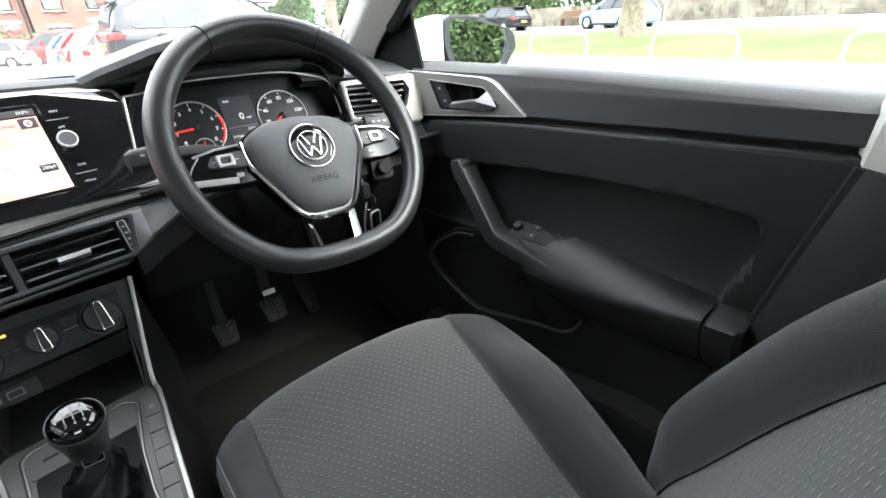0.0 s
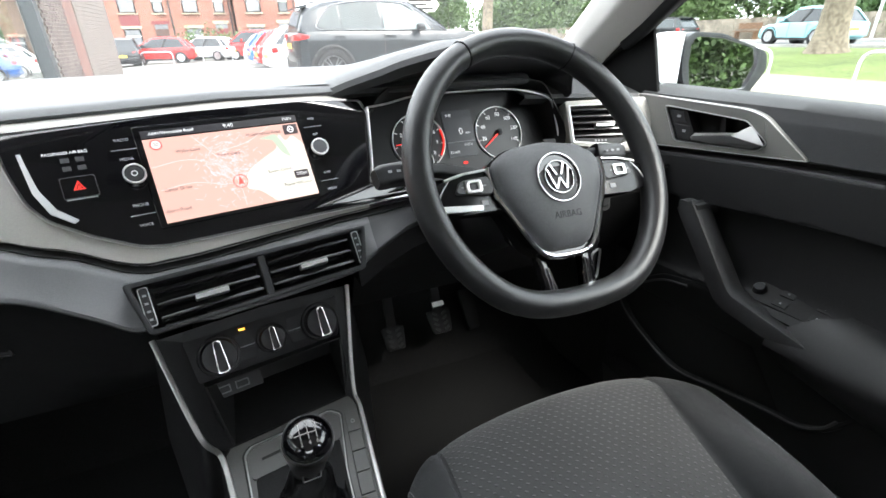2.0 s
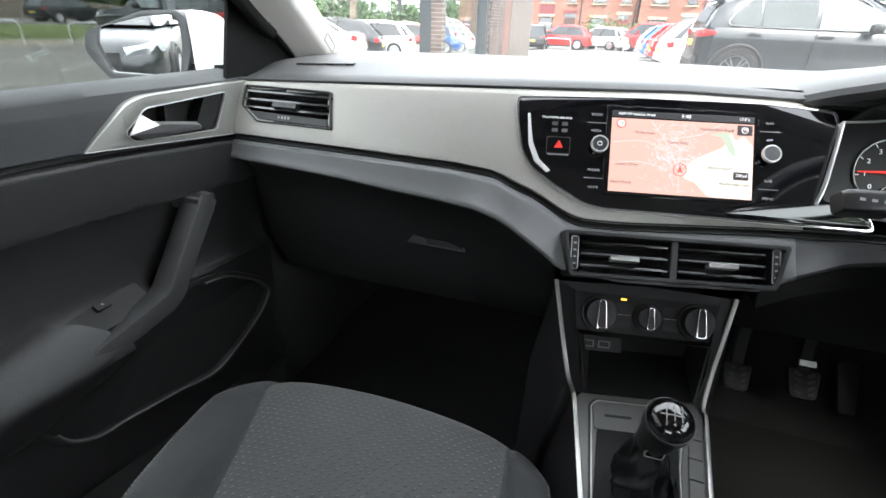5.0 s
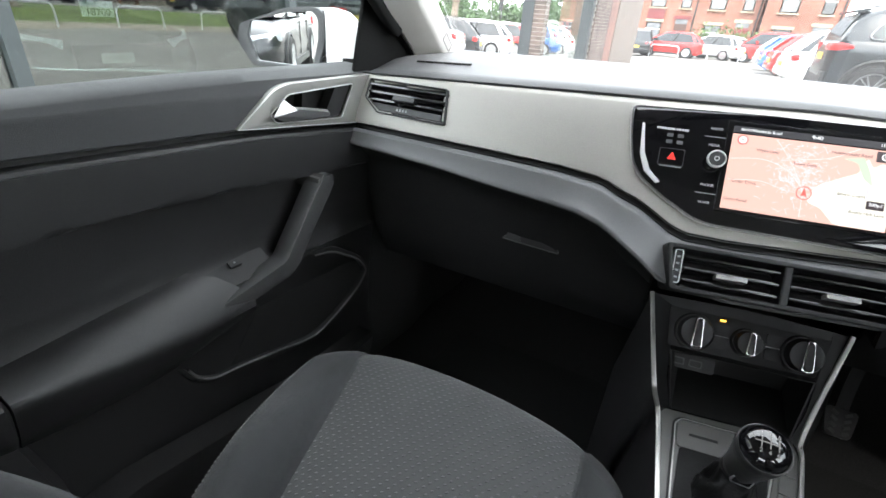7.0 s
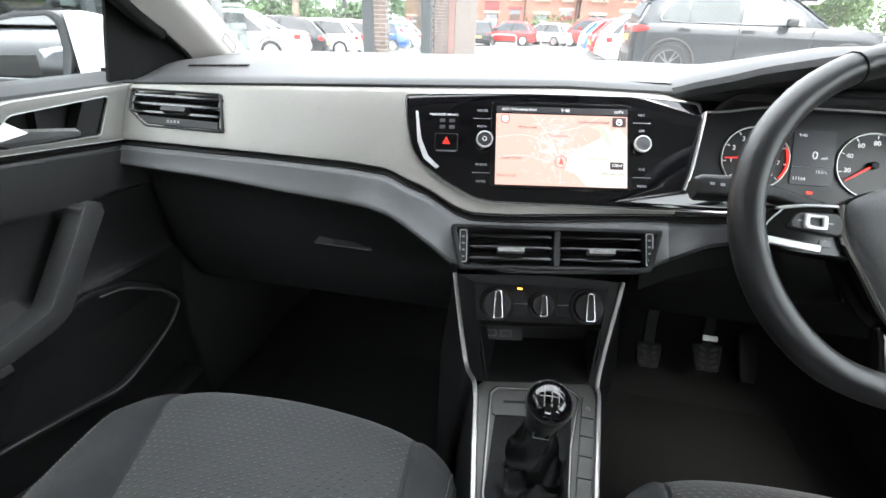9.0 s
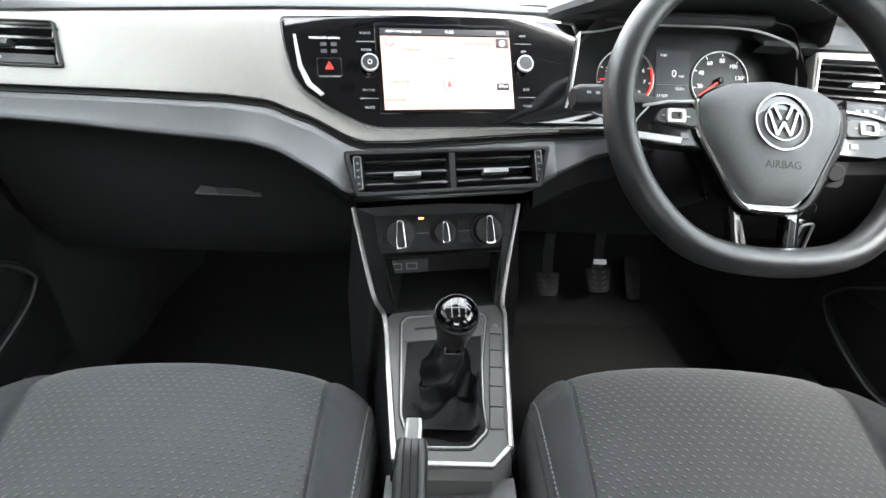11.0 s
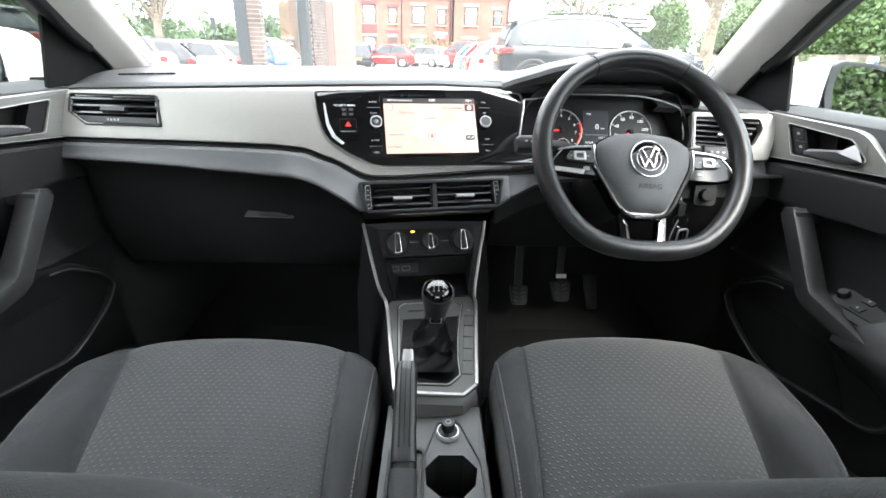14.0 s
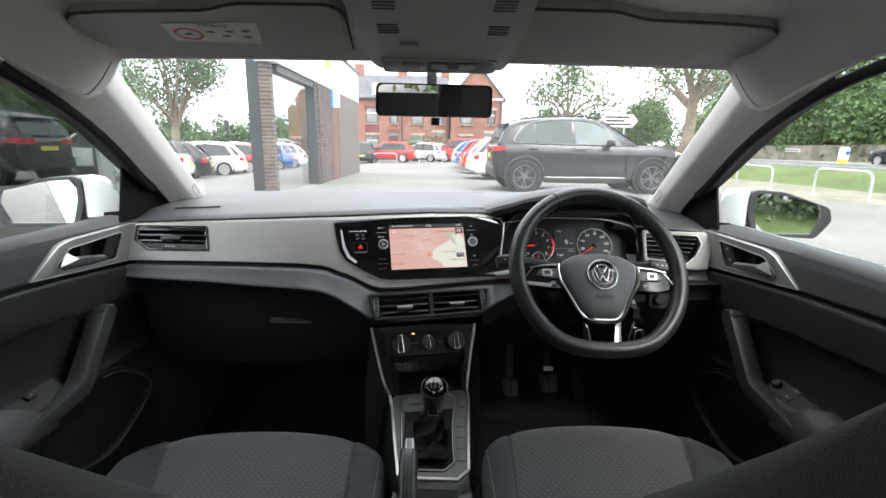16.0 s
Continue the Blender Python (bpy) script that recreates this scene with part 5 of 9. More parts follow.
for sx in (-1, 1):
    rows = [[(sx * x, y, z) for x, y in ((0.712, 0.0), (0.705, 0.12), (0.69, 0.30), (0.64, 0.45), (0.60, 0.62))] for z in (0.26, 0.5, 0.7, 0.90, 0.94)]
    single("kick_panel", shell(rows, 0.008), mat("black_footwell_panel", (0.034, 0.034, 0.034), 0.8, grain=0.2, scale=400), "black footwell side panel", "panel", "structure")

# ---- front seats ----
def weave():
    """Woven seat cloth: grey, with staggered rows of short slanting raised dashes."""
    m = bpy.data.materials.new("dashed_seat_cloth")
    m.use_nodes = True
    n, l = m.node_tree.nodes, m.node_tree.links
    b = n["Principled BSDF"]
    co = n.new("ShaderNodeTexCoord")

    def calc(op, a, b2=0.0, c2=0.0):
        k = n.new("ShaderNodeMath")
        k.operation = op
        for slot, v in zip(k.inputs, (a, b2, c2)):
            if isinstance(v, (int, float)):
                slot.default_value = v
            else:
                l.new(v, slot)
        return k.outputs[0]

    sep = n.new("ShaderNodeSeparateXYZ")
    l.new(co.outputs["UV"], sep.inputs[0])
    v = calc("DIVIDE", sep.outputs[1], 0.0078)
    row = calc("FLOOR", v)
    u = calc("ADD", calc("DIVIDE", sep.outputs[0], 0.0124), calc("MULTIPLY", calc("MODULO", row, 2.0), 0.5))
    fu = calc("MULTIPLY", calc("SUBTRACT", calc("FRACT", u), 0.5), 1.58)
    fv = calc("SUBTRACT", calc("FRACT", v), 0.5)
    along = calc("ADD", calc("MULTIPLY", fu, 0.85), calc("MULTIPLY", fv, 0.52))
    across = calc("SUBTRACT", calc("MULTIPLY", fv, 0.85), calc("MULTIPLY", fu, 0.52))
    d = calc("SQRT", calc("ADD", calc("POWER", calc("DIVIDE", along, 0.29), 2.0), calc("POWER", calc("DIVIDE", across, 0.13), 2.0)))
    mask = n.new("ShaderNodeMapRange")
    mask.interpolation_type = "SMOOTHSTEP"
    mask.inputs[1].default_value, mask.inputs[2].default_value, mask.inputs[3].default_value, mask.inputs[4].default_value = 0.6, 1.4, 1.0, 0.0
    l.new(d, mask.inputs[0])
    ns = n.new("ShaderNodeTexNoise")
    ns.inputs["Scale"].default_value, ns.inputs["Detail"].default_value = 1100, 4
    st = n.new("ShaderNodeTexNoise")
    st.inputs["Scale"].default_value = 7
    for t in (ns, st):
        l.new(co.outputs["Object"], t.inputs["Vector"])
    base = n.new("ShaderNodeMixRGB")
    base.inputs[1].default_value, base.inputs[2].default_value = (0.052, 0.0525, 0.0535, 1), (0.084, 0.0845, 0.086, 1)
    l.new(ns.outputs["Fac"], base.inputs[0])
    big = n.new("ShaderNodeMixRGB")
    big.blend_type = "MULTIPLY"
    big.inputs[0].default_value = 0.3
    l.new(base.outputs[0], big.inputs[1])
    l.new(st.outputs["Fac"], big.inputs[2])
    pale = n.new("ShaderNodeMixRGB")
    pale.inputs[2].default_value = (0.096, 0.0965, 0.098, 1)
    l.new(mask.outputs[0], pale.inputs[0])
    l.new(big.outputs[0], pale.inputs[1])
    l.new(pale.outputs[0], b.inputs["Base Color"])
    b.inputs["Roughness"].default_value, b.inputs["Sheen Weight"].default_value = 0.85, 0.25
    b.inputs["Specular IOR Level"].default_value = 0.25
    bp = n.new("ShaderNodeBump")
    bp.inputs["Strength"].default_value, bp.inputs["Distance"].default_value = 0.8, 0.0014
    l.new(calc("ADD", mask.outputs[0], calc("MULTIPLY", ns.outputs["Fac"], 0.3)), bp.inputs["Height"])
    l.new(bp.outputs["Normal"], b.inputs["Normal"])
    return m


WEAVE = weave()
CLOTH = mat("plain_bolster_cloth", (0.029, 0.030, 0.032), 0.8, grain=0.2, scale=700, bump=0.5, bump_scale=1200, stain=0.1, stain_scale=12, spec=0.25, sheen=0.2)
SEAT_SHELL = mat("black_seat_shell", (0.016, 0.016, 0.016), 0.5, bump=0.2, bump_scale=700)


def uv_sheet(rows):
    """A sheet with its lengths as texture coordinates, so that the cloth's pattern keeps its size."""
    bm = bmesh.new()
    lay = bm.loops.layers.uv.new("UVMap")
    vs = [[bm.verts.new(p) for p in r] for r in rows]
    us = np.cumsum([0] + [(Vector(rows[len(rows) // 2][i + 1]) - Vector(rows[len(rows) // 2][i])).length for i in range(len(rows[0]) - 1)])
    mid = len(rows[0]) // 2
    ws = np.cumsum([0] + [(Vector(rows[i + 1][mid]) - Vector(rows[i][mid])).length for i in range(len(rows) - 1)])
    for a in range(len(rows) - 1):
        for i in range(len(rows[0]) - 1):
            f = bm.faces.new((vs[a][i], vs[a][i + 1], vs[a + 1][i + 1], vs[a + 1][i]))
            for lp, (r, c) in zip(f.loops, ((a, i), (a, i + 1), (a + 1, i + 1), (a + 1, i))):
                lp[lay].uv = (us[c], ws[r])
    return bm


def stitched(pts, r=0.0009, dash_len=0.55):
    P = [Vector(p) for p in pts]
    made = []
    for a, b in zip(P, P[1:]):
        n = max(1, round((b - a).length / 0.006))
        for k in range(n):
            made.append(tube([a.lerp(b, k / n), a.lerp(b, (k + dash_len) / n)], r, 4))
    return join(*made)


def smooth_rows(rows, n=3, across=2):
    """Finer rows on smooth lines through the given ones, along and across."""
    cols = [curve(col, n) for col in zip(*rows)]
    return [curve(r, across) for r in zip(*cols)]


def front_seat(sx, label, dz=0.0, shift=0.0, shift_out=0.0):
    """sx: the side of the car; the seams taper towards the back, more so on the door's side."""
    x0 = sx * 0.345
    s = thing("front_seat", label, "seat", (x0, -0.5, 0.27), group="front seats")
    inner = lambda y: float(np.interp(y, [-0.70, -0.56, -0.395, -0.19], [0.136, 0.146, 0.162, 0.177])) - shift  # noqa: E731
    outer = lambda y: float(np.interp(y, [-0.70, -0.56, -0.36, -0.21], [0.392, 0.426, 0.480, 0.522])) - shift_out  # noqa: E731
    spine = [(-0.212, 0.445), (-0.186, 0.478), (-0.174, 0.506), (-0.177, 0.529), (-0.192, 0.546), (-0.218, 0.557), (-0.26, 0.560), (-0.34, 0.556), (-0.44, 0.550), (-0.54, 0.538), (-0.64, 0.530), (-0.70, 0.528)]
    spine = [(y, z + dz) for y, z in spine]
    ins = []
    for k, (y, z) in enumerate(spine):
        a, b = inner(y), outer(y)
        row = []
        for u in np.linspace(-1, 1, 21):
            row.append((sx * ((a + b) / 2 + u * (b - a) / 2), y - 0.016 * u * u * (1 if k < 6 else 0.3), z + 0.003 - 0.005 * u * u - 0.007 * abs(u) ** 8))
        ins.append(row)
    part("cushion_insert", uv_sheet(smooth_rows(ins, 2, 1)), WEAVE, s, "grey dashed woven cloth insert")
    for side in (-1, 1):                       # -1: towards the console
        rows = []
        for k, (y, z) in enumerate(spine):
            a = inner(y) if side < 0 else outer(y)
            edge = (0.114 - shift * 1.4 + 0.02 * max(0, y + 0.28)) if side < 0 else float(np.interp(y, [-0.70, -0.63, -0.57, -0.45, -0.30, -0.20], [0.452, 0.478, 0.512, 0.552, 0.597, 0.600])) - shift_out * 0.3
            lift = 0.016
            early = 1 - min(1, k / 6)
            late = min(1, max(0, (-y - 0.24) / 0.20))
            yb = y - 0.016 * (1 if k < 6 else 0.3)
            zz = z - 0.009
            row = []
            for q, up, out in ((0.0, 0.0, 0.0), (0.07, -0.003, 0.0), (0.16, 0.007, 0.0), (0.36, 0.012, 0.0), (0.60, 0.010, 0.0), (0.80, 0.003, 0.0), (0.91, -0.008, 0.0), (0.98, -0.026, 0.0), (1.0, -0.050, 0.0), (0.98, -0.085, 0.0), (0.92, -0.12, 0.0)):
                up = up + (0.022 * late * math.sin(math.pi * min(1, q)) if side > 0 and up > -0.02 else 0)
                row.append((sx * (a + (edge - a) * q), yb - 0.062 * q * q * (0.3 + 0.7 * early), zz + up * (1 if up < 0 else late) + lift * late * min(1, q * 4) - (1 - late) * 0.014 * q * q - early * 0.024 * q * q))
            rows.append(row)
        fine = smooth_rows(rows, 3, 2)
        part("cushion_bolster", shell(fine, 0.003), CLOTH, s, "dark plain cloth bolster")
        seam = [Vector(r[11]) + Vector((0, 0.0006, 0.0012)) for r in fine[6:]]
        part("seam_thread", stitched(seam), THREAD, s, "pale stitched seam")
        part("bolster_piping", tube([Vector(r[13]) for r in fine[3:]], 0.0016, 6), CLOTH, s, "cloth seam roll")
    rows = [[(sx * (float(np.interp(y, [-0.70, -0.63, -0.57, -0.45, -0.30, -0.20], [0.455, 0.480, 0.512, 0.550, 0.586, 0.585])) + dx_), y, zz) for dx_, zz in ((-0.03, 0.470), (-0.006, 0.462), (0.004, 0.440), (0.006, 0.40), (0.0, 0.345), (-0.03, 0.335))] for y in np.linspace(-0.26, -0.70, 12)]
    part("side_valance", shell(rows, 0.004), SEAT_SHELL, s, "black plastic side valance")
    part("height_lever", sweep([(sx * 0.575, -0.34, 0.425), (sx * 0.572, -0.42, 0.432), (sx * 0.545, -0.50, 0.428)], rounded(rect(0.012, 0.022), 0.004, 3)), BLACK, s, "black height lever")
    part("seat_base", soften(slab(rect(0.44, 0.46, x0, -0.48), 0.13, top=0.44), 0.02, 3), SEAT_SHELL, s, "black plastic seat base")
    part("front_apron", shell([[(x0 + u, -0.215, 0.456) for u in np.linspace(-0.18, 0.18, 5)], [(x0 + u, -0.24, 0.40) for u in np.linspace(-0.18, 0.18, 5)], [(x0 + u, -0.25, 0.33) for u in np.linspace(-0.17, 0.17, 5)]], 0.006), SEAT_SHELL, s)
    # backrest
    back = [(-0.640, 0.505), (-0.652, 0.545), (-0.680, 0.60), (-0.728, 0.70), (-0.785, 0.80), (-0.848, 0.90), (-0.910, 1.00), (-0.965, 1.10), (-0.990, 1.15), (-1.02, 1.17), (-1.05, 1.16)]
    hw = lambda z: float(np.interp(z, [0.5, 0.75, 0.85, 0.95, 1.05, 1.17], [0.160, 0.160, 0.148, 0.122, 0.098, 0.08]))  # noqa: E731
    rows = [[(x0 + u * hw(z), y + 0.010 - 0.012 * (1 - u * u), z) for u in np.linspace(-1, 1, 13)] for y, z in back]
    part("backrest_insert", uv_sheet(smooth_rows(rows, 2, 1)), WEAVE, s, "grey dashed woven cloth insert")
    for side in (-1, 1):
        rows = []
        for y, z in back:
            a = hw(z)
            p = 0.060 * max(0.0, min(1, (1.12 - z) / 0.3)) * min(1, max(0.45, (z - 0.47) / 0.12))
            row = []
            for q, d, zz in ((0.0, -0.002, 0.0), (0.005, 0.1, 0.001), (0.018, 0.55, 0.003), (0.034, 0.90, 0.004), (0.050, 1.0, 0.004), (0.064, 0.90, 0.002), (0.074, 0.55, 0.0), (0.079, 0.0, -0.004), (0.078, -0.7, -0.01), (0.06, -1.5, -0.02), (0.03, -1.9, -0.03)):
                row.append((x0 + side * (a + q), y + 0.010 + (p if d > 0 else 0.055) * d, z + zz))
            rows.append(row)
        fine = smooth_rows(rows, 3, 2)
        part("backrest_bolster", shell(fine, 0.003), CLOTH, s, "dark plain cloth bolster")
        part("seam_thread", stitched([Vector(r[11]) + Vector((side * 0.001, 0.0008, 0)) for r in fine[3:-8]]), THREAD, s, "pale stitched seam")
        part("bolster_piping", tube([Vector(r[10]) for r in fine[2:-6]], 0.0015, 6), CLOTH, s, "cloth seam roll")
    part("backrest_shell", shell([[(x0 + u, y - 0.10, z - 0.02) for u in np.linspace(-hw(z) - 0.05, hw(z) + 0.05, 7)] for y, z in back], 0.01), SEAT_SHELL, s, "black back of the seat")
    part("head_restraint", put(soften(block(0.20, 0.09, 0.14), 0.03, 4), pose(x0, -1.06, 1.195, -14, 0, 0)), CLOTH, s, "dark cloth head restraint")
    return s


front_seat(1, "driver's seat in dark grey dashed cloth with plain bolsters", 0.012)
front_seat(-1, "front passenger seat in dark grey dashed cloth with plain bolsters", -0.004, 0.026, 0.008)
RED_PLASTIC = mat("red_buckle_plastic", (0.62, 0.045, 0.03), 0.35, stain=0.05, stain_scale=60)
for x, y, z, yaw in ((0.107, -0.545, 0.548, -14), (-0.073, -0.552, 0.543, 8)):
    bk = thing("belt_buckle", "black seat belt buckle with a red release button", "buckle", (x, -0.57, 0.48), group="belt buckles")
    B = pose(x, y, z, 24, 0, yaw)
    part("body", put(loft([[(u * s_, v * s_, h) for u, v in rounded(rect(0.031, 0.036), 0.006)] for s_, h in ((0.8, -0.075), (1.0, -0.05), (1.0, -0.006), (0.94, -0.002))]), B), BLACK, bk, "black buckle body")
    part("button", slab(rounded([(-0.0105, -0.013), (0.0105, -0.013), (0.0105, 0.011), (0.004, 0.011), (0.003, 0.008), (-0.003, 0.008), (-0.004, 0.011), (-0.0105, 0.011)], 0.0015, 2), 0.006, 0.0015, 2, B, 0.0015), RED_PLASTIC, bk, "red release button")
    part("slot", slab(rounded(rect(0.022, 0.003, 0, 0.0145), 0.001), 0.004, m=B, top=-0.0012), DARK, bk)
    part("stalk", tube([B @ Vector((0, 0, -0.07)), Vector((x, y - 0.06, 0.40))], 0.012, 8), BLACK, bk, "black buckle stalk")

# ---- doors ----
CARD = mat("door_card_black", (0.021, 0.021, 0.0215), 0.40, grain=0.12, scale=500, bump=0.3, bump_scale=900, stain=0.1, stain_scale=5)
SPEAKER = mat("speaker_cloth_mesh", (0.011, 0.011, 0.011), 0.7, grain=0.3, scale=900, bump=0.6, bump_scale=1500)


def rim_distance(poly, p):
    """How far p lies inside the outline (outside: minus)."""
    q = Vector(p)
    best = 9.0
    for i in range(len(poly)):
        a, b = Vector(poly[i - 1]), Vector(poly[i])
        t = min(1, max(0, (q - a).dot(b - a) / (b - a).length_squared))
        best = min(best, (a + (b - a) * t - q).length)
    return best if inside(poly, p) else -best


RECESS = rounded([(0.06, 0.788), (-0.146, 0.797), (-0.30, 0.809), (-0.44, 0.818), (-0.55, 0.819), (-0.615, 0.816), (-0.622, 0.76), (-0.586, 0.668), (-0.36, 0.68), (-0.23, 0.668), (-0.10, 0.650), (0.06, 0.650)], [0, 0, 0, 0, 0, 0.02, 0.02, 0.02, 0, 0, 0, 0], 5)


def ease(t):
    t = min(1.0, max(0.0, t))
    return t * t * (3 - 2 * t)


def so_even(pts, count):
    """The outline with points added along its longest sides until it has that many."""
    pts = list(pts)
    while len(pts) < count:
        k = max(range(len(pts)), key=lambda i: (Vector(pts[i]) - Vector(pts[i - 1])).length)
        pts.insert(k, tuple((Vector(pts[k]) + Vector(pts[k - 1])) / 2))
    return pts


HANDLE_TRIM = mat("dark_satin_door_trim", (0.27, 0.265, 0.25), 0.42, metal=0.5, grain=0.05, scale=700, stain=0.04, stain_scale=8, bump=0.05, bump_scale=1500)
HOLLOW = mat("black_bowl_plastic", (0.012, 0.012, 0.0125), 0.45, grain=0.1, scale=300)
PULL = mat("smooth_black_handle_plastic", (0.052, 0.052, 0.053), 0.42, grain=0.08, scale=400, bump=0.1, bump_scale=900)
# one satin metal in two tones: shade and light of the lever are painted
LEVER_FACE = mat("satin_lever_shade_tone", (0.16, 0.16, 0.16), 0.35, metal=0.6, stain=0.03, stain_scale=30)
LEVER = mat("satin_lever_lit_tone", (0.66, 0.66, 0.65), 0.30, metal=0.8, stain=0.03, stain_scale=30)


def door(sx, label):
    d = thing("front_door", label, "car door", (sx * 0.72, -0.33, 0.3))
    X = lambda x: sx * x  # noqa: E731
    ys = np.linspace(0.035, -0.70, 130)
    sill = lambda y: 0.957 - 0.008 * max(0, (-y - 0.3) / 0.4)  # noqa: E731
    mid = interp([-0.70, -0.667, -0.5, -0.214, 0.0, 0.05], [0.904, 0.902, 0.895, 0.880, 0.863, 0.858])
    base = interp([0.30, 0.36, 0.50, 0.60, 0.655, 0.72, 0.82, 0.90], [0.700, 0.713, 0.712, 0.706, 0.698, 0.689, 0.6863, 0.6863])
    lean = lambda y: 0.080 * max(0.0, y + 0.25)  # noqa: E731
    # the plane of the handle surround follows the card, which turns inwards at its front
    along, inward = Vector((-sx * 0.080, 1, 0)).normalized(), Vector((-sx, -0.080, 0)).normalized()
    m = Matrix(((along.x, 0, inward.x, X(0.692 - 0.080 * 0.25)), (along.y, 0, inward.y, 0), (0, 1, 0, 0), (0, 0, 0, 1)))
    flip = (lambda pts: pts) if sx > 0 else (lambda pts: pts[::-1])
    so = rounded([(0.030, 0.946), (0.004, 0.864), (-0.256, 0.886), (-0.190, 0.935), (-0.165, 0.942)], [0.004, 0.003, 0.003, 0.010, 0.012])
    si = rounded([(-0.028, 0.932), (-0.057, 0.880), (-0.189, 0.888), (-0.200, 0.900), (-0.165, 0.926)], 0.006)
    grown = [(u + (u + 0.12) * 0.05, v + (v - 0.905) * 0.10) for u, v in si]
    recess_foot = interp([-0.622, -0.586, -0.36, -0.23, -0.10, 0.06], [0.70, 0.668, 0.68, 0.668, 0.650, 0.650])
    up, gap, band, rec = [], [], [], []
    for y in ys:
        a, b = sill(y), mid(y)
        f = lean(y)
        face = [(a - 0.010, 0.700), ((a + b) / 2 + 0.01, 0.695), (b + 0.004, 0.692)]
        fine = [(face[k][0] + (face[k + 1][0] - face[k][0]) * q, face[k][1] + (face[k + 1][1] - face[k][1]) * q) for k in (0, 1) for q in np.linspace(0, 1, 8)[:-1]] + [face[2]]
        up.append([(X(0.765), y, a - 0.004), (X(0.735), y, a + 0.002), (X(0.712 - f * 0.5), y, a - 0.001)] + [(X(q - f), y, z) for z, q in fine] + [(X(0.694 - f), y, b + 0.0015), (X(0.712 - f), y, b)])
        gap.append([(X(0.712 - f), y, b + 0.006), (X(0.709 - f), y, b - 0.003), (X(0.706 - f), y, b - 0.014)])
        band.append([(X(0.712 - f), y, b - 0.0065), (X(0.692 - f), y, b - 0.0065), (X(0.688 - f), y, b - 0.0085), (X(0.6865 - f), y, b - 0.012), (X(0.687 - f), y, b - 0.020)])
        line = []
        for z in list(np.linspace(b - 0.0125, 0.62, 96)) + list(np.linspace(0.60, 0.30, 10)):
            k = rim_distance(RECESS, (y, z))
            bowl = math.sqrt(max(0.0, 1 - (1 - min(1.0, max(0.0, (z - recess_foot(y)) / 0.075))) ** 2))
            line.append((X(base(z) - f + 0.027 * min(ease((k + 0.001) / 0.006), bowl)), y, z))
        rec.append(line)
    part("upper_card", shell(up, 0.004, (m, grown)), mat("soft_door_skin", (0.060, 0.061, 0.063), 0.58, spec=0.25, grain=0.06, scale=600, bump=0.25, bump_scale=1000, stain=0.06, stain_scale=4), d, "soft grey upper door card")
    part("shadow_gap", shell(gap, 0.003), DARK, d, "black gap under the upper card")
    part("middle_band", shell(band, 0.004), CARD, d, "rounded top edge of the black door band")
    part("lower_card", shell(rec, 0.004), CARD, d, "black lower door card with a shallow recess")
    # pale tube in place of the light that the recess lip catches
    rim_line = curve([(X(base(v) - lean(u) - 0.0006), u, v) for u, v in ((0.02, 0.7895), (-0.06, 0.7925), (-0.146, 0.797), (-0.30, 0.809), (-0.44, 0.818), (-0.55, 0.819))], 5)
    part("recess_edge", tube(rim_line, 0.0011, 6, up=(1, 0, 0)), mat("pale_edge_line", (0.11, 0.11, 0.111), 0.4, grain=0.05), d, "thin painted highlight along the recess edge")
    # release handle in its silver surround; outlines in the door's plane (along the door to the front, up)
    part("handle_surround", hoop(flip(so_even(so, len(si))), flip(si), 0.012, 0.0015, m, 0.006), HANDLE_TRIM, d, "satin silver handle surround")
    part("surround_edge", hoop(flip(so), flip([(u + (u + 0.10) * -0.012, v + (v - 0.91) * -0.03) for u, v in so]), 0.003, 0.0004, m, 0.0078), SATIN, d, "thin bright outer edge")
    part("surround_line", hoop(flip([(u + (u + 0.12) * 0.016, v + (v - 0.905) * 0.055) for u, v in si]), flip(si), 0.003, 0.0004, m, 0.0082), SATIN, d, "thin bright inner line")
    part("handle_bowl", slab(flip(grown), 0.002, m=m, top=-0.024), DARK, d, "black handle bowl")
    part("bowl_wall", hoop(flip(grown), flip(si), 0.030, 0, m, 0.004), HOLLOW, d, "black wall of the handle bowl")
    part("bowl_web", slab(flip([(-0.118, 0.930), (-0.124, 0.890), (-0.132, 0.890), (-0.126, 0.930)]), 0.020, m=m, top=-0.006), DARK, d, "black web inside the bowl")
    plate = rounded([(-0.030, 0.930), (-0.058, 0.882), (-0.092, 0.8835), (-0.064, 0.930)], 0.003)
    part("lock_plate", slab(flip(plate), 0.020, 0.001, 1, m, 0.002), HOLLOW, d, "black lock switch plate")
    if sx > 0:
        for v, u in ((0.918, -0.052), (0.8965, -0.066)):
            key = part("lock_key", slab(flip([(u + 0.017, v + 0.009), (u + 0.007, v - 0.009), (u - 0.017, v - 0.009), (u - 0.009, v + 0.009)]), 0.003, 0.0006, 1, m, 0.0034), BLACK, d, "black lock key")
            part("key_sign", slab(flip(rect(0.006, 0.004, u - 0.002, v)), 0.0004, m=m, top=0.0038), GREY_INK, key, "small grey padlock sign")
    blade = [(-0.088, 0.8925), (-0.088, 0.8865), (-0.180, 0.8885), (-0.1975, 0.8975), (-0.150, 0.9035)]
    lever = part("release_lever", slab(flip(rounded(blade, 0.002)), 0.012, 0.002, 2, m @ pose(0, 0.887, 0.012) @ Matrix.Rotation(radians(8), 4, "X") @ pose(0, -0.887, 0), 0.0), LEVER_FACE, d, "satin release lever with shade in its colour")
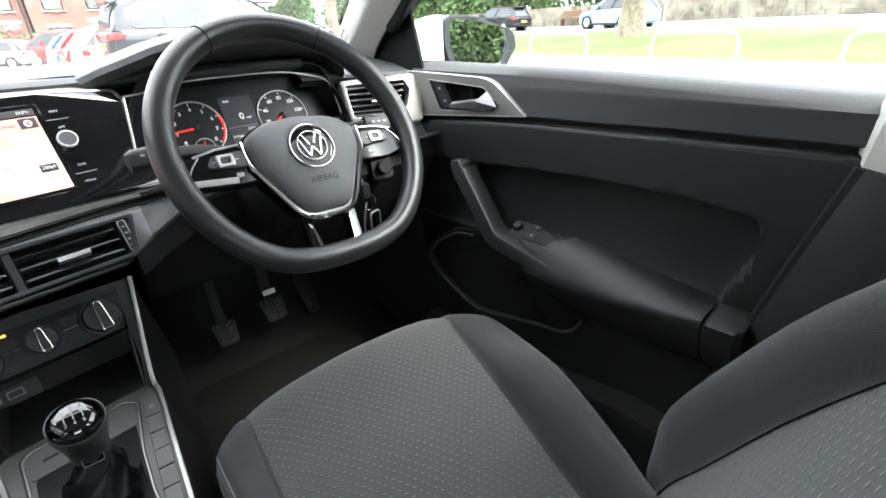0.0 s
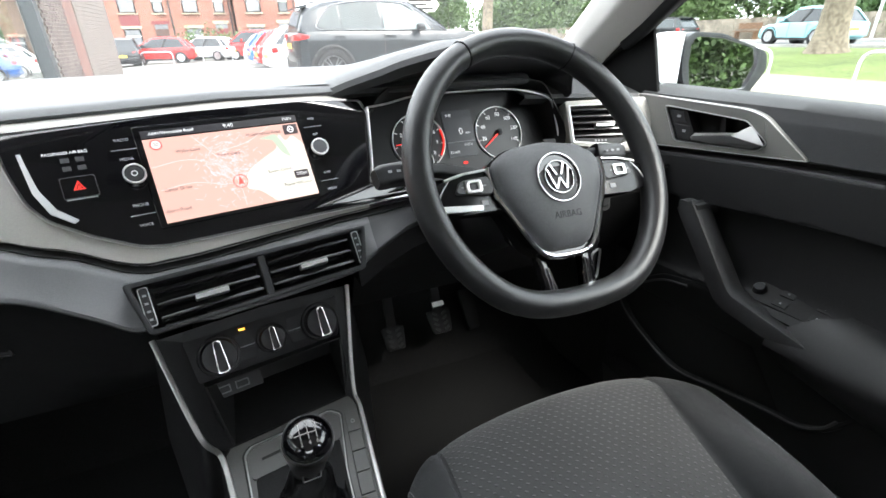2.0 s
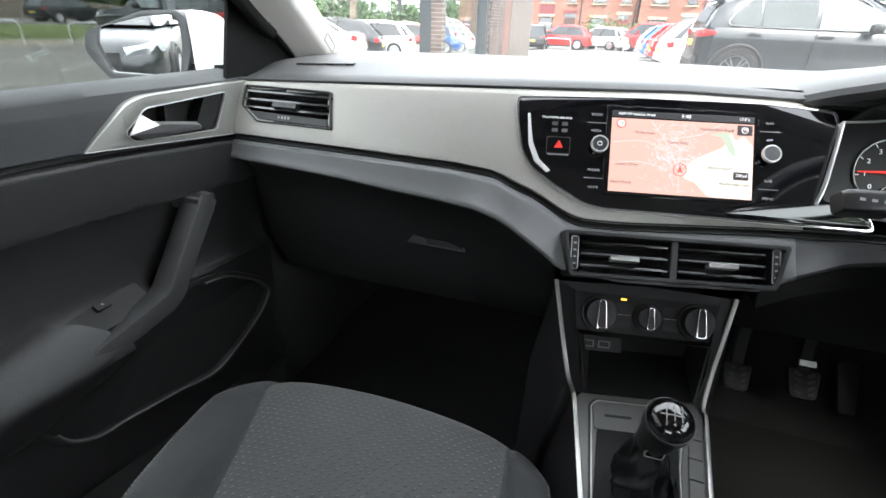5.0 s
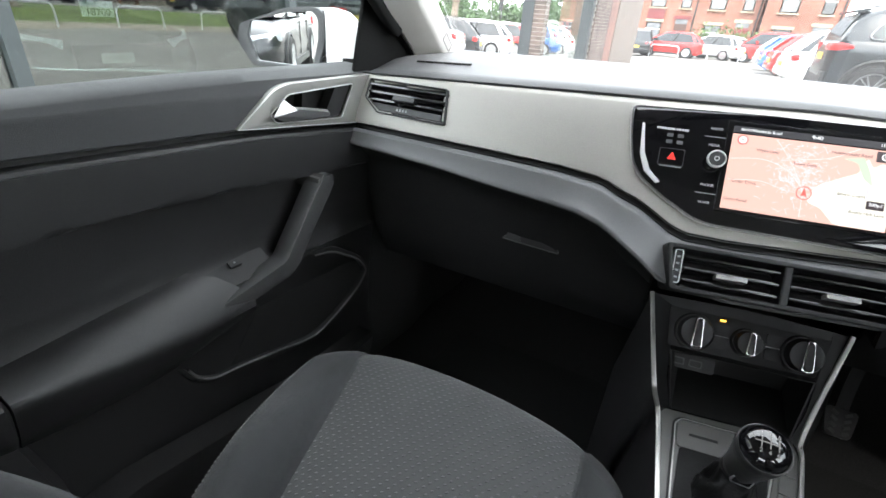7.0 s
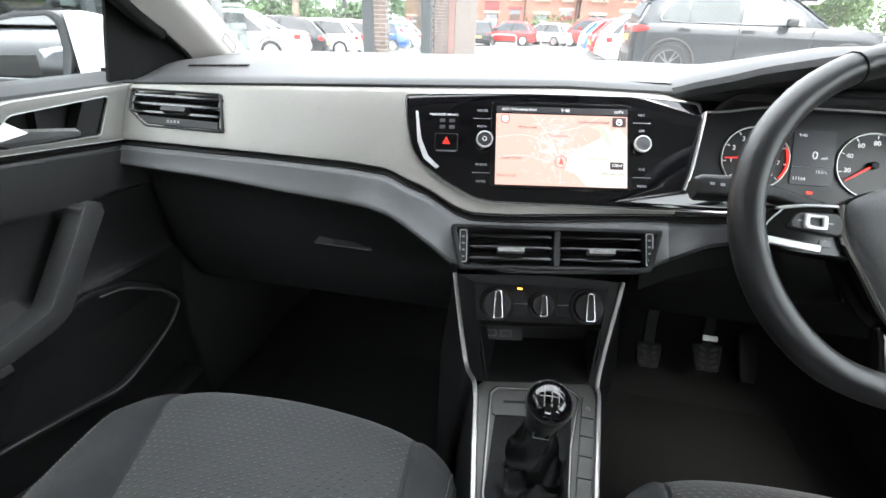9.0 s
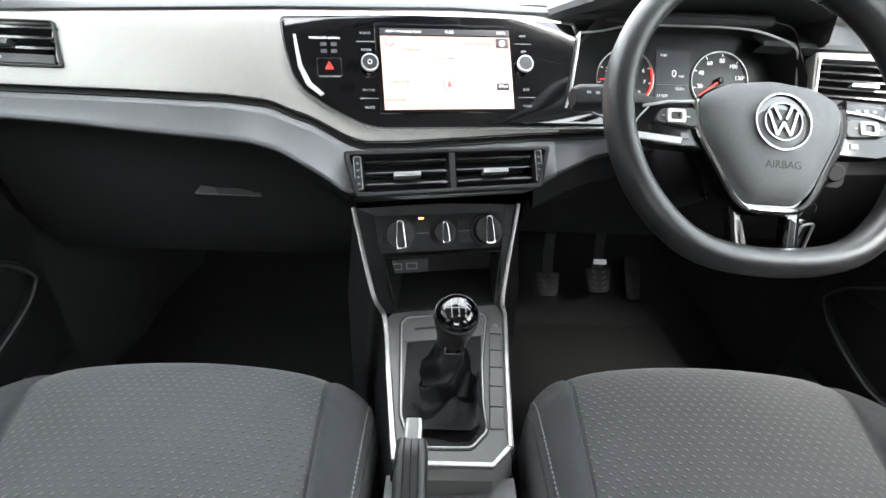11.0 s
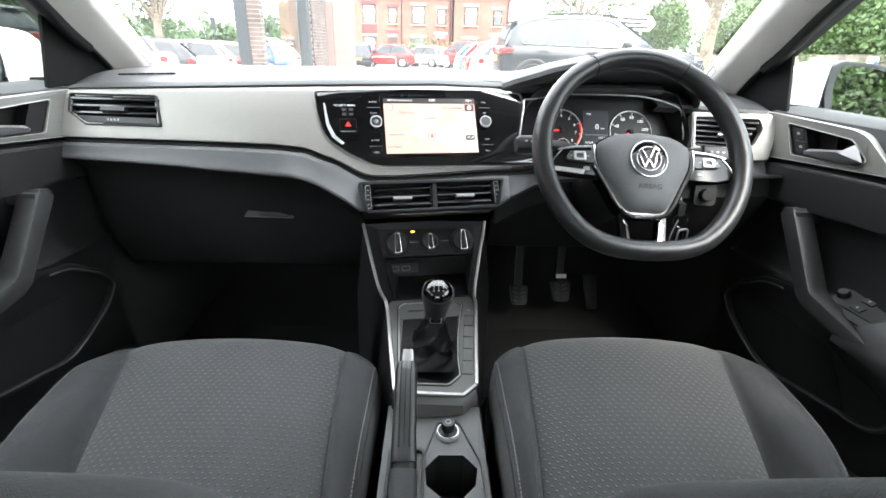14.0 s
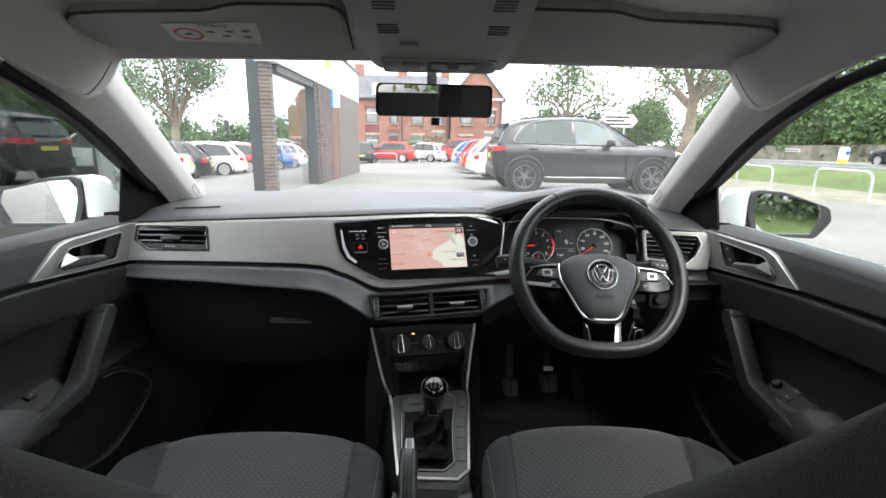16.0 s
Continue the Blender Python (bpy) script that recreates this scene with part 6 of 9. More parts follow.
    ridge = [(-0.088, 0.8920, 0.0125), (-0.150, 0.9030, 0.0125), (-0.174, 0.9215, 0.006), (-0.1985, 0.8985, 0.0125), (-0.155, 0.9075, 0.002), (-0.088, 0.8965, 0.004)]
    top_face = [[(ridge[a][0], ridge[a][1] + dz, ridge[a][2]) for a in (0, 1, 3, 2, 4, 5)] for dz in (0.0, -0.002)]
    part("lever_top", loft([[m @ Vector(p) for p in r_] for r_ in top_face]), LEVER, lever, "upper face of the lever in a painted lit tone", smooth=False)
    # pull handle and armrest
    grip = [(X(0.668), -0.1165, 0.7885), (X(0.667), -0.124, 0.7790), (X(0.666), -0.165, 0.7290), (X(0.6645), -0.206, 0.6795), (X(0.664), -0.214, 0.6715), (X(0.664), -0.226, 0.6650), (X(0.666), -0.27, 0.6560), (X(0.669), -0.31, 0.6480), (X(0.676), -0.39, 0.6280)]
    beam = sweep(grip, rounded(rect(0.032, 0.036), 0.005, 2), up=(sx, 0, 0), scale=[1.06, 1.04, 1, 1, 1, 0.98, 0.90, 0.84, 0.70])
    bridge = sweep([(X(0.652), -0.1215, 0.7835), (X(0.700), -0.1215, 0.7845), (X(0.738), -0.1215, 0.7855)], rounded(rect(0.036, 0.022), 0.005, 2), up=(0, 0, 1))
    part("pull_handle", join(beam, bridge), PULL, d, "black slanting pull handle", angle=30)
    part("switch_ledge", shell([[(X(0.668), yi, 0.668), (X(0.690), (yi + yo) / 2, 0.679), (X(0.734), yo, 0.704)] for yi, yo in zip(np.linspace(-0.232, -0.35, 8), np.linspace(-0.225, -0.41, 8))], 0.004), HOLLOW, d, "black ledge beside the pull handle")
    arm = []
    zo, zi = interp([-0.62, -0.585, -0.53, -0.44, -0.36, -0.28], [0.680, 0.684, 0.688, 0.696, 0.701, 0.701]), interp([-0.62, -0.58, -0.474, -0.374, -0.289], [0.676, 0.671, 0.651, 0.638, 0.634])
    drop = interp([-0.66, -0.55, -0.42, -0.34, -0.28], [1.0, 1.0, 0.85, 0.6, 0.45])
    for q in np.linspace(0, 1, 14):
        row = []
        for x, w, dz in ((0.738, 0.0, 0.004), (0.716, 0.0, 0.001), (0.698, 0.06, -0.001), (0.682, 0.24, 0.002), (0.668, 0.52, 0.002), (0.657, 0.80, 0.002), (0.652, 0.94, 0.001), (0.650, 1.0, -0.004), (0.652, 1.0, -0.014), (0.659, 1.0, -0.034), (0.670, 1.0, -0.058), (0.684, 1.0, -0.080), (0.704, 1.0, -0.092)):
            front = -0.36 + 0.07 * min(1, max(0, (0.705 - x) / 0.05))
            y = front + (-0.588 - front) * q
            row.append((X(x), y, zo(y) * (1 - w) + zi(y) * w + (dz if dz > -0.005 else dz * drop(y))))
        arm.append(row)
    rear = [[(X(x), y, zo(-0.588) * (1 - w) + zi(-0.588) * w + dz + 0.05 * (-0.588 - y)) for x, w, dz in ((0.705, 0.0, 0.012), (0.690, 0.05, 0.004), (0.676, 0.30, 0.002), (0.664, 0.60, 0.002), (0.653, 0.88, 0.002), (0.6475, 1.0, 0.000), (0.6475, 1.0, -0.010), (0.655, 1.0, -0.034), (0.667, 1.0, -0.058), (0.682, 1.0, -0.080), (0.704, 1.0, -0.094))] for y in (-0.592, -0.594, -0.601, -0.612, -0.628, -0.634)]
    rear[0] = [(a + sx * 0.005, b + 0.002, c - 0.003) for a, b, c in rear[0]]
    rear[-1] = [(a + sx * 0.016, b, c) for a, b, c in rear[-1]]
    part("armrest_end", shell(rear, 0.003), CARD, d, "raised black frame behind the armrest")
    arm.insert(0, [(a + sx * 0.006 * (1 if i > 2 else 0), b + 0.002, c - 0.010) for i, (a, b, c) in enumerate(arm[0])])
    part("armrest", shell(arm, 0.004), CARD, d, "soft black armrest")
    part("rear_gap", tube([(X(0.684), y, z) for y, z in ((-0.60, 0.50), (-0.618, 0.60), (-0.636, 0.685), (-0.661, 0.795), (-0.684, 0.887))], 0.0075, 6, up=(1, 0, 0)), DARK, d, "black gap at the door's rear edge")
    swx = Matrix.Translation((X(0.698), -0.295, 0.6845)) @ pose(0, 0, 0, 0, -29 * sx, 4 * sx)
    if sx > 0:
        part("switch_plate", soften(put(slab(rounded(rect(0.040, 0.145, 0.0, -0.012), 0.010), 0.006, top=0.0012), swx), 0.0006, 1), DARK, d, "black switch plate")
    for k, (u, v) in enumerate(((-0.010, 0.018), (0.010, 0.018), (-0.010, -0.030), (0.010, -0.030)) if sx > 0 else ((0.0, 0.01),)):
        part("window_switch", put(soften(block(0.011, 0.018, 0.0035), 0.0015), swx @ pose(u, v, 0)), HOLLOW, d, "black window switch")
        part("switch_mark", slab(rect(0.003, 0.0025, u, v), 0.0004, m=swx, top=0.0049), GREY_INK, d)
    if sx > 0:
        part("mirror_switch", lathe([(0.010, 0), (0.009, 0.008), (0.007, 0.010), (0, 0.010)], 18, swx @ pose(0, 0.054, 0)), BLACK, d, "round mirror switch")
        part("amber_lamp", slab(rect(0.006, 0.005, 0.004, -0.066), 0.0006, m=swx, top=0.0028), AMBER_GLOW, d, "lit amber lamp")
    # moulded pocket with a dark cloth inside
    m2 = Matrix(((along.x, 0, inward.x, X(0.704 - 0.080 * 0.25)), (along.y, 0, inward.y, 0), (0, 1, 0, 0), (0, 0, 0, 1)))
    spk = rounded([(0.006, 0.552), (-0.018, 0.586), (-0.085, 0.629), (-0.15, 0.641), (-0.22, 0.628), (-0.30, 0.602), (-0.385, 0.578), (-0.398, 0.562), (-0.372, 0.522), (-0.345, 0.502), (-0.30, 0.496), (-0.15, 0.465), (-0.10, 0.477), (-0.03, 0.512)], 0.014)
    spk = spk[::-1]
    part("pocket_frame", hoop(flip([((u + 0.2) * 1.05 - 0.2, (v - 0.55) * 1.14 + 0.55) for u, v in spk]), flip(spk), 0.02, 0.003, m2, 0.012), CARD, d, "black moulded pocket frame")
    part("speaker_cloth", slab(flip(spk), 0.003, m=m2, top=0.001), SPEAKER, d, "black cloth inside the pocket")
    lip = curve([(X(0.692 - 0.080 * (u + 0.25)), u, v) for u, v in ((-0.385, 0.545), (-0.372, 0.522), (-0.345, 0.503), (-0.30, 0.496), (-0.22, 0.480), (-0.15, 0.465), (-0.10, 0.477), (-0.03, 0.512), (0.0, 0.540), (0.004, 0.556), (-0.018, 0.586), (-0.05, 0.608), (-0.085, 0.629), (-0.13, 0.638))], 4)
    # a lip paler than the pocket frame
    part("pocket_lip", tube(lip, 0.0022, 6, up=(1, 0, 0)), mat("pale_edge_line", (0.11, 0.11, 0.111), 0.4, grain=0.05), d, "thin pale lip")
    part("door_bin", shell([[(X(0.705), y, z) for y, z in ((0.0, 0.40), (-0.2, 0.39), (-0.33, 0.417), (-0.5, 0.45), (-0.7, 0.45))], [(X(0.655), y, z) for y, z in ((0.0, 0.40), (-0.2, 0.392), (-0.33, 0.419), (-0.5, 0.452), (-0.7, 0.452))], [(X(0.648), y, z) for y, z in ((0.0, 0.39), (-0.2, 0.38), (-0.33, 0.40), (-0.5, 0.435), (-0.7, 0.435))], [(X(0.665), y, 0.30) for y in (0.0, -0.2, -0.33, -0.5, -0.7)]], 0.005), CARD, d, "black door bin")
    return d


door(1, "driver's door card with silver release handle and window switches")
left_door = door(-1, "passenger door card in black with silver release handle")
left_door.location += Vector((0, -0.022, 0.008))

# ---- glass, pillars and roof lining ----
LINING = mat("pale_grey_roof_cloth", (0.60, 0.583, 0.555), 0.9, grain=0.06, scale=900, bump=0.3, bump_scale=1400, stain=0.04, stain_scale=5, spec=0.2)
PILLAR = mat("pale_grey_pillar_trim", (0.60, 0.58, 0.548), 0.62, grain=0.05, scale=700, bump=0.2, bump_scale=1100, stain=0.04, stain_scale=6)
SEAL = mat("black_rubber_seal", (0.009, 0.009, 0.009), 0.7, grain=0.1, spec=0.2)
# the windscreen's last value adds haze in place of the dashboard's veiling reflection
GLASS = pane("clear_windscreen", (0.965, 0.975, 0.97), 0.02, 0.04, 0.009)
SIDE_GLASS = pane("side_glass", (0.92, 0.945, 0.935))


def pillar_front(sx):
    return curve([(sx * 0.655, 0.36, 0.93), (sx * 0.632, 0.255, 0.992), (sx * 0.612, 0.06, 1.14), (sx * 0.597, -0.10, 1.262), (sx * 0.586, -0.165, 1.305)], 8)


def pillar_rear(sx):
    return curve([(sx * 0.680, 0.205, 0.93), (sx * 0.668, 0.130, 0.998), (sx * 0.652, -0.005, 1.084), (sx * 0.630, -0.165, 1.178), (sx * 0.606, -0.34, 1.250)], 8)


for sx in (-1, 1):
    f, r = pillar_front(sx), pillar_rear(sx)
    rows = []
    for k, (a, b) in enumerate(zip(f, r)):
        n = Vector((-sx * 0.8, -0.5, -0.1)).normalized()
        rows.append([a + Vector((sx * 0.02, 0.03, 0)), a] + [a.lerp(b, s) + n * h for s, h in ((0.06, 0.006), (0.22, 0.014), (0.40, 0.022), (0.46, 0.0235), (0.52, 0.0225), (0.70, 0.014), (0.92, 0.003))] + [b, b + Vector((sx * 0.005, 0.004, -0.002))])
    pil = single("a_pillar", shell(rows, 0.006), PILLAR, "pale grey plastic windscreen pillar trim", "pillar", "structure")
    part("flange", shell([[b + Vector((sx * 0.004, 0.003, -0.002)), b + Vector((sx * 0.025, 0.004, 0.0)), b + Vector((sx * 0.048, 0.006, 0.004))] for b in r], 0.004), SEAL, pil, "black rubber behind the pillar trim")
    k = 9
    mid_p, along = rows[k][3], (rows[k + 1][3] - rows[k - 1][3]).normalized()
    wide_p = (rows[k][4] - rows[k][2]).normalized()
    nrm = along.cross(wide_p).normalized()
    nrm = -nrm if nrm.x * sx > 0 else nrm
    wide_p = nrm.cross(along).normalized()
    B = Matrix.Translation(mid_p) @ Matrix((along, wide_p, nrm)).transposed().to_4x4()
    part("airbag_badge", hoop(rounded(rect(0.042, 0.017), 0.003), rounded(rect(0.039, 0.014), 0.002), 0.006, 0.0, B, 0.0006), mat("grey_badge_line", (0.26, 0.25, 0.24), 0.7), pil, "faint rectangular badge line")
    seal = curve([(sx * x, y, z) for x, y, z in ((0.672, 0.085, 1.022), (0.667, 0.040, 1.048), (0.660, -0.003, 1.076), (0.652, -0.063, 1.117), (0.645, -0.124, 1.154), (0.635, -0.195, 1.187), (0.625, -0.265, 1.213), (0.616, -0.335, 1.233), (0.609, -0.40, 1.248), (0.603, -0.47, 1.258), (0.597, -0.55, 1.265), (0.594, -0.80, 1.275), (0.594, -1.30, 1.265))], 3)
    part("window_seal", sweep(seal, rounded(rect(0.018, 0.022), 0.006, 3), up=(sx, 0, 0.3)), SEAL, pil, "black rubber window seal")
    seam_line = [(sx * x, y, z) for x, y, z in ((0.5588, -0.2560, 1.2090), (0.5585, -0.2440, 1.2130), (0.5545, -0.2220, 1.2320), (0.5495, -0.2080, 1.2520), (0.5445, -0.1990, 1.2680))]
    part("lining_seam", tube(curve(seam_line, 4), 0.0012, 6, up=(0, 1, 0)), mat("grey_seam", (0.24, 0.235, 0.225), 0.8, grain=0.05), pil, "seam between pillar trim and roof lining")
    # sail panel between pillar foot and window
    msail = Matrix(((0, 0, -sx, sx * 0.683), (1, 0, 0, 0), (0, 1, 0, 0), (0, 0, 0, 1)))
    ye, ze = (0.042, 1.062) if sx > 0 else (0.006, 1.076)
    tri = [(0.225, 0.935), (0.160, 0.996), (ye + 0.006, ze + 0.004), (ye, ze), (ye - 0.038, 0.935)]
    single("sail_panel", slab(tri if sx > 0 else tri[::-1], 0.006, 0.002, 2, msail), mat("matt_black_sail", (0.007, 0.007, 0.007), 0.7, grain=0.15, scale=400, spec=0.15), "black triangular panel inside the wing mirror", "trim", "structure")
    # side window
    top = lambda y: float(np.interp(y, [-0.9, -0.5, -0.40, -0.235, -0.09, 0.06], [1.30, 1.285, 1.262, 1.220, 1.163, 1.07]))  # noqa: E731
    rows = [[(sx * (0.742 - 0.3 * (z - 0.94)), y, z) for z in np.linspace(0.94, top(y) + 0.01, 5)] for y in np.linspace(0.055, -0.90, 17)]
    win = single("side_window_1" if sx < 0 else "side_window_2", shell(rows, 0.003), SIDE_GLASS, "clear closed side window of the car", "window", "structure")
    win.visible_shadow = False
    # B pillar with pale upper trim and belt
    bp = [[(sx * 0.712, y + 0.006, z), (sx * 0.686, y - 0.003, z), (sx * 0.676, y - 0.03, z), (sx * 0.665, y - 0.2, z)] for y, z in ((-0.585, 0.30), (-0.60, 0.50), (-0.618, 0.60), (-0.640, 0.685), (-0.666, 0.795), (-0.690, 0.885))]
    lower = single("b_pillar_lower", shell(bp, 0.01), CARD, "black lower door pillar trim", "pillar", "structure")
    swell = [[(sx * (x + back), y, z + 0.03 * (-0.66 - y)) for x, z in ((0.705, 0.694), (0.690, 0.688), (0.672, 0.684), (0.658, 0.679), (0.654, 0.670), (0.660, 0.645), (0.672, 0.610), (0.69, 0.58), (0.71, 0.57))] for y, back in ((-0.660, 0.010), (-0.662, 0.002), (-0.668, 0.0), (-0.70, 0.002), (-0.73, 0.008), (-0.76, 0.02), (-0.79, 0.045))]
    part("moulding", shell(swell, 0.003), CARD, lower, "black moulding on the pillar")
    bp = [[(sx * x, y, z), (sx * (x - 0.03), y - 0.012, z), (sx * (x - 0.042), y - 0.04, z), (sx * (x - 0.05), y - 0.18, z)] for x, y, z in ((0.715, -0.680, 0.889), (0.712, -0.684, 0.93), (0.70, -0.70, 1.0), (0.67, -0.73, 1.14), (0.632, -0.76, 1.28))]
    single("b_pillar_upper", shell(bp, 0.01), PILLAR, "pale grey upper door pillar trim", "pillar", "structure")
    single("seat_belt", sweep([(sx * 0.60, -0.80, 1.20), (sx * 0.615, -0.76, 0.9), (sx * 0.63, -0.74, 0.6), (sx * 0.64, -0.73, 0.36)], rect(0.046, 0.002), up=(sx, 0.3, 0)), mat("black_webbing", (0.02, 0.02, 0.02), 0.7, bump=0.5, bump_scale=700), "black seat belt hanging down the door pillar", "seat belt")
    single("body_side", shell([[(sx * 0.765, y, 0.955), (sx * 0.83, y, 0.93), (sx * 0.86, y, 0.75), (sx * 0.85, y, 0.35), (sx * 0.78, y, 0.22)] for y in (0.03, -0.3, -0.5, -0.9, -1.6)], 0.01), mat("white_car_paint", (0.80, 0.81, 0.82), 0.25, coat=0.8, stain=0.02), "white painted outer door skin of the car", "car body", "structure")

fl, fr = pillar_front(-1), pillar_front(1)
rows = [[a.lerp(b, s) + Vector((0, 0.09 * math.sin(math.pi * s), 0.012 * math.sin(math.pi * s))) for s in np.linspace(0, 1, 13)] for a, b in zip(fl, fr)]
rows = [[p + Vector((0, 0.012, 0.008)) for p in r] for r in rows]
ws = single("windscreen", shell(rows, 0.004), GLASS, "clear laminated windscreen", "windscreen", "structure")
ws.visible_shadow = False
# roof lining, with a shallow bed for each sun visor
VISOR_LINE = rounded([(0.128, 0.010), (0.122, -0.115), (0.140, -0.134), (0.275, -0.132), (0.325, -0.112), (0.47, -0.104), (0.535, -0.096), (0.552, -0.070), (0.548, -0.02), (0.515, 0.022), (0.45, 0.030), (0.16, 0.026)], 0.016, 4)
lining_y = [-0.150, -0.158, -0.175, -0.20, -0.235, -0.28, -0.33, -0.40, -0.50, -0.60, -0.9, -1.3, -1.75][::-1]
lining_z = interp(lining_y, [1.300, 1.306, 1.320, 1.334, 1.344, 1.352, 1.358, 1.364, 1.372, 1.38, 1.385, 1.375, 1.34][::-1])
lining_flat = interp(lining_y, [0.955, 0.945, 0.925, 0.91, 0.90, 0.89, 0.87, 0.82, 0.76, 0.72, 0.72, 0.72, 0.72][::-1])
lining_wide = interp(lining_y, [0.580, 0.580, 0.581, 0.582, 0.583, 0.585, 0.587, 0.589, 0.591, 0.592, 0.592, 0.592, 0.592][::-1])
edge_line = interp([-1.7, -0.9, -0.5, -0.40, -0.33, -0.28, -0.235, -0.20, -0.175, -0.150], [1.25, 1.290, 1.282, 1.268, 1.250, 1.232, 1.216, 1.226, 1.248, 1.272])
rows = []
for y in [-0.150, -0.158, -0.166] + list(np.arange(-0.175, -0.42, -0.0045)) + [-0.45, -0.5, -0.6, -0.9, -1.3, -1.75]:
    flat, wide, row = lining_flat(y), lining_wide(y), []
    for a in np.linspace(-1, 1, 151):
        q = math.copysign(1 - (1 - abs(a)) ** 1.5, a)
        t = max(0.0, (abs(q) - flat) / (1 - flat))
        x, yy = q * wide, y + 0.05 * (1 - q * q) * (1 if y > -0.25 else 0.3)
        z = edge_line(y) + (lining_z(y) - edge_line(y)) * max(0.0, 1 - t ** 2.2) ** 0.6 - 0.012 * q * q
        sink = 1 - ease((rim_distance(VISOR_LINE, (abs(x), yy + 0.205)) + 0.008) / 0.005)
        low = 1.3085 + 0.2867 * -(yy + 0.205) + 0.004
        row.append((x, yy, z + (min(z, low) - z) * sink * ease((-0.262 - yy) / 0.03) * (1 - ease((-yy - 0.37) / 0.10)) if abs(x) > 0.12 else z))
    rows.append(row)
single("ceiling", shell(rows, 0.01), LINING, "pale grey cloth roof lining", "ceiling", "structure")
single("roof_skin", shell([[(s * 0.64, y, 1.425 - 0.06 * s ** 4 - 0.05 * max(0, (y + 0.45) / 0.26)) for s in np.linspace(-1, 1, 15)] for y in (-0.19, -0.3, -0.45, -0.7, -1.2, -1.75)], 0.01), mat("white_car_paint", (0.8, 0.81, 0.82), 0.25), "white painted car roof", "car body", "structure")
rows = [[(s * 0.74, -1.75 - 0.05 * (1 - s * s), z) for s in np.linspace(-1, 1, 7)] for z in (0.3, 0.7, 1.0)]
single("rear_bench_wall", shell(rows, 0.02), CLOTH, "dark cloth rear bench closing the cabin", "seat", "structure")

VISOR = mat("grey_visor_cloth", (0.42, 0.41, 0.39), 0.9, grain=0.06, scale=900, bump=0.25, bump_scale=1300, stain=0.05, stain_scale=7, spec=0.2)
for sx in (-1, 1):
    v = thing("sun_visor", "pale grey cloth sun visor" + (" with an airbag warning label" if sx < 0 else ", folded up"), "sun visor", (sx * 0.33, -0.25, 1.30), group="sun visors")
    o = VISOR_LINE
    o = o if sx > 0 else [(-a, b) for a, b in o][::-1]
    m = pose(0, -0.205, 1.308, -16, 0, 0)
    part("panel", slab([(u, -w) for u, w in o][::-1], 0.018, 0.007, 4, m @ Matrix.Diagonal((1, -1, -1, 1)), 0.018), VISOR, v, "folded cloth panel")
    # dark tube that stands for the shadow between visor and lining
    part("welt", tube([m @ Vector((sx * u, w * 1.004, -0.0150)) for u, w in VISOR_LINE if w < 0.0], 0.0024, 6), mat("visor_gap_shade", (0.075, 0.073, 0.07), 0.9, grain=0.1), v, "dark tube as the shadow gap along the edge")
    part("pivot", tube([m @ Vector((sx * 0.50, 0.032, -0.006)), m @ Vector((sx * 0.15, 0.032, -0.006))], 0.005, 8), VISOR, v, "grey pivot rod")
    if sx < 0:
        lab = m @ Matrix.Diagonal((1, -1, -1, 1)) @ pose(0.005, 0.058, 0.018)
        part("warning_label", slab([(-0.412, 0.024), (-0.264, 0.030), (-0.277, -0.033), (-0.416, -0.030)][::-1], 0.0006, m=lab, top=0.0012), mat("pale_label", (0.62, 0.60, 0.52), 0.6, stain=0.05, stain_scale=60), v, "pale airbag warning label")
        words("AIRBAG", 0.013, mat("label_ink", (0.1, 0.1, 0.09), 0.6), v, lab @ pose(-0.335, 0.0205, 0.0016), label="dark label lettering")
        part("ban_ring", hoop(circle(0.022, 24, -0.383, -0.006, 0.018), circle(0.0185, 24, -0.383, -0.006, 0.0145), 0.0004, 0, lab, 0.0018), mat("label_red", (0.5, 0.08, 0.06), 0.6), v, "red ban ring")
        for k, (u, w) in enumerate(((-0.383, -0.006), (-0.345, 0.002), (-0.325, -0.010), (-0.315, 0.004), (-0.290, 0.006), (-0.292, -0.012))):
            part("label_mark", slab(rect(0.012, 0.005, u, w), 0.0004, m=lab, top=0.0018), mat("label_ink", (0.1, 0.1, 0.09), 0.6), v)
oc = thing("overhead_console", "pale grey overhead console with lamps and vents", "overhead console", (0.02, -0.2, 1.30))
o = rounded([(-0.106, -0.24), (-0.110, -0.056), (-0.100, 0.055), (-0.080, 0.088), (0.128, 0.092), (0.143, 0.055), (0.150, -0.075), (0.147, -0.24)], 0.018)
mo = pose(0, -0.215, 1.307, -12, 0, 0)
UND = mo @ Matrix.Diagonal((1, -1, -1, 1))
OHC = mat("grey_console_plastic", (0.33, 0.325, 0.31), 0.55, grain=0.06, scale=500, stain=0.05, stain_scale=9)
part("shell", slab([(u, -v) for u, v in o][::-1], 0.04, 0.010, 4, UND, 0.018), OHC, oc, "grey moulded shell")
part("lamp_lens", slab(rounded(rect(0.196, 0.050, 0.020, -0.058), 0.008), 0.004, 0.001, 1, UND, 0.0195), mat("grey_lens", (0.11, 0.11, 0.11), 0.2, stain=0.05), oc, "grey lamp lens")
part("lens_rim", hoop(rounded(rect(0.206, 0.060, 0.020, -0.058), 0.010), rounded(rect(0.197, 0.051, 0.020, -0.058), 0.008), 0.004, 0.001, UND, 0.0205), OHC, oc, "grey lens rim")
for u in (-0.0585, 0.1075):
    for v0 in (0.076, 0.150):
        for k in range(4):
            part("vent_slot", slab(rect(0.031, 0.0042, u, v0 + k * 0.0085), 0.002, m=UND, top=0.0186), DARK, oc, "dark slot")
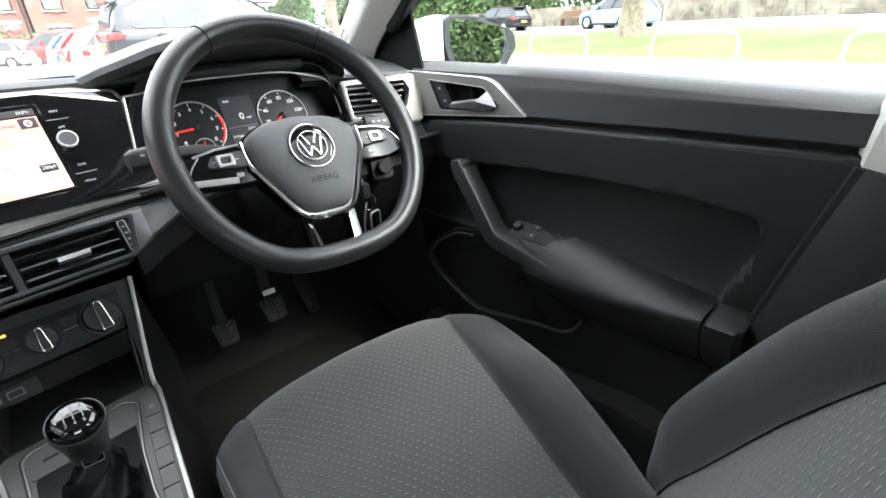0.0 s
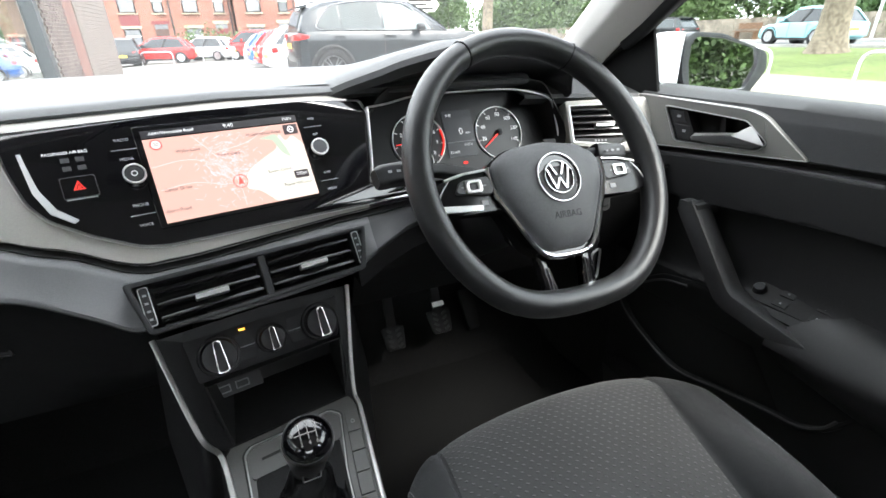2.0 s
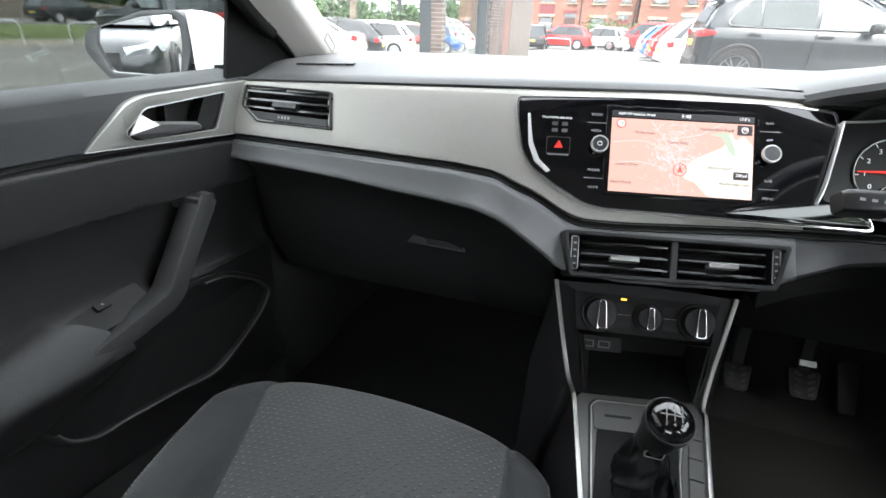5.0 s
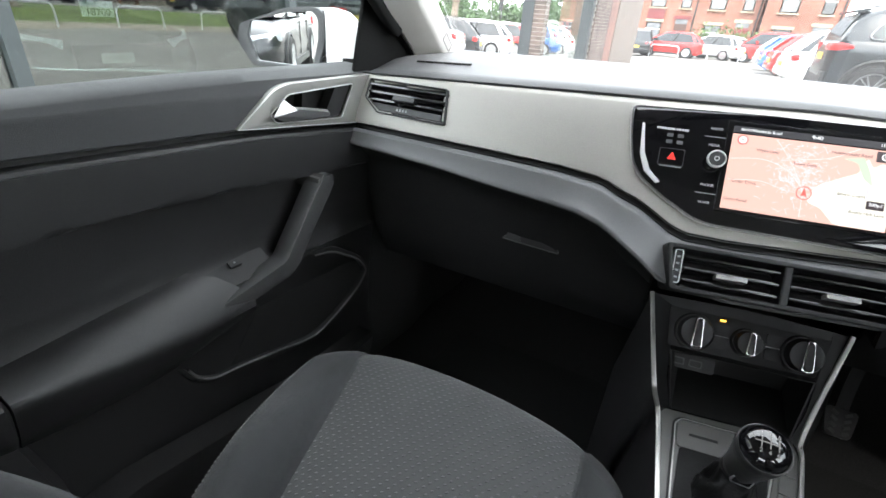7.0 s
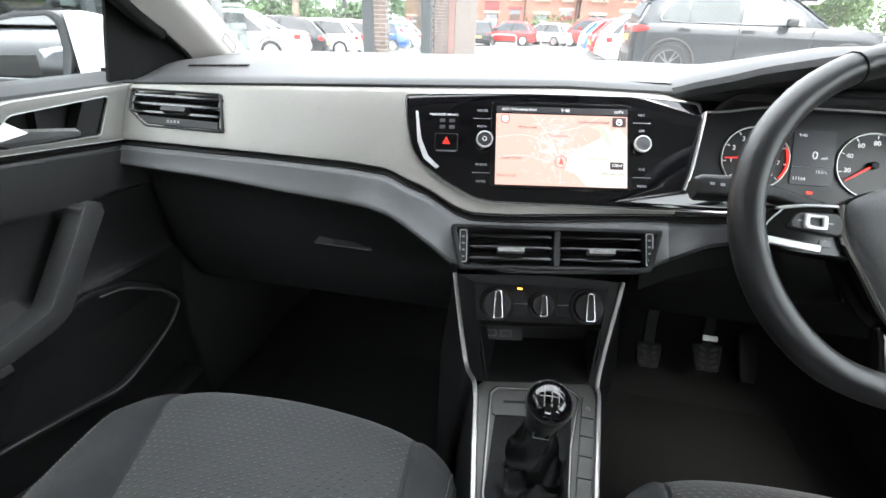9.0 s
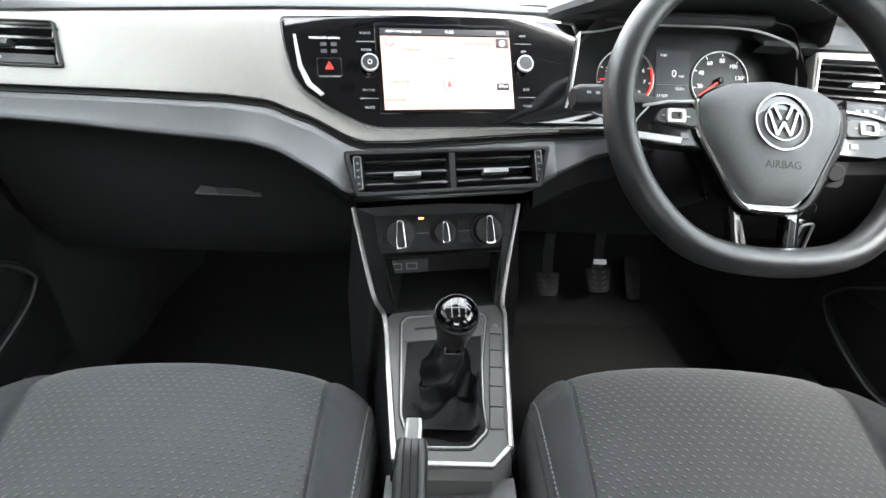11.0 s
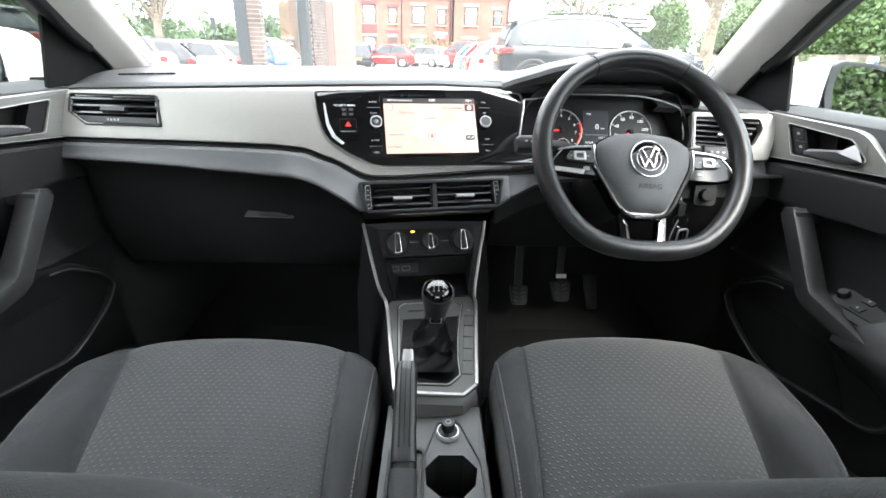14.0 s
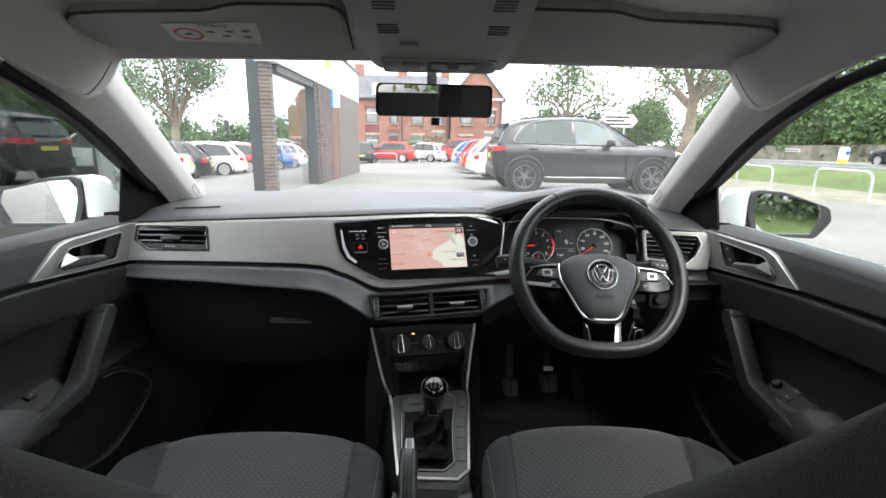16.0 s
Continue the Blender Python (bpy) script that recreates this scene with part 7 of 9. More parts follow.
for u in (-0.03, 0.02, 0.07):
    part("lamp_key", slab(rounded(rect(0.030, 0.022, u, -0.055), 0.003), 0.003, 0.0008, 1, UND, 0.0215), OHC, oc, "grey lamp key")
part("microphone", slab(rounded(rect(0.03, 0.010, -0.03, 0.036), 0.002), 0.002, 0, 1, UND, 0.0190), mat("grey_lens", (0.11, 0.11, 0.11), 0.2), oc, "small microphone grille")

MIRROR = mat("mirror_silver", (0.86, 0.87, 0.88), 0.01, metal=1.0)
rv = thing("rear_view_mirror", "black framed interior rear-view mirror", "mirror", (0.012, -0.13, 1.25))
mm = pose(0.012, -0.130, 1.2155, 96.7, 0, 5)
shape = rounded([(-0.112, -0.026), (0.112, -0.026), (0.111, 0.034), (-0.111, 0.034)], 0.012, 5)
part("housing", loft([[(u * s, v * s, z) for u, v in shape] for s, z in ((0.55, -0.03), (0.9, -0.022), (1.0, -0.008), (1.0, 0.003), (0.965, 0.004))], m=mm), SEAL, rv, "black mirror housing")
part("glass", slab([(u * 0.955, v * 0.92) for u, v in shape], 0.002, m=mm, top=0.0055), MIRROR, rv, "mirror glass")
part("dip_tab", put(soften(block(0.016, 0.008, 0.014), 0.002), pose(0.014, -0.125, 1.174)), SEAL, rv, "black dip tab")
part("stem", tube([mm @ Vector((0.0, 0.0, -0.03)), mm @ Vector((0.0, 0.02, -0.06)), mm @ Vector((0.0, 0.07, -0.085))], 0.010, 10), SEAL, rv, "black stem")

# ---- wing mirrors ----
PAINT = mat("white_car_paint", (0.80, 0.81, 0.82), 0.25, coat=0.8, stain=0.02)
for sx in (-1, 1):
    w = thing("wing_mirror", "white car wing mirror with a dark rim", "mirror", (sx * 0.8, 0.03, 0.95), group="wing mirrors")
    mw = Matrix.Translation((0.868, 0.034, 0.988) if sx > 0 else (-0.880, -0.002, 1.000)) @ pose(0, 0, 0, 90, 0, -14 if sx > 0 else 20) @ Matrix.Diagonal((sx, 1, 1, 1))
    prof = rounded([(-0.073, -0.057), (-0.091, -0.005), (-0.092, 0.042), (-0.078, 0.0535), (-0.020, 0.0500), (0.080, 0.0165), (0.0885, -0.015), (0.060, -0.0585)], 0.010, 4)
    face = rounded([(-0.064, -0.053), (-0.078, 0.000), (-0.079, 0.034), (-0.069, 0.0460), (-0.017, 0.0415), (0.057, 0.0236), (0.066, -0.0035), (0.051, -0.048)], 0.006, 4)
    part("rim", hoop(prof, face, 0.030, 0.003, mw, 0.006), mat("grey_mirror_rim", (0.035, 0.037, 0.040), 0.35, stain=0.05), w, "dark grey rim")
    part("glass", slab(face, 0.003, m=mw, top=0.001), MIRROR, w, "mirror glass")
    part("cover", loft([[(u * q * (1.0 if u > -0.02 else 1.12) + dx, v * q + dy, z) for u, v in prof] for q, z, dx, dy in ((1.0, -0.014, 0, 0), (1.02, -0.04, -0.012, 0.0), (0.98, -0.075, -0.024, -0.002), (0.86, -0.105, -0.034, -0.004), (0.6, -0.125, -0.044, -0.006), (0.2, -0.135, -0.048, -0.008))], m=mw), PAINT, w, "white painted cover")
    rows = [[mw @ Vector((u, v, z)) for v in np.linspace(-0.042, top, 9)] for u, z, top in ((-0.086, -0.008, 0.050), (-0.092, 0.002, 0.053), (-0.104, 0.001, 0.0545), (-0.118, -0.004, 0.048), (-0.134, -0.010, 0.036), (-0.150, -0.020, 0.016), (-0.157, -0.030, -0.004))]
    part("inner_cover", shell(rows, 0.004), PAINT, w, "white painted inner side")
    part("cover_base", put(soften(block(0.085, 0.05, 0.020), 0.004), mw @ pose(-0.115, -0.052, -0.03, -90, 0, 0)), SEAL, w, "black base under the cover")
    part("foot", sweep([mw @ Vector((-0.03, -0.035, -0.09)), Vector((sx * 0.765, 0.085, 0.935))], rounded(rect(0.06, 0.035), 0.01, 3)), SEAL, w, "black foot")

# ---- outside: ground, road and lawn ----
def fall(x, y):
    """The whole site drops gently ahead of the car, more so towards the side row."""
    side = max(0.0, -x - 4.0) * ease((y - 8.0) / 9.0)
    return -0.017 * min(52.0, max(0.0, y - 8.0)) - 0.05 * min(side, 8.0)


def ground_z(x, y):
    """The verge and the road beside the car park lie a little higher than it."""
    t = min(max((x - 10.6) / 7.0, 0), 1)
    return 0.38 * t * t * (3 - 2 * t) + fall(x, y)


def settle(bm):
    """Lowers a long piece along the falling ground."""
    for v in bm.verts:
        v.co.z += fall(v.co.x, v.co.y)
    return bm


def long_block(w, x, y0, y1, h, z, bevel=0.0, step=4.0):
    """A low bar along y that follows the ground."""
    n = max(2, round((y1 - y0) / step))
    ring = [(x + u, z + v) for u, v in rounded([(-w / 2, 0), (w / 2, 0), (w / 2, h), (-w / 2, h)], [0, 0, bevel, bevel], 2)]
    return settle(loft([[(u, y, v) for u, v in ring] for y in np.linspace(y0, y1, n)]))


ASPHALT = mat("pale_worn_asphalt", (0.168, 0.160, 0.145), 0.9, grain=0.22, scale=45, bump=0.4, bump_scale=60, stain=0.18, stain_scale=0.35)
ROAD = mat("grey_road_asphalt", (0.13, 0.132, 0.135), 0.85, grain=0.25, scale=30, bump=0.3, bump_scale=50, stain=0.15, stain_scale=0.3)
GRASS = mat("mown_grass", (0.082, 0.115, 0.020), 0.9, grain=0.45, scale=14, bump=0.9, bump_scale=40, stain=0.25, stain_scale=0.5)
PAVING = mat("pale_concrete_kerb", (0.32, 0.31, 0.29), 0.9, grain=0.15, scale=20, stain=0.15, stain_scale=1.0)
FOLIAGE = mat("green_leaves", (0.075, 0.125, 0.036), 0.6, grain=0.35, scale=3, stain=0.45, stain_scale=0.6)
DARK_FOLIAGE = mat("dark_green_leaves", (0.052, 0.098, 0.031), 0.6, grain=0.35, scale=3, stain=0.45, stain_scale=0.4)
BARK = mat("grey_brown_bark", (0.19, 0.155, 0.115), 0.9, grain=0.35, scale=12, bump=0.9, bump_scale=18, stain=0.2, stain_scale=2)


def sheet(x_list, y_list, lift, material, name, label, category):
    rows = [[(x, y, ground_z(x, y) + lift) for x in x_list] for y in y_list]
    ob = single(name, loft(rows, closed=False, caps=False), material, label, category, "structure")
    return ob


sheet([-800, -60, -20, -12, -8, -4, 0, 10, 10.6, 11.5, 12.5, 13.5, 14.5, 15.5, 16.5, 17.6, 20, 40, 100, 800], [-800, -40, -10, 0, 8, 11, 14, 17, 20, 30, 40, 60, 120, 800], 0.0, ASPHALT, "ground", "pale worn asphalt car park", "ground")
sheet([11.3, 11.9, 12.8, 13.8, 14.8, 15.8, 16.8, 17.9], list(np.linspace(-30, 34, 17)), 0.03, GRASS, "lawn", "bright mown grass verge with fallen leaves", "grass")
sheet([18.3, 22, 27.5], [-90, -20, 0, 8, 14, 20, 40, 60, 140], 0.006, ROAD, "road", "grey asphalt road beside the car park", "road")
single("pavement", settle(loft([[(8.5, y, -0.01), (8.5, y, 0.006), (9.6, y, 0.022), (10.6, y, 0.034), (11.0, y, 0.046), (11.3, y, 0.062), (11.3, y, 0.0)] for y in np.linspace(-30, 34, 17)], closed=False, caps=False)), mat("dusty_gravel_edge", (0.215, 0.19, 0.145), 0.95, grain=0.3, scale=18, stain=0.25, stain_scale=1.5), "dusty gravel edging with dead leaves", "pavement", "structure")
for x, y0, y1 in ((18.1, -60, 60), (27.6, -90, 140)):
    single("kerb", long_block(0.25, x, y0, y1, 0.14, ground_z(x, 0) - 0.02, 0.02), PAVING, "pale concrete kerb along the road", "kerb", "structure")
single("pavement", long_block(2.6, 29.05, -90, 140, 0.12, ground_z(29, 0)), PAVING, "pale paved footway across the road", "pavement", "structure")

STEEL = mat("galvanised_steel", (0.62, 0.63, 0.64), 0.42, metal=0.6, grain=0.1, scale=60, stain=0.1, stain_scale=4)
rail = thing("hoop_barrier", "galvanised steel hoop barrier at the edge of the car park", "barrier", (9.55, 0, 0), group="hoop barriers")
pts = rounded([(0, 0.0), (0, 0.66), (1.52, 0.66), (1.52, 0.0)], [0, 0.22, 0.22, 0], 5)
part("tube", tube([(9.55, u, v) for u, v in pts], 0.026, 10, up=(1, 0, 0)), STEEL, rail, "bent steel tube")
for y in (-9.7, -6.6, -3.5, -0.4, 2.55, 5.5, 8.75, 11.75):
    copy_thing(rail, Matrix.Translation((9.32, y, fall(9.55, y + 0.7))))
rail.location = (9.32, -12.8, 0)

# ---- trees ----
def leaves(centres, count, spread, size, seed, flat=1.0):
    """Many small leaves, each a bent pair of triangles, round given centres."""
    r = np.random.RandomState(seed)
    cs = np.array([tuple(c) for c in centres])
    pick = cs[r.randint(0, len(cs), count)] + r.normal(0, 1, (count, 3)) * np.array([spread, spread, spread * flat])
    u = r.normal(0, 1, (count, 3))
    u /= np.linalg.norm(u, axis=1)[:, None]
    w = np.cross(u, r.normal(0, 1, (count, 3)))
    w /= np.linalg.norm(w, axis=1)[:, None]
    s = size * r.uniform(0.6, 1.3, (count, 1))
    quad = np.stack([pick - u * s, pick + w * s * 0.55, pick + u * s, pick - w * s * 0.55], 1).reshape(-1, 3)
    me_faces = np.arange(count * 4).reshape(-1, 4)
    me = bpy.data.meshes.new("crown")
    me.from_pydata(quad.tolist(), [], me_faces.tolist())
    return me


def leaf_part(name, me, material, parent, label):
    ob = new(name, me)
    me.materials.append(material)
    ob.parent = parent
    ob.matrix_parent_inverse = WORLD[parent].inverted()
    WORLD[ob] = Matrix.Identity(4)
    return tagged(ob, label)


def tree(x, y, h, fork, r0, spread, seed, count=3500, size=0.14, label="broad-leaved street tree with a bare lower trunk", foliage=FOLIAGE, puff=0.5, low=0.35):
    rr = random.Random(seed)
    z0 = ground_z(x, y)
    t = thing("tree", label, "tree", (x, y, z0))
    wood = [tube(curve([(x, y, z0 - 0.1), (x + rr.uniform(-.08, .08), y, z0 + fork * 0.5), (x + rr.uniform(-.1, .1), y, z0 + fork), (x, y, z0 + fork * 1.15)], 5), r0, 12, up=(0, 1, 0), scale=[1.75, 1.35, 1.12, 1.0, 0.97, 0.95, 0.92, 0.9, 0.88, 0.86, 0.84, 0.82, 0.8, 0.78, 0.7, 0.6])]
    tips = []
    for k in range(11):
        a = 2 * math.pi * k / 11 + rr.uniform(-0.3, 0.3)
        lift = rr.uniform(low, 1.0)
        reach = spread * rr.uniform(0.45, 1.0) * (1.15 - 0.5 * lift)
        base = Vector((x, y, z0 + fork * rr.uniform(0.85, 1.12)))
        tip = Vector((x + reach * math.cos(a), y + reach * math.sin(a), z0 + fork + (h - fork) * lift * 0.92))
        mid = base.lerp(tip, 0.5) + Vector((rr.uniform(-.3, .3), rr.uniform(-.3, .3), 0.12 * (h - fork)))
        limb = curve([base, mid, tip], 6)
        wood.append(tube(limb, r0 * 0.45, 7, up=(0.3, 0.2, 1), scale=[1 - 0.8 * i / (len(limb) - 1) for i in range(len(limb))]))
        tips += [limb[-1], limb[-3], limb[-5]]
        for j in range(4):
            q = limb[rr.randint(5, len(limb) - 2)]
            e = q + Vector((rr.uniform(-1, 1), rr.uniform(-1, 1), rr.uniform(-0.1, 0.9))) * spread * 0.42
            wood.append(tube(curve([q, q.lerp(e, 0.5) + Vector((0, 0, 0.1)), e], 3), r0 * 0.14, 5, up=(0.3, 0.2, 1), scale=[1, 0.85, 0.7, 0.55, 0.4, 0.3, 0.2]))
            tips += [e, q.lerp(e, 0.6)]
    part("trunk", join(*wood), BARK, t, "grey-brown trunk and limbs")
    leaf_part("crown", leaves(tips, count, puff, size, seed), foliage, t, "loose green crown with gaps")
    return t


tree(11.5, 20.5, 8.2, 3.2, 0.25, 3.8, 11, 5600, 0.085, puff=0.42, low=0.05)
tree(8.8, 31.0, 8.0, 3.0, 0.19, 3.2, 5, 4200, 0.10, puff=0.42, low=0.05)
tree(15.9, 8.3, 9.0, 3.4, 0.36, 4.0, 8, 5000, 0.11, low=0.2)
tree(17.0, -3.0, 9.0, 3.4, 0.32, 4.0, 21, 5000, 0.11, low=0.2)
tree(-13.6, 24.5, 8.3, 2.4, 0.20, 3.4, 3, 17000, 0.075, foliage=DARK_FOLIAGE, puff=0.50, low=0.02)
tree(14.9, 33.0, 4.3, 0.6, 0.12, 1.4, 14, 8000, 0.10, "small bushy green tree", puff=0.42)
tree(27.0, 60.0, 6.5, 1.5, 0.2, 3.0, 33, 6000, 0.18, puff=0.8)


def bushes(name, label, x0, x1, y0, y1, z1, count, size, seed, foliage, category="hedge"):
    r = random.Random(seed)
    cs = []
    for _ in range(150):
        x, y = r.uniform(x0, x1), r.uniform(y0, y1)
        top = z1 * r.uniform(0.35, 1.0) ** 0.7
        cs.append((x, y, ground_z(x, y) + top * r.uniform(0.25, 1.0)))
    me = leaves(cs, count, max(0.5, min(z1, x1 - x0, 3.5) * 0.24), size, seed)
    ob = new(name, me)
    me.materials.append(foliage)
    return tagged(ob, label, category, "", "stuff")


bushes("shrubbery", "dense green shrubs and trees behind the roadside wall", 31, 40, 26, 62, 8.0, 52000, 0.19, 1, FOLIAGE)
bushes("woodland", "dark green woodland across the road", 40, 52, 20, 75, 12.5, 34000, 0.32, 2, DARK_FOLIAGE)
bushes("shrubbery", "dark roadside hedge under trees", 31.5, 38, -26, 22, 4.0, 40000, 0.17, 3, DARK_FOLIAGE)
bushes("woodland", "far line of green trees", -75, -20, 75, 95, 5.2, 22000, 0.40, 6, DARK_FOLIAGE)
bushes("woodland", "far line of green trees", 20, 110, 90, 120, 9.0, 16000, 0.5, 9, DARK_FOLIAGE)
bushes("hedge", "tall green hedge behind the parked car", 1.4, 10.0, -9.5, -8.0, 2.3, 60000, 0.06, 12, FOLIAGE)
sheet([1.5, 3, 5, 7, 9], [-8.6, -6.5, -5.0, -3.0, -1.6], 0.03, GRASS, "lawn", "mown grass strip before the hedge behind the car", "grass")
tree(12.0, -24.0, 7.5, 2.0, 0.25, 3.2, 44, 8000, 0.14, puff=0.6)

STONE = mat("weathered_gritstone", (0.19, 0.165, 0.13), 0.9, grain=0.3, scale=6, bump=0.8, bump_scale=8, stain=0.25, stain_scale=0.8, vary=0.25)
wall = thing("stone_wall", "low weathered gritstone roadside wall", "wall", (30.6, 40, 0.4))
zr = 0.49
part("core", long_block(0.36, 30.75, -26, 70, 1.25, zr), STONE, wall, "gritstone core")
stones = []
r = random.Random(7)
for row in range(5):
    y = -24 + r.uniform(0, 0.5)
    while y < 69:
        L = r.uniform(0.35, 0.9)
        stones.append(block(0.10, L - 0.025, 0.235, 30.55, y + L / 2, zr + 0.01 + row * 0.25))
        y += L
part("stonework", settle(join(*stones)), mat("gritstone_blocks", (0.22, 0.19, 0.15), 0.9, grain=0.3, scale=2, bump=0.8, bump_scale=8, stain=0.35, stain_scale=1.2), wall, "coursed gritstone blocks")
tagged(wall.children[1], kind="stuff")
sgn = thing("street_nameplate", "white street nameplate on the roadside wall", "sign", (30.45, 39, 1.2))
part("plate", block(0.03, 1.7, 0.26, 30.46, 39.0, 1.22, 0.005), mat("white_plate", (0.7, 0.68, 0.62), 0.5, stain=0.05), sgn, "white plate")
part("writing_bar", block(0.01, 1.4, 0.09, 30.44, 39.0, 1.30), mat("black_sign_ink", (0.02, 0.02, 0.02), 0.6), sgn, "dark writing bar")
bol = thing("traffic_bollard", "white and yellow illuminated traffic island bollard", "bollard", (24.5, 27, 0.38))
part("body", loft([[(24.5 + u * s, 27 + v * s, 0.38 + z) for u, v in rounded(rect(0.34, 0.5), 0.1)] for s, z in ((1, 0), (1, 0.35))]), mat("yellow_plastic", (0.75, 0.52, 0.04), 0.5, stain=0.05), bol, "yellow foot")
part("head", loft([[(24.5 + u * s, 27 + v * s, 0.38 + z) for u, v in rounded(rect(0.34, 0.5), 0.1)] for s, z in ((1, 0.35), (1, 0.95), (0.8, 1.08))]), mat("white_plastic", (0.8, 0.8, 0.8), 0.5, stain=0.04), bol, "white head")
part("arrow_disc", slab(circle(0.13, 20), 0.01, 0, 2, pose(24.5, 26.74, 1.12, 90, 0, 0)), mat("sign_blue", (0.03, 0.10, 0.45), 0.4), bol, "blue disc")
single("traffic_island", settle(soften(slab(rounded(rect(1.4, 5.0, 24.5, 27), 0.6), 0.12, top=0.5), 0.02)), PAVING, "pale kerbed traffic island in the road", "kerb", "structure")
post = thing("direction_sign", "white direction sign with a pointed end on a grey post", "road sign", (9.8, 27, 0))
part("pole", tube([(10.6, 27, 0), (10.6, 27, 4.4)], 0.045, 10, up=(0, 1, 0)), STEEL, post, "grey post")
part("board", slab([(-0.95, -0.36), (0.75, -0.36), (1.05, 0.0), (0.75, 0.36), (-0.95, 0.36)], 0.04, 0.005, 1, pose(10.3, 26.9, 2.75, 90, 0, 0)), mat("white_plate", (0.7, 0.68, 0.62), 0.5), post, "white pointed board")
for k, w in enumerate((1.4, 1.1, 1.5)):
    part("writing_bar", slab(rect(w, 0.10, -0.1 - (1.5 - w) / 2, 0.2 - 0.2 * k), 0.01, 0, 1, pose(10.3, 26.9, 2.75, 90, 0, 0), 0.008), mat("black_sign_ink", (0.02, 0.02, 0.02), 0.6), post, "dark writing bar")
sgn.location.z += fall(30, 39)
bol.location.z += fall(24.5, 27)
post.location += Vector((0.5, 0, fall(10, 27)))
for x, y, h in ((33, 14, 6.5), (33, -8, 6.5)):
    lp = thing("lamp_post", "pale grey street lamp post", "lamp post", (29.3, y, 0.5))
    part("pole", tube([(29.3, y, 0.45), (29.3, y, 7.0)], 0.07, 10, up=(0, 1, 0)), STEEL, lp, "pale grey pole")
    part("arm", tube(curve([(29.3, y, 7.0), (28.6, y, 7.4), (27.8, y, 7.45)], 4), 0.045, 8, up=(0, 1, 0)), STEEL, lp)
    part("lantern", block(0.6, 0.22, 0.14, 27.5, y, 7.38, 0.03), STEEL, lp)
    lp.location.z += fall(29, y)
bench = thing("bench", "brown wooden bench on the footway", "bench", (30.0, 20, 0.5))
part("seat", block(0.45, 1.5, 0.06, 29.9, 21, 0.95, 0.01), mat("brown_wood", (0.16, 0.09, 0.05), 0.7, grain=0.3, scale=8), bench)
part("backrest", block(0.06, 1.5, 0.35, 30.15, 21, 1.1, 0.01), mat("brown_wood", (0.16, 0.09, 0.05), 0.7), bench)
for y in (20.4, 21.6):
    part("leg", block(0.4, 0.07, 0.45, 29.9, y, 0.5, 0.01), mat("brown_wood", (0.16, 0.09, 0.05), 0.7), bench)

bench.location.z += fall(30, 21)

# ---- parked cars ----
TYRE = mat("black_tyre_rubber", (0.018, 0.018, 0.018), 0.8, grain=0.2, scale=40)
ALLOY = mat("silver_alloy_wheel", (0.55, 0.56, 0.57), 0.3, metal=0.8, stain=0.08, stain_scale=8)
TINT = mat("dark_car_glass", (0.012, 0.015, 0.017), 0.06, coat=0.3, stain=0.05)
LAMP_RED = mat("red_tail_lamp", (0.55, 0.02, 0.02), 0.2, coat=0.5, stain=0.05)
LAMP_CLEAR = mat("clear_head_lamp", (0.65, 0.67, 0.7), 0.12, metal=0.4, stain=0.05)
CAR_TRIM = mat("black_car_trim", (0.02, 0.02, 0.02), 0.5, stain=0.05)


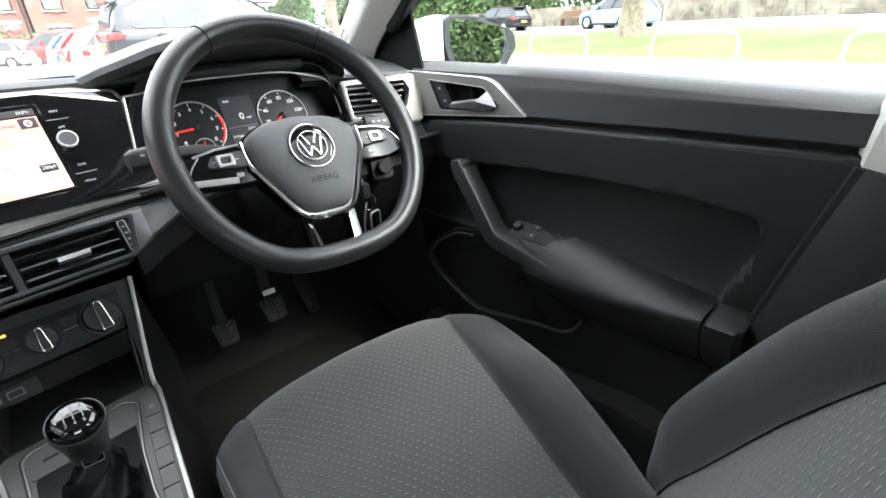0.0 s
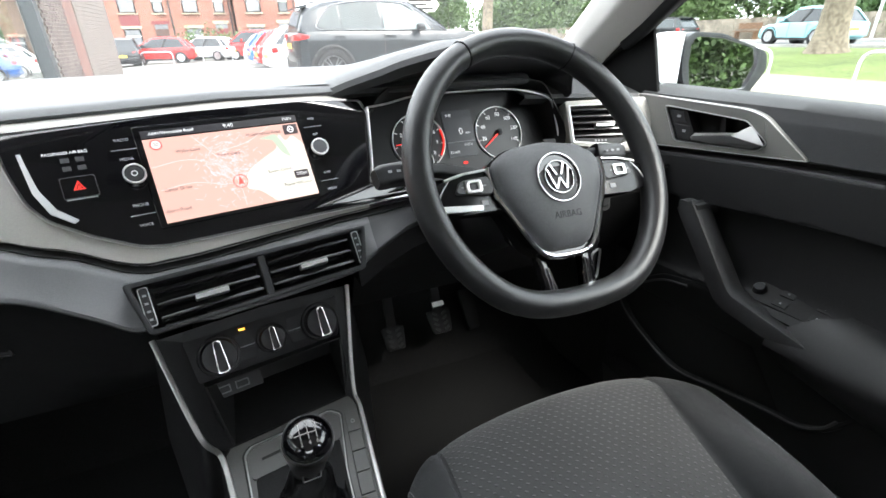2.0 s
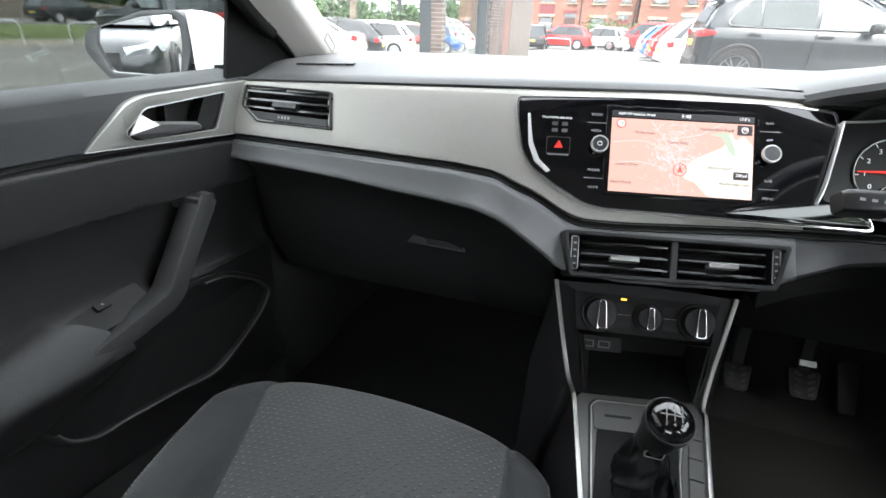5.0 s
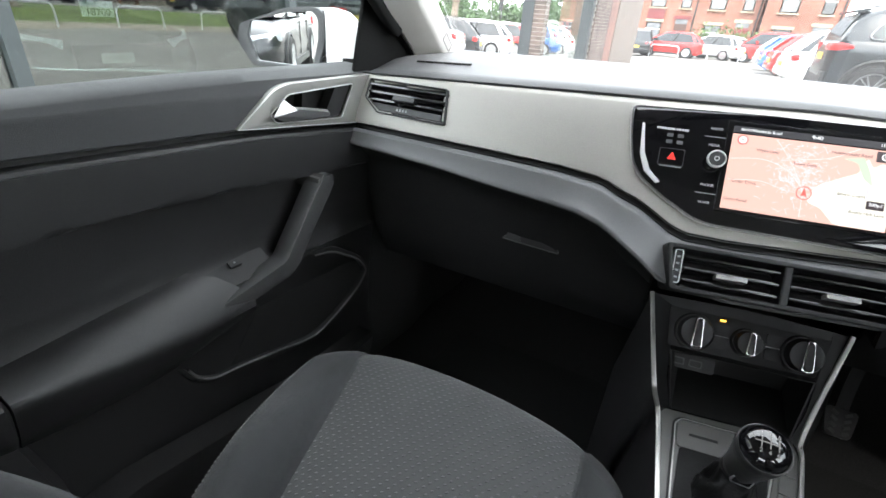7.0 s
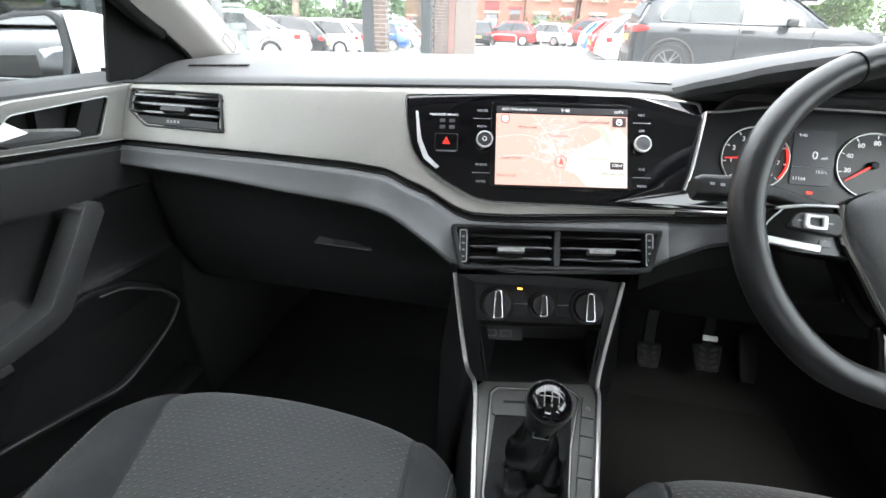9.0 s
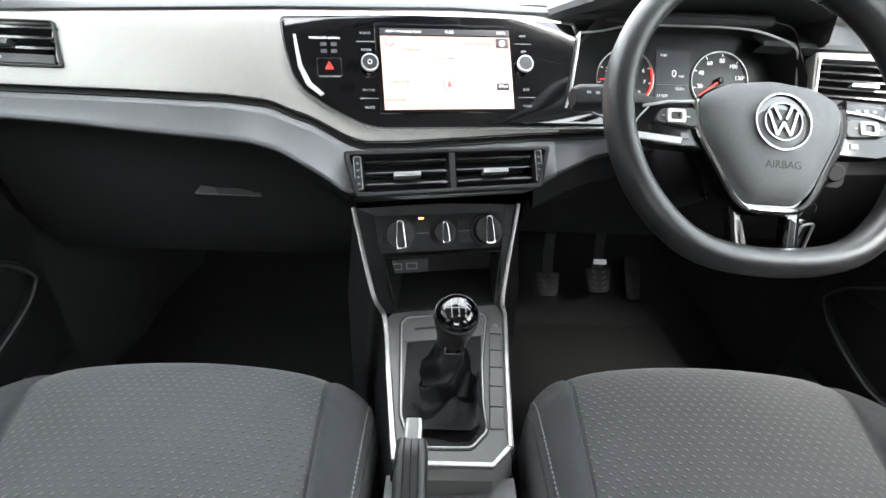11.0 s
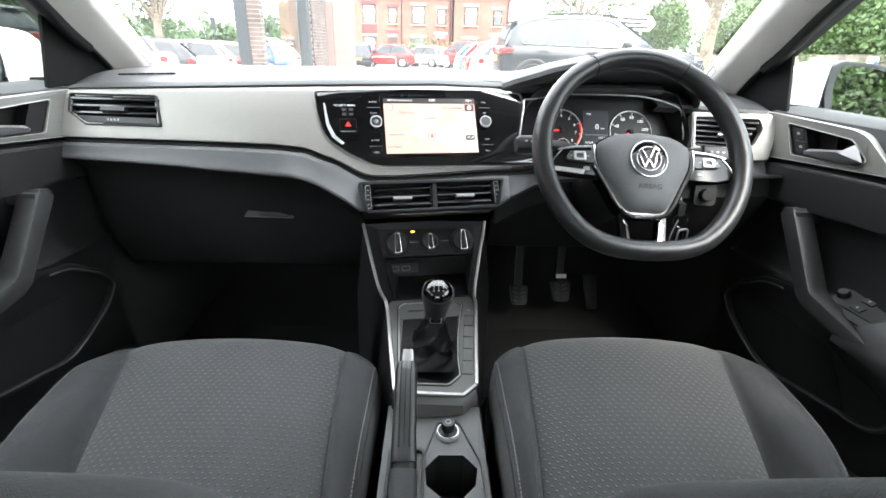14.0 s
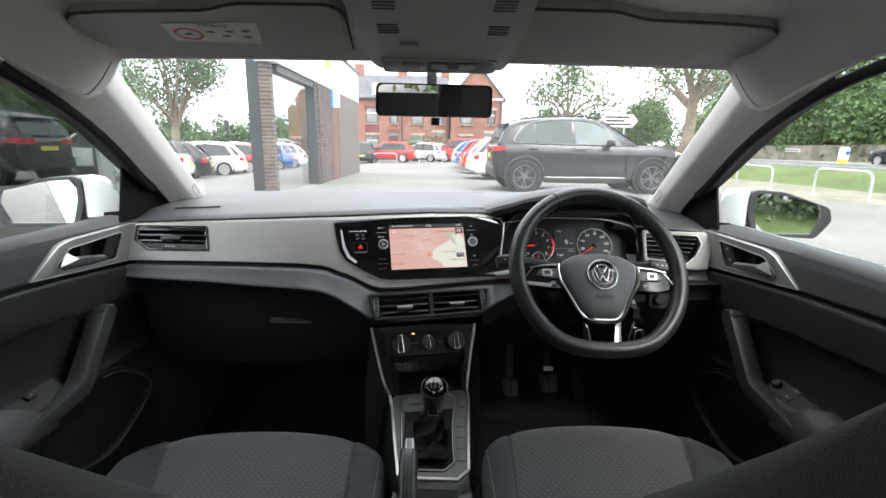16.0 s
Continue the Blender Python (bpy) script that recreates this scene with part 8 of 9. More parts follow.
def parked_car(x, y, yaw, paint, label, L=4.2, Wd=1.8, Ht=1.46, kind="hatch", wheel_r=0.32, group="parked cars", rim=None):
    """A parked car, nose along its own +x: loft of a body, glasshouse with panes, pillars, roof, wheels, lamps."""
    M = Matrix.Translation((x, y, ground_z(x, y))) @ pose(0, 0, 0, 0, 0, yaw)
    c = thing("car", label, "car", (x, y, ground_z(x, y)), group=group)
    belt = Ht * (0.635 if kind == "suv" else 0.62)
    low = 0.28 if kind == "suv" else 0.2
    hood = belt * (0.98 if kind in ("suv", "van") else 0.93)
    hw = Wd / 2
    st = []
    for s, zt, zb, w in ((-0.5, belt * 0.78, 0.36, 0.86), (-0.487, belt * 0.93, 0.30, 0.92), (-0.45, belt * 1.0, low, 0.97), (-0.36, belt * 1.02, low, 1.0), (-0.2, belt * 1.01, low, 1.0), (0.0, belt * 0.99, low, 1.0), (0.18, belt * 0.97, low, 1.0), (0.27, hood * 0.99, low, 0.99), (0.38, hood * 0.94, low, 0.97), (0.45, hood * 0.86, low, 0.93), (0.485, hood * 0.74, 0.24, 0.85), (0.5, hood * 0.60, 0.30, 0.74)):
        X = s * L
        ww = hw * w
        ring = []
        for sgn in (1, -1):
            side = [(ww * 0.86, zb), (ww * 0.97, zb + 0.08), (ww, zb + (zt - zb) * 0.35), (ww * 0.985, zb + (zt - zb) * 0.62), (ww * 0.995, zb + (zt - zb) * 0.72), (ww * 0.955, zt - 0.035), (ww * 0.87, zt)]
            ring += [(X, sgn * a, b) for a, b in (side if sgn > 0 else side[::-1])]
        st.append(ring)
    part("body", put(loft(st), M), paint, c, angle=28)
    # glasshouse
    if kind == "suv":
        base, top = (-0.478, 0.285), (-0.400, 0.085)
    elif kind == "saloon":
        base, top = (-0.34, 0.27), (-0.17, 0.09)
    elif kind == "van":
        base, top = (-0.49, 0.36), (-0.48, 0.17)
    else:
        base, top = (-0.470, 0.29), (-0.36, 0.09)
    def ring_at(t, grow=0.0, arch=0.0):
        a, b = base[0] + (top[0] - base[0]) * t, base[1] + (top[1] - base[1]) * t
        z = belt - 0.03 + (Ht - 0.05 - belt + 0.03) * t
        w0, w1 = hw * (0.93 - 0.19 * t) + grow, hw * (0.80 - 0.16 * t) + grow
        xs = [a * L - grow, (a * 0.9 + b * 0.1) * L, (a * 0.5 + b * 0.5) * L, (a * 0.12 + b * 0.88) * L, b * L + grow]
        ws = [w1 * 0.93, w0, w0 * 1.01, w0 * 0.98, w1 * 0.9]
        bow = t if kind != "van" else 0.3 * t
        zs = [z - arch * 0.8 - 0.075 * bow, z - 0.03 * bow, z + arch * 0.3 + 0.015 * bow, z - 0.012 * bow, z - arch - 0.085 * bow]
        return [(p, q, r) for p, q, r in zip(xs, ws, zs)] + [(p, -q, r) for p, q, r in zip(xs[::-1], ws[::-1], zs[::-1])]
    # the suv's glass has some of the sky's reflection in its base colour
    part("glasshouse", put(loft([ring_at(0.0), ring_at(0.5), ring_at(0.93), ring_at(1.0)]), M), TINT if kind != "suv" else mat("car_glass_sky_tone", (0.030, 0.040, 0.040), 0.05, coat=0.2, stain=0.3, stain_scale=1.2), c, "dark tinted glass" if kind != "suv" else "glass with the pale sky's reflection in its colour", angle=25)
    g = ring_at(0.93, 0.012)
    rr = [[(p, q, r) for p, q, r in g], [(p * 0.99, q * 0.97, r + 0.05) for p, q, r in ring_at(1.0, 0.0, 0.02)], [(p * 0.8 - 0.04 * L, q * 0.6, r + 0.075) for p, q, r in ring_at(1.0)]]
    part("roof", put(loft(rr), M), paint, c, "painted roof", angle=30)
    # pillars: along the corners of the glass
    cols = (0, 1, 3, 4) if kind != "saloon" else (0, 1, 3, 4)
    lo, hi = ring_at(0.0, 0.010), ring_at(0.95, 0.010)
    for sgn in (1, -1):
        for k, wide in ((0, 0.09), (1, 0.12 if kind != "suv" else 0.09), (4, 0.07)):
            i = k if sgn > 0 else 9 - k
            a, b = Vector(lo[i]), Vector(hi[i])
            part("pillar", put(sweep([a, b], rounded(rect(wide, 0.035), 0.01, 2), up=(0, sgn, 0.3)), M), paint, c, "painted pillar")
        mid = (Vector(lo[2 if sgn > 0 else 7]) + Vector((0.02 * L, 0, 0)), Vector(hi[2 if sgn > 0 else 7]))
        part("door_pillar", put(sweep(mid, rect(0.09, 0.03), up=(0, sgn, 0.3)), M), CAR_TRIM, c, "black door pillar")
        waist = [Vector(p) for p in (lo[:5] if sgn > 0 else lo[5:][::-1])]
        part("waist_strip", put(tube([p + Vector((0, 0, 0.012)) for p in waist[1:4]], 0.008, 6), M), CAR_TRIM, c, "window strip")
        for fx in (0.03, -0.20):
            part("door_handle", put(soften(block(0.2, 0.03, 0.03), 0.008), M @ pose(fx * L, sgn * hw * 0.985, belt * 0.86)), paint, c)
        for X in (0.06, -0.165):
            part("door_gap", put(block(0.012, 0.012, belt * 0.62), M @ pose(X * L, sgn * hw * 0.994, low + 0.12)), CAR_TRIM, c)
        part("sill", put(soften(block(L * 0.52, 0.06, 0.10), 0.02), M @ pose(-0.01 * L, sgn * (hw * 0.96), low - 0.02)), CAR_TRIM, c, "black sill")
        lamp = [(-0.492 * L, sgn * hw * 0.62, belt * 0.80), (-0.475 * L, sgn * hw * 0.90, belt * 0.83), (-0.44 * L, sgn * hw * 0.965, belt * 0.86)]
        part("tail_lamp", put(sweep(curve(lamp, 4), rounded(rect(0.05, 0.15), 0.02, 2)), M), LAMP_RED, c, "red tail lamp")
        lamp = [(0.487 * L, sgn * hw * 0.55, hood * 0.70), (0.465 * L, sgn * hw * 0.80, hood * 0.75), (0.425 * L, sgn * hw * 0.93, hood * 0.80)]
        part("head_lamp", put(sweep(curve(lamp, 4), rounded(rect(0.05, 0.13), 0.02, 2)), M), LAMP_CLEAR, c, "clear head lamp")
        mir = M @ pose(0.175 * L, sgn * (hw * 1.06), belt * 1.03)
        part("wing_mirror", put(soften(block(0.14, 0.22, 0.14), 0.04, 3), mir), paint if kind != "suv" else CAR_TRIM, c, "wing mirror")
    if kind == "suv":
        for sgn in (1, -1):
            glass_line = [Vector(ring_at(t, 0.014)[i if sgn > 0 else 9 - i]) for t, i in ((0.06, 1), (0.5, 1), (0.86, 1))]
            glass_line[0].x += 0.10
            glass_line[1].x += 0.06
            front = [Vector(ring_at(t, 0.014)[3 if sgn > 0 else 6]) for t in (0.88, 0.4, 0.06)]
            loop_pts = glass_line + [glass_line[2].lerp(front[0], 0.5) + Vector((0, 0, 0.02))] + front
            part("window_line", put(tube(curve(loop_pts, 4), 0.009, 6, up=(0, 1, 0)), M), mat("dull_chrome_line", (0.30, 0.30, 0.31), 0.3, metal=0.8), c, "thin bright line round the side windows")
            rail_pts = [Vector(ring_at(1.0, 0.0)[i if sgn > 0 else 9 - i]) + Vector((0, 0, 0.062)) for i in (1, 2, 3)]
            part("roof_rail", put(tube(curve(rail_pts, 4), 0.018, 6, up=(0, 1, 0)), M), CAR_TRIM, c, "black roof rail")
        part("spoiler", put(soften(block(0.28, Wd * 0.62, 0.05), 0.02), M @ pose(-0.400 * L, 0, Ht - 0.10)), paint, c, "rear roof spoiler")
        part("rear_skirt", put(soften(block(0.06, Wd * 0.80, 0.20), 0.02), M @ pose(-0.50 * L, 0, 0.34)), CAR_TRIM, c, "dark rear skirt")
    for X in (-0.29, 0.305):
        for sgn in (1, -1):
            wm = M @ pose(X * L, sgn * hw * 0.90, wheel_r, 90 if sgn < 0 else -90, 0, 0)
            arch = part("wheel_arch", lathe([(wheel_r * 1.24, -0.10), (wheel_r * 1.24, 0.082), (wheel_r * 1.14, 0.095), (wheel_r * 1.12, 0.0)], 28, wm @ pose(0, -0.02 if True else 0, 0)), CAR_TRIM, c, "dark wheel arch")
            wl_ = part("wheel", lathe([(wheel_r * 0.70, -0.10), (wheel_r * 0.94, -0.11), (wheel_r, -0.07), (wheel_r, 0.085), (wheel_r * 0.95, 0.115), (wheel_r * 0.72, 0.118), (wheel_r * 0.69, 0.09)], 28, wm), TYRE, c, "black tyre")
            hub = [lathe([(wheel_r * 0.70, 0.095), (wheel_r * 0.69, 0.114), (wheel_r * 0.64, 0.112), (wheel_r * 0.62, 0.085)], 28, wm), lathe([(wheel_r * 0.20, 0.06), (wheel_r * 0.17, 0.105), (0.0, 0.108)], 16, wm)]
            for k in range(5):
                for off in (-0.13, 0.13):
                    a = 2 * math.pi * k / 5 + off
                    hub.append(put(slab([(wheel_r * 0.12, -0.02), (wheel_r * 0.66, -0.016), (wheel_r * 0.66, 0.016), (wheel_r * 0.12, 0.02)], 0.03, m=pose(0, 0, 0.105, 0, 0, math.degrees(a))), wm))
            part("rim", join(*hub), rim or ALLOY, wl_, "five-spoke alloy rim")
            part("brake_disc", lathe([(wheel_r * 0.6, 0.03), (wheel_r * 0.6, 0.05), (0, 0.05)], 20, wm), CAR_TRIM, wl_)
    part("rear_plate", put(soften(block(0.02, 0.52, 0.11), 0.004), M @ pose(-0.503 * L, 0, belt * 0.58)), mat("yellow_plate", (0.7, 0.55, 0.08), 0.5), c, "yellow number plate")
    part("rear_bumper", put(sweep(curve([(-0.47 * L, -hw * 0.94, 0.42), (-0.503 * L, -hw * 0.7, 0.42), (-0.508 * L, 0, 0.42), (-0.503 * L, hw * 0.7, 0.42), (-0.47 * L, hw * 0.94, 0.42)], 4), rounded(rect(0.07, 0.20), 0.03, 2)), M), paint, c, "rear bumper")
    part("grille", put(soften(block(0.03, hw * 1.0, 0.2), 0.02), M @ pose(0.498 * L, 0, hood * 0.48)), CAR_TRIM, c, "black grille")
    return c


def paint(name, col, rough=0.25):
    return mat(name, col, rough, coat=0.7 if max(col) > 0.1 else 0.25, stain=0.03, stain_scale=2)


GREY_P, WHITE_P = paint("dark_slate_car_paint", (0.018, 0.022, 0.025), 0.26), paint("white_parked_car_paint", (0.78, 0.79, 0.80))
RED_P, BLUE_P = paint("red_car_paint", (0.50, 0.02, 0.018)), paint("blue_car_paint", (0.04, 0.14, 0.42))
SILVER_P, BLACK_P = paint("silver_car_paint", (0.50, 0.51, 0.52)), paint("black_car_paint", (0.012, 0.013, 0.015))
TEAL_P = paint("pale_turquoise_car_paint", (0.30, 0.62, 0.66))
DARK_RIM = mat("dark_alloy_wheel", (0.17, 0.17, 0.175), 0.3, metal=0.7, stain=0.05)



def big_suv(x, y, yaw, paint, label, rim):
    """A large suv, nose along its own +x: shouldered body, arched roof, framed side glass, arches, lamps and wheels."""
    M = Matrix.Translation((x, y, ground_z(x, y) + 0.03)) @ pose(0, 0, 0, 0, 0, yaw)
    c = thing("car", label, "car", (x, y, ground_z(x, y)), group="parked cars")
    # opaque panes: sky reflected or seen through is painted as a paler colour
    glass = mat("car_glass_sky_tone", (0.030, 0.040, 0.040), 0.05, coat=0.2, stain=0.3, stain_scale=1.2)
    clear = mat("front_door_glass_sky_tone", (0.10, 0.13, 0.13), 0.05, coat=0.4, stain=0.25, stain_scale=2.0)
    bright = mat("dull_chrome_line", (0.30, 0.30, 0.31), 0.3, metal=0.8)
    rings = []
    for X, zb, zt, w in ((-2.16, 0.52, 0.93, 0.55), (-2.14, 0.42, 1.02, 0.68), (-2.07, 0.34, 1.09, 0.84), (-1.92, 0.30, 1.12, 0.945), (-1.45, 0.28, 1.125, 0.97), (-0.7, 0.27, 1.115, 0.965), (0.2, 0.27, 1.105, 0.965), (0.95, 0.28, 1.10, 0.965), (1.35, 0.29, 1.09, 0.965), (1.80, 0.31, 1.07, 0.955), (2.18, 0.34, 1.02, 0.92), (2.38, 0.38, 0.94, 0.86), (2.48, 0.44, 0.82, 0.77), (2.52, 0.52, 0.68, 0.66)):
        half = [(w * 0.88, zb), (w * 0.965, zb + 0.05), (w * 0.985, zb + (zt - zb) * 0.22), (w * 0.962, zb + (zt - zb) * 0.42), (w * 0.972, zb + (zt - zb) * 0.62), (w * 1.0, zb + (zt - zb) * 0.76), (w * 0.985, zb + (zt - zb) * 0.85), (w * 0.93, zt - 0.018), (w * 0.86, zt), (w * 0.45, zt + (0.03 if X > 1.0 else 0.0))]
        rings.append([(X, a, b) for a, b in half] + [(X, -a, b) for a, b in half[::-1]])
    part("body", put(loft(rings), M), paint, c, angle=24)
    side = lambda z: 0.885 - 0.235 * max(0.0, z - 1.10) / 0.62  # noqa: E731
    cab = []
    for X, zr_, lo in ((-2.06, 1.16, 1.10), (-2.00, 1.32, 1.10), (-1.90, 1.50, 1.10), (-1.76, 1.585, 1.10), (-1.54, 1.66, 1.10), (-1.2, 1.71, 1.09), (-0.5, 1.752, 1.08), (0.0, 1.75, 1.07), (0.36, 1.705, 1.06), (0.72, 1.50, 1.06), (1.02, 1.30, 1.06), (1.30, 1.10, 1.05)):
        narrow = 0.93 if X < -2.0 else 1.0
        half = [(0.87 * narrow, lo), (side(min(zr_ - 0.10, 1.2)) * narrow, min(zr_ - 0.09, 1.2)), (side(max(zr_ - 0.12, lo)) * narrow, max(zr_ - 0.11, lo + 0.01)), (side(zr_) * narrow * 0.985, max(zr_ - 0.045, lo + 0.015)), (side(zr_) * narrow * 0.86, max(zr_ - 0.012, lo + 0.02)), (0.30 * narrow, zr_ + 0.012)]
        cab.append([(X, a, b) for a, b in half] + [(X, -a, b) for a, b in half[::-1]])
    part("roof", put(loft(cab), M), paint, c, "painted roof and pillars", angle=30)
    for sgn in (1, -1):
        def on_side(px, pz, out=0.012):
            return Vector((px, sgn * (side(pz) + out), pz))
        for name, mt, lab, pts in (("quarter_glass", glass, "dark quarter glass", [(-1.66, 1.22), (-1.54, 1.40), (-1.38, 1.545), (-1.22, 1.60), (-1.19, 1.15), (-1.60, 1.16)]), ("rear_door_glass", glass, "dark rear door glass", [(-1.15, 1.145), (-1.18, 1.605), (-0.75, 1.655), (-0.33, 1.665), (-0.31, 1.135)]), ("front_door_glass", clear, "front door glass with the sky behind put into its colour", [(-0.25, 1.135), (-0.26, 1.66), (0.20, 1.62), (0.46, 1.49), (0.83, 1.17), (0.81, 1.13)])):
            part(name, put(loft([[on_side(a, b, q) for a, b in pts] for q in (0.0, 0.016)]), M), mt, c, lab, smooth=False)
        line = curve([on_side(a, b, 0.020) for a, b in ((-1.66, 1.15), (-1.70, 1.22), (-1.57, 1.42), (-1.40, 1.57), (-1.18, 1.635), (-0.72, 1.685), (-0.20, 1.69), (0.22, 1.645), (0.48, 1.51))], 5)
        part("window_line", put(tube(line, 0.010, 6, up=(0, 1, 0)), M), bright, c, "thin bright line over the side windows")
        part("waist_line", put(tube([on_side(a, b, 0.022) for a, b in ((-1.66, 1.15), (-1.2, 1.13), (0.0, 1.122), (0.83, 1.118))], 0.010, 6, up=(0, 1, 0)), M), bright, c, "thin bright waist line")
        rail_line = curve([Vector((a, sgn * 0.60, b)) for a, b in ((-1.55, 1.70), (-1.0, 1.755), (-0.4, 1.785), (0.1, 1.775), (0.36, 1.735))], 4)
        part("roof_rail", put(tube(rail_line, 0.018, 6, up=(0, 1, 0)), M), CAR_TRIM, c, "black roof rail")
        for hx in (-0.13, -1.26):
            part("door_handle", put(soften(block(0.22, 0.035, 0.035), 0.012), M @ pose(hx, sgn * 0.968, 0.985)), paint, c, "door handle")
        for gx, top in ((-0.28, 1.08), (-1.30, 1.08), (0.98, 1.07)):
            part("door_gap", put(block(0.010, 0.012, top - 0.40), M @ pose(gx, sgn * 0.958, 0.40)), CAR_TRIM, c)
        part("sill", put(sweep([(-0.98, sgn * 0.945, 0.30), (0.0, sgn * 0.955, 0.29), (0.98, sgn * 0.945, 0.30)], rounded(rect(0.06, 0.13), 0.03, 3)), M), CAR_TRIM, c, "dark sill")
        part("sill_strip", put(tube([(-0.95, sgn * 0.975, 0.37), (0.0, sgn * 0.985, 0.365), (0.95, sgn * 0.975, 0.37)], 0.010, 6), M), bright, c, "bright sill strip")
        lamp = curve([(-2.15, sgn * 0.40, 1.00), (-2.13, sgn * 0.68, 1.005), (-2.06, sgn * 0.85, 1.01), (-1.88, sgn * 0.950, 1.015)], 4)
        part("tail_lamp", put(sweep(lamp, rounded(rect(0.05, 0.13), 0.02, 2), scale=[1.0] * (len(lamp) - 5) + [0.95, 0.85, 0.7, 0.5, 0.3]), M), LAMP_RED, c, "red tail lamp")
        lamp = curve([(2.46, sgn * 0.45, 0.83), (2.38, sgn * 0.74, 0.87), (2.15, sgn * 0.895, 0.92)], 4)
        part("head_lamp", put(sweep(lamp, rounded(rect(0.05, 0.14), 0.02, 2)), M), LAMP_CLEAR, c, "clear head lamp")
        mirror = part("wing_mirror", put(loft([[(a * q, b * q, k) for a, b in rounded(rect(0.15, 0.21), 0.06)] for q, k in ((0.7, -0.07), (0.98, -0.03), (1.0, 0.03), (0.82, 0.08))]), M @ pose(0.52, sgn * 1.06, 1.17, 0, 90, 0)), CAR_TRIM, c, "dark wing mirror")
        part("mirror_foot", put(sweep([(0.56, sgn * 0.88, 1.10), (0.52, sgn * 1.0, 1.13)], rect(0.07, 0.035)), M), CAR_TRIM, mirror)
        for wx in (-1.44, 1.61):
            wm = M @ pose(wx, sgn * 0.865, 0.375, 90 if sgn < 0 else -90, 0, 0)
            arc = [(0.455 * math.cos(radians(a)), 0.455 * math.sin(radians(a))) for a in range(-12, 193, 12)]
            part("wheel_arch", put(tube([(wx + a, sgn * 0.955, 0.375 + b) for a, b in arc], 0.028, 8, up=(0, 1, 0)), M), CAR_TRIM, c, "dark arch lip")
            part("arch_hollow", lathe([(0.452, -0.12), (0.452, 0.098), (0.0, 0.100)], 28, wm), DARK, c, "black wheel well")
            wheel_ = part("wheel", lathe([(0.26, -0.05), (0.36, -0.06), (0.378, -0.03), (0.378, 0.105), (0.36, 0.135), (0.285, 0.138), (0.27, 0.115)], 32, wm), TYRE, c, "black tyre")
            hub = [lathe([(0.278, 0.112), (0.272, 0.136), (0.255, 0.134), (0.248, 0.105)], 32, wm), lathe([(0.07, 0.104), (0.06, 0.126), (0.0, 0.128)], 16, wm)]
            for k in range(10):
                a = 36 * k + (8 if k % 2 else -8)
                hub.append(put(slab([(0.04, -0.013), (0.26, -0.010), (0.26, 0.010), (0.04, 0.013)], 0.02, m=pose(0, 0, 0.127, 0, 0, a)), wm))
            part("rim", join(*hub), rim, wheel_, "dark multi-spoke alloy rim")
            part("brake_disc", lathe([(0.20, 0.100), (0.20, 0.106), (0, 0.106)], 20, wm), mat("dull_brake_steel", (0.16, 0.16, 0.165), 0.4, metal=0.8), wheel_)
    part("windscreen_glass", put(shell([[(a, k * w_, b) for k in np.linspace(-1, 1, 7)] for a, b, w_ in ((0.43, 1.685, 0.56), (0.73, 1.52, 0.66), (1.02, 1.325, 0.72), (1.28, 1.135, 0.76))], 0.01), M), glass, c, "raked windscreen")
    part("tailgate_glass", put(shell([[(a, k * w_, b) for k in np.linspace(-1, 1, 7)] for a, b, w_ in ((-1.92, 1.52, 0.56), (-2.015, 1.34, 0.62), (-2.075, 1.17, 0.66))], 0.01), M), glass, c, "dark tailgate glass")
    part("spoiler", put(soften(block(0.24, 1.18, 0.04), 0.015), M @ pose(-1.90, 0, 1.555, 0, -12, 0)), paint, c, "roof spoiler")
    part("rear_skirt", put(soften(block(0.08, 1.5, 0.24), 0.03), M @ pose(-2.12, 0, 0.36)), CAR_TRIM, c, "dark rear skirt")
    part("rear_plate", put(soften(block(0.02, 0.52, 0.11), 0.004), M @ pose(-2.155, 0, 0.78)), mat("yellow_plate", (0.7, 0.55, 0.08), 0.5), c, "yellow number plate")
    part("grille", put(soften(block(0.05, 0.8, 0.24), 0.03), M @ pose(2.50, 0, 0.60)), CAR_TRIM, c, "black grille")
    return c


big_suv(3.56, 11.0, 1.0, GREY_P, "dark slate-grey suv parked side-on with dark alloy wheels", DARK_RIM)
parked_car(3.3, 15.6, 3, WHITE_P, "white hatchback parked behind the dark suv", 4.2)
parked_car(3.2, 19.3, 3, RED_P, "red hatchback in the row of parked cars", 4.1)
parked_car(3.1, 22.6, 3, BLUE_P, "blue hatchback in the row of parked cars", 4.1)
parked_car(3.1, 25.9, 3, WHITE_P, "white hatchback at the end of the row", 4.1)
parked_car(-3.4, 34.2, 178, RED_P, "bright red small hatchback parked side-on before the houses", 3.95, 1.72, 1.45)
parked_car(-0.9, 37.0, 150, SILVER_P, "silver hatchback parked before the houses", 4.2)
parked_car(2.2, 36.6, 172, RED_P, "red mail van parked before the houses", 4.2, 1.8, 1.8, "van")
parked_car(-5.0, 32.2, 95, BLACK_P, "black car half hidden behind the brick wall", 4.2)
parked_car(-9.9, 13.4, 200, SILVER_P, "pale silver saloon parked beyond the glazed canopy", 4.6, 1.82, 1.43, "saloon")
parked_car(-10.5, 16.6, 200, BLACK_P, "black hatchback parked in the side row", 4.2)
parked_car(-10.5, 19.9, 200, WHITE_P, "white hatchback with silver alloy wheels in the side row", 4.25)
parked_car(-10.4, 22.5, 200, RED_P, "red hatchback in the side row", 4.1)
parked_car(-9.8, 25.0, 200, BLUE_P, "blue hatchback seen between the brick pillars", 4.1)
parked_car(-9.8, 27.6, 200, WHITE_P, "white hatchback seen between the brick pillars", 4.2)
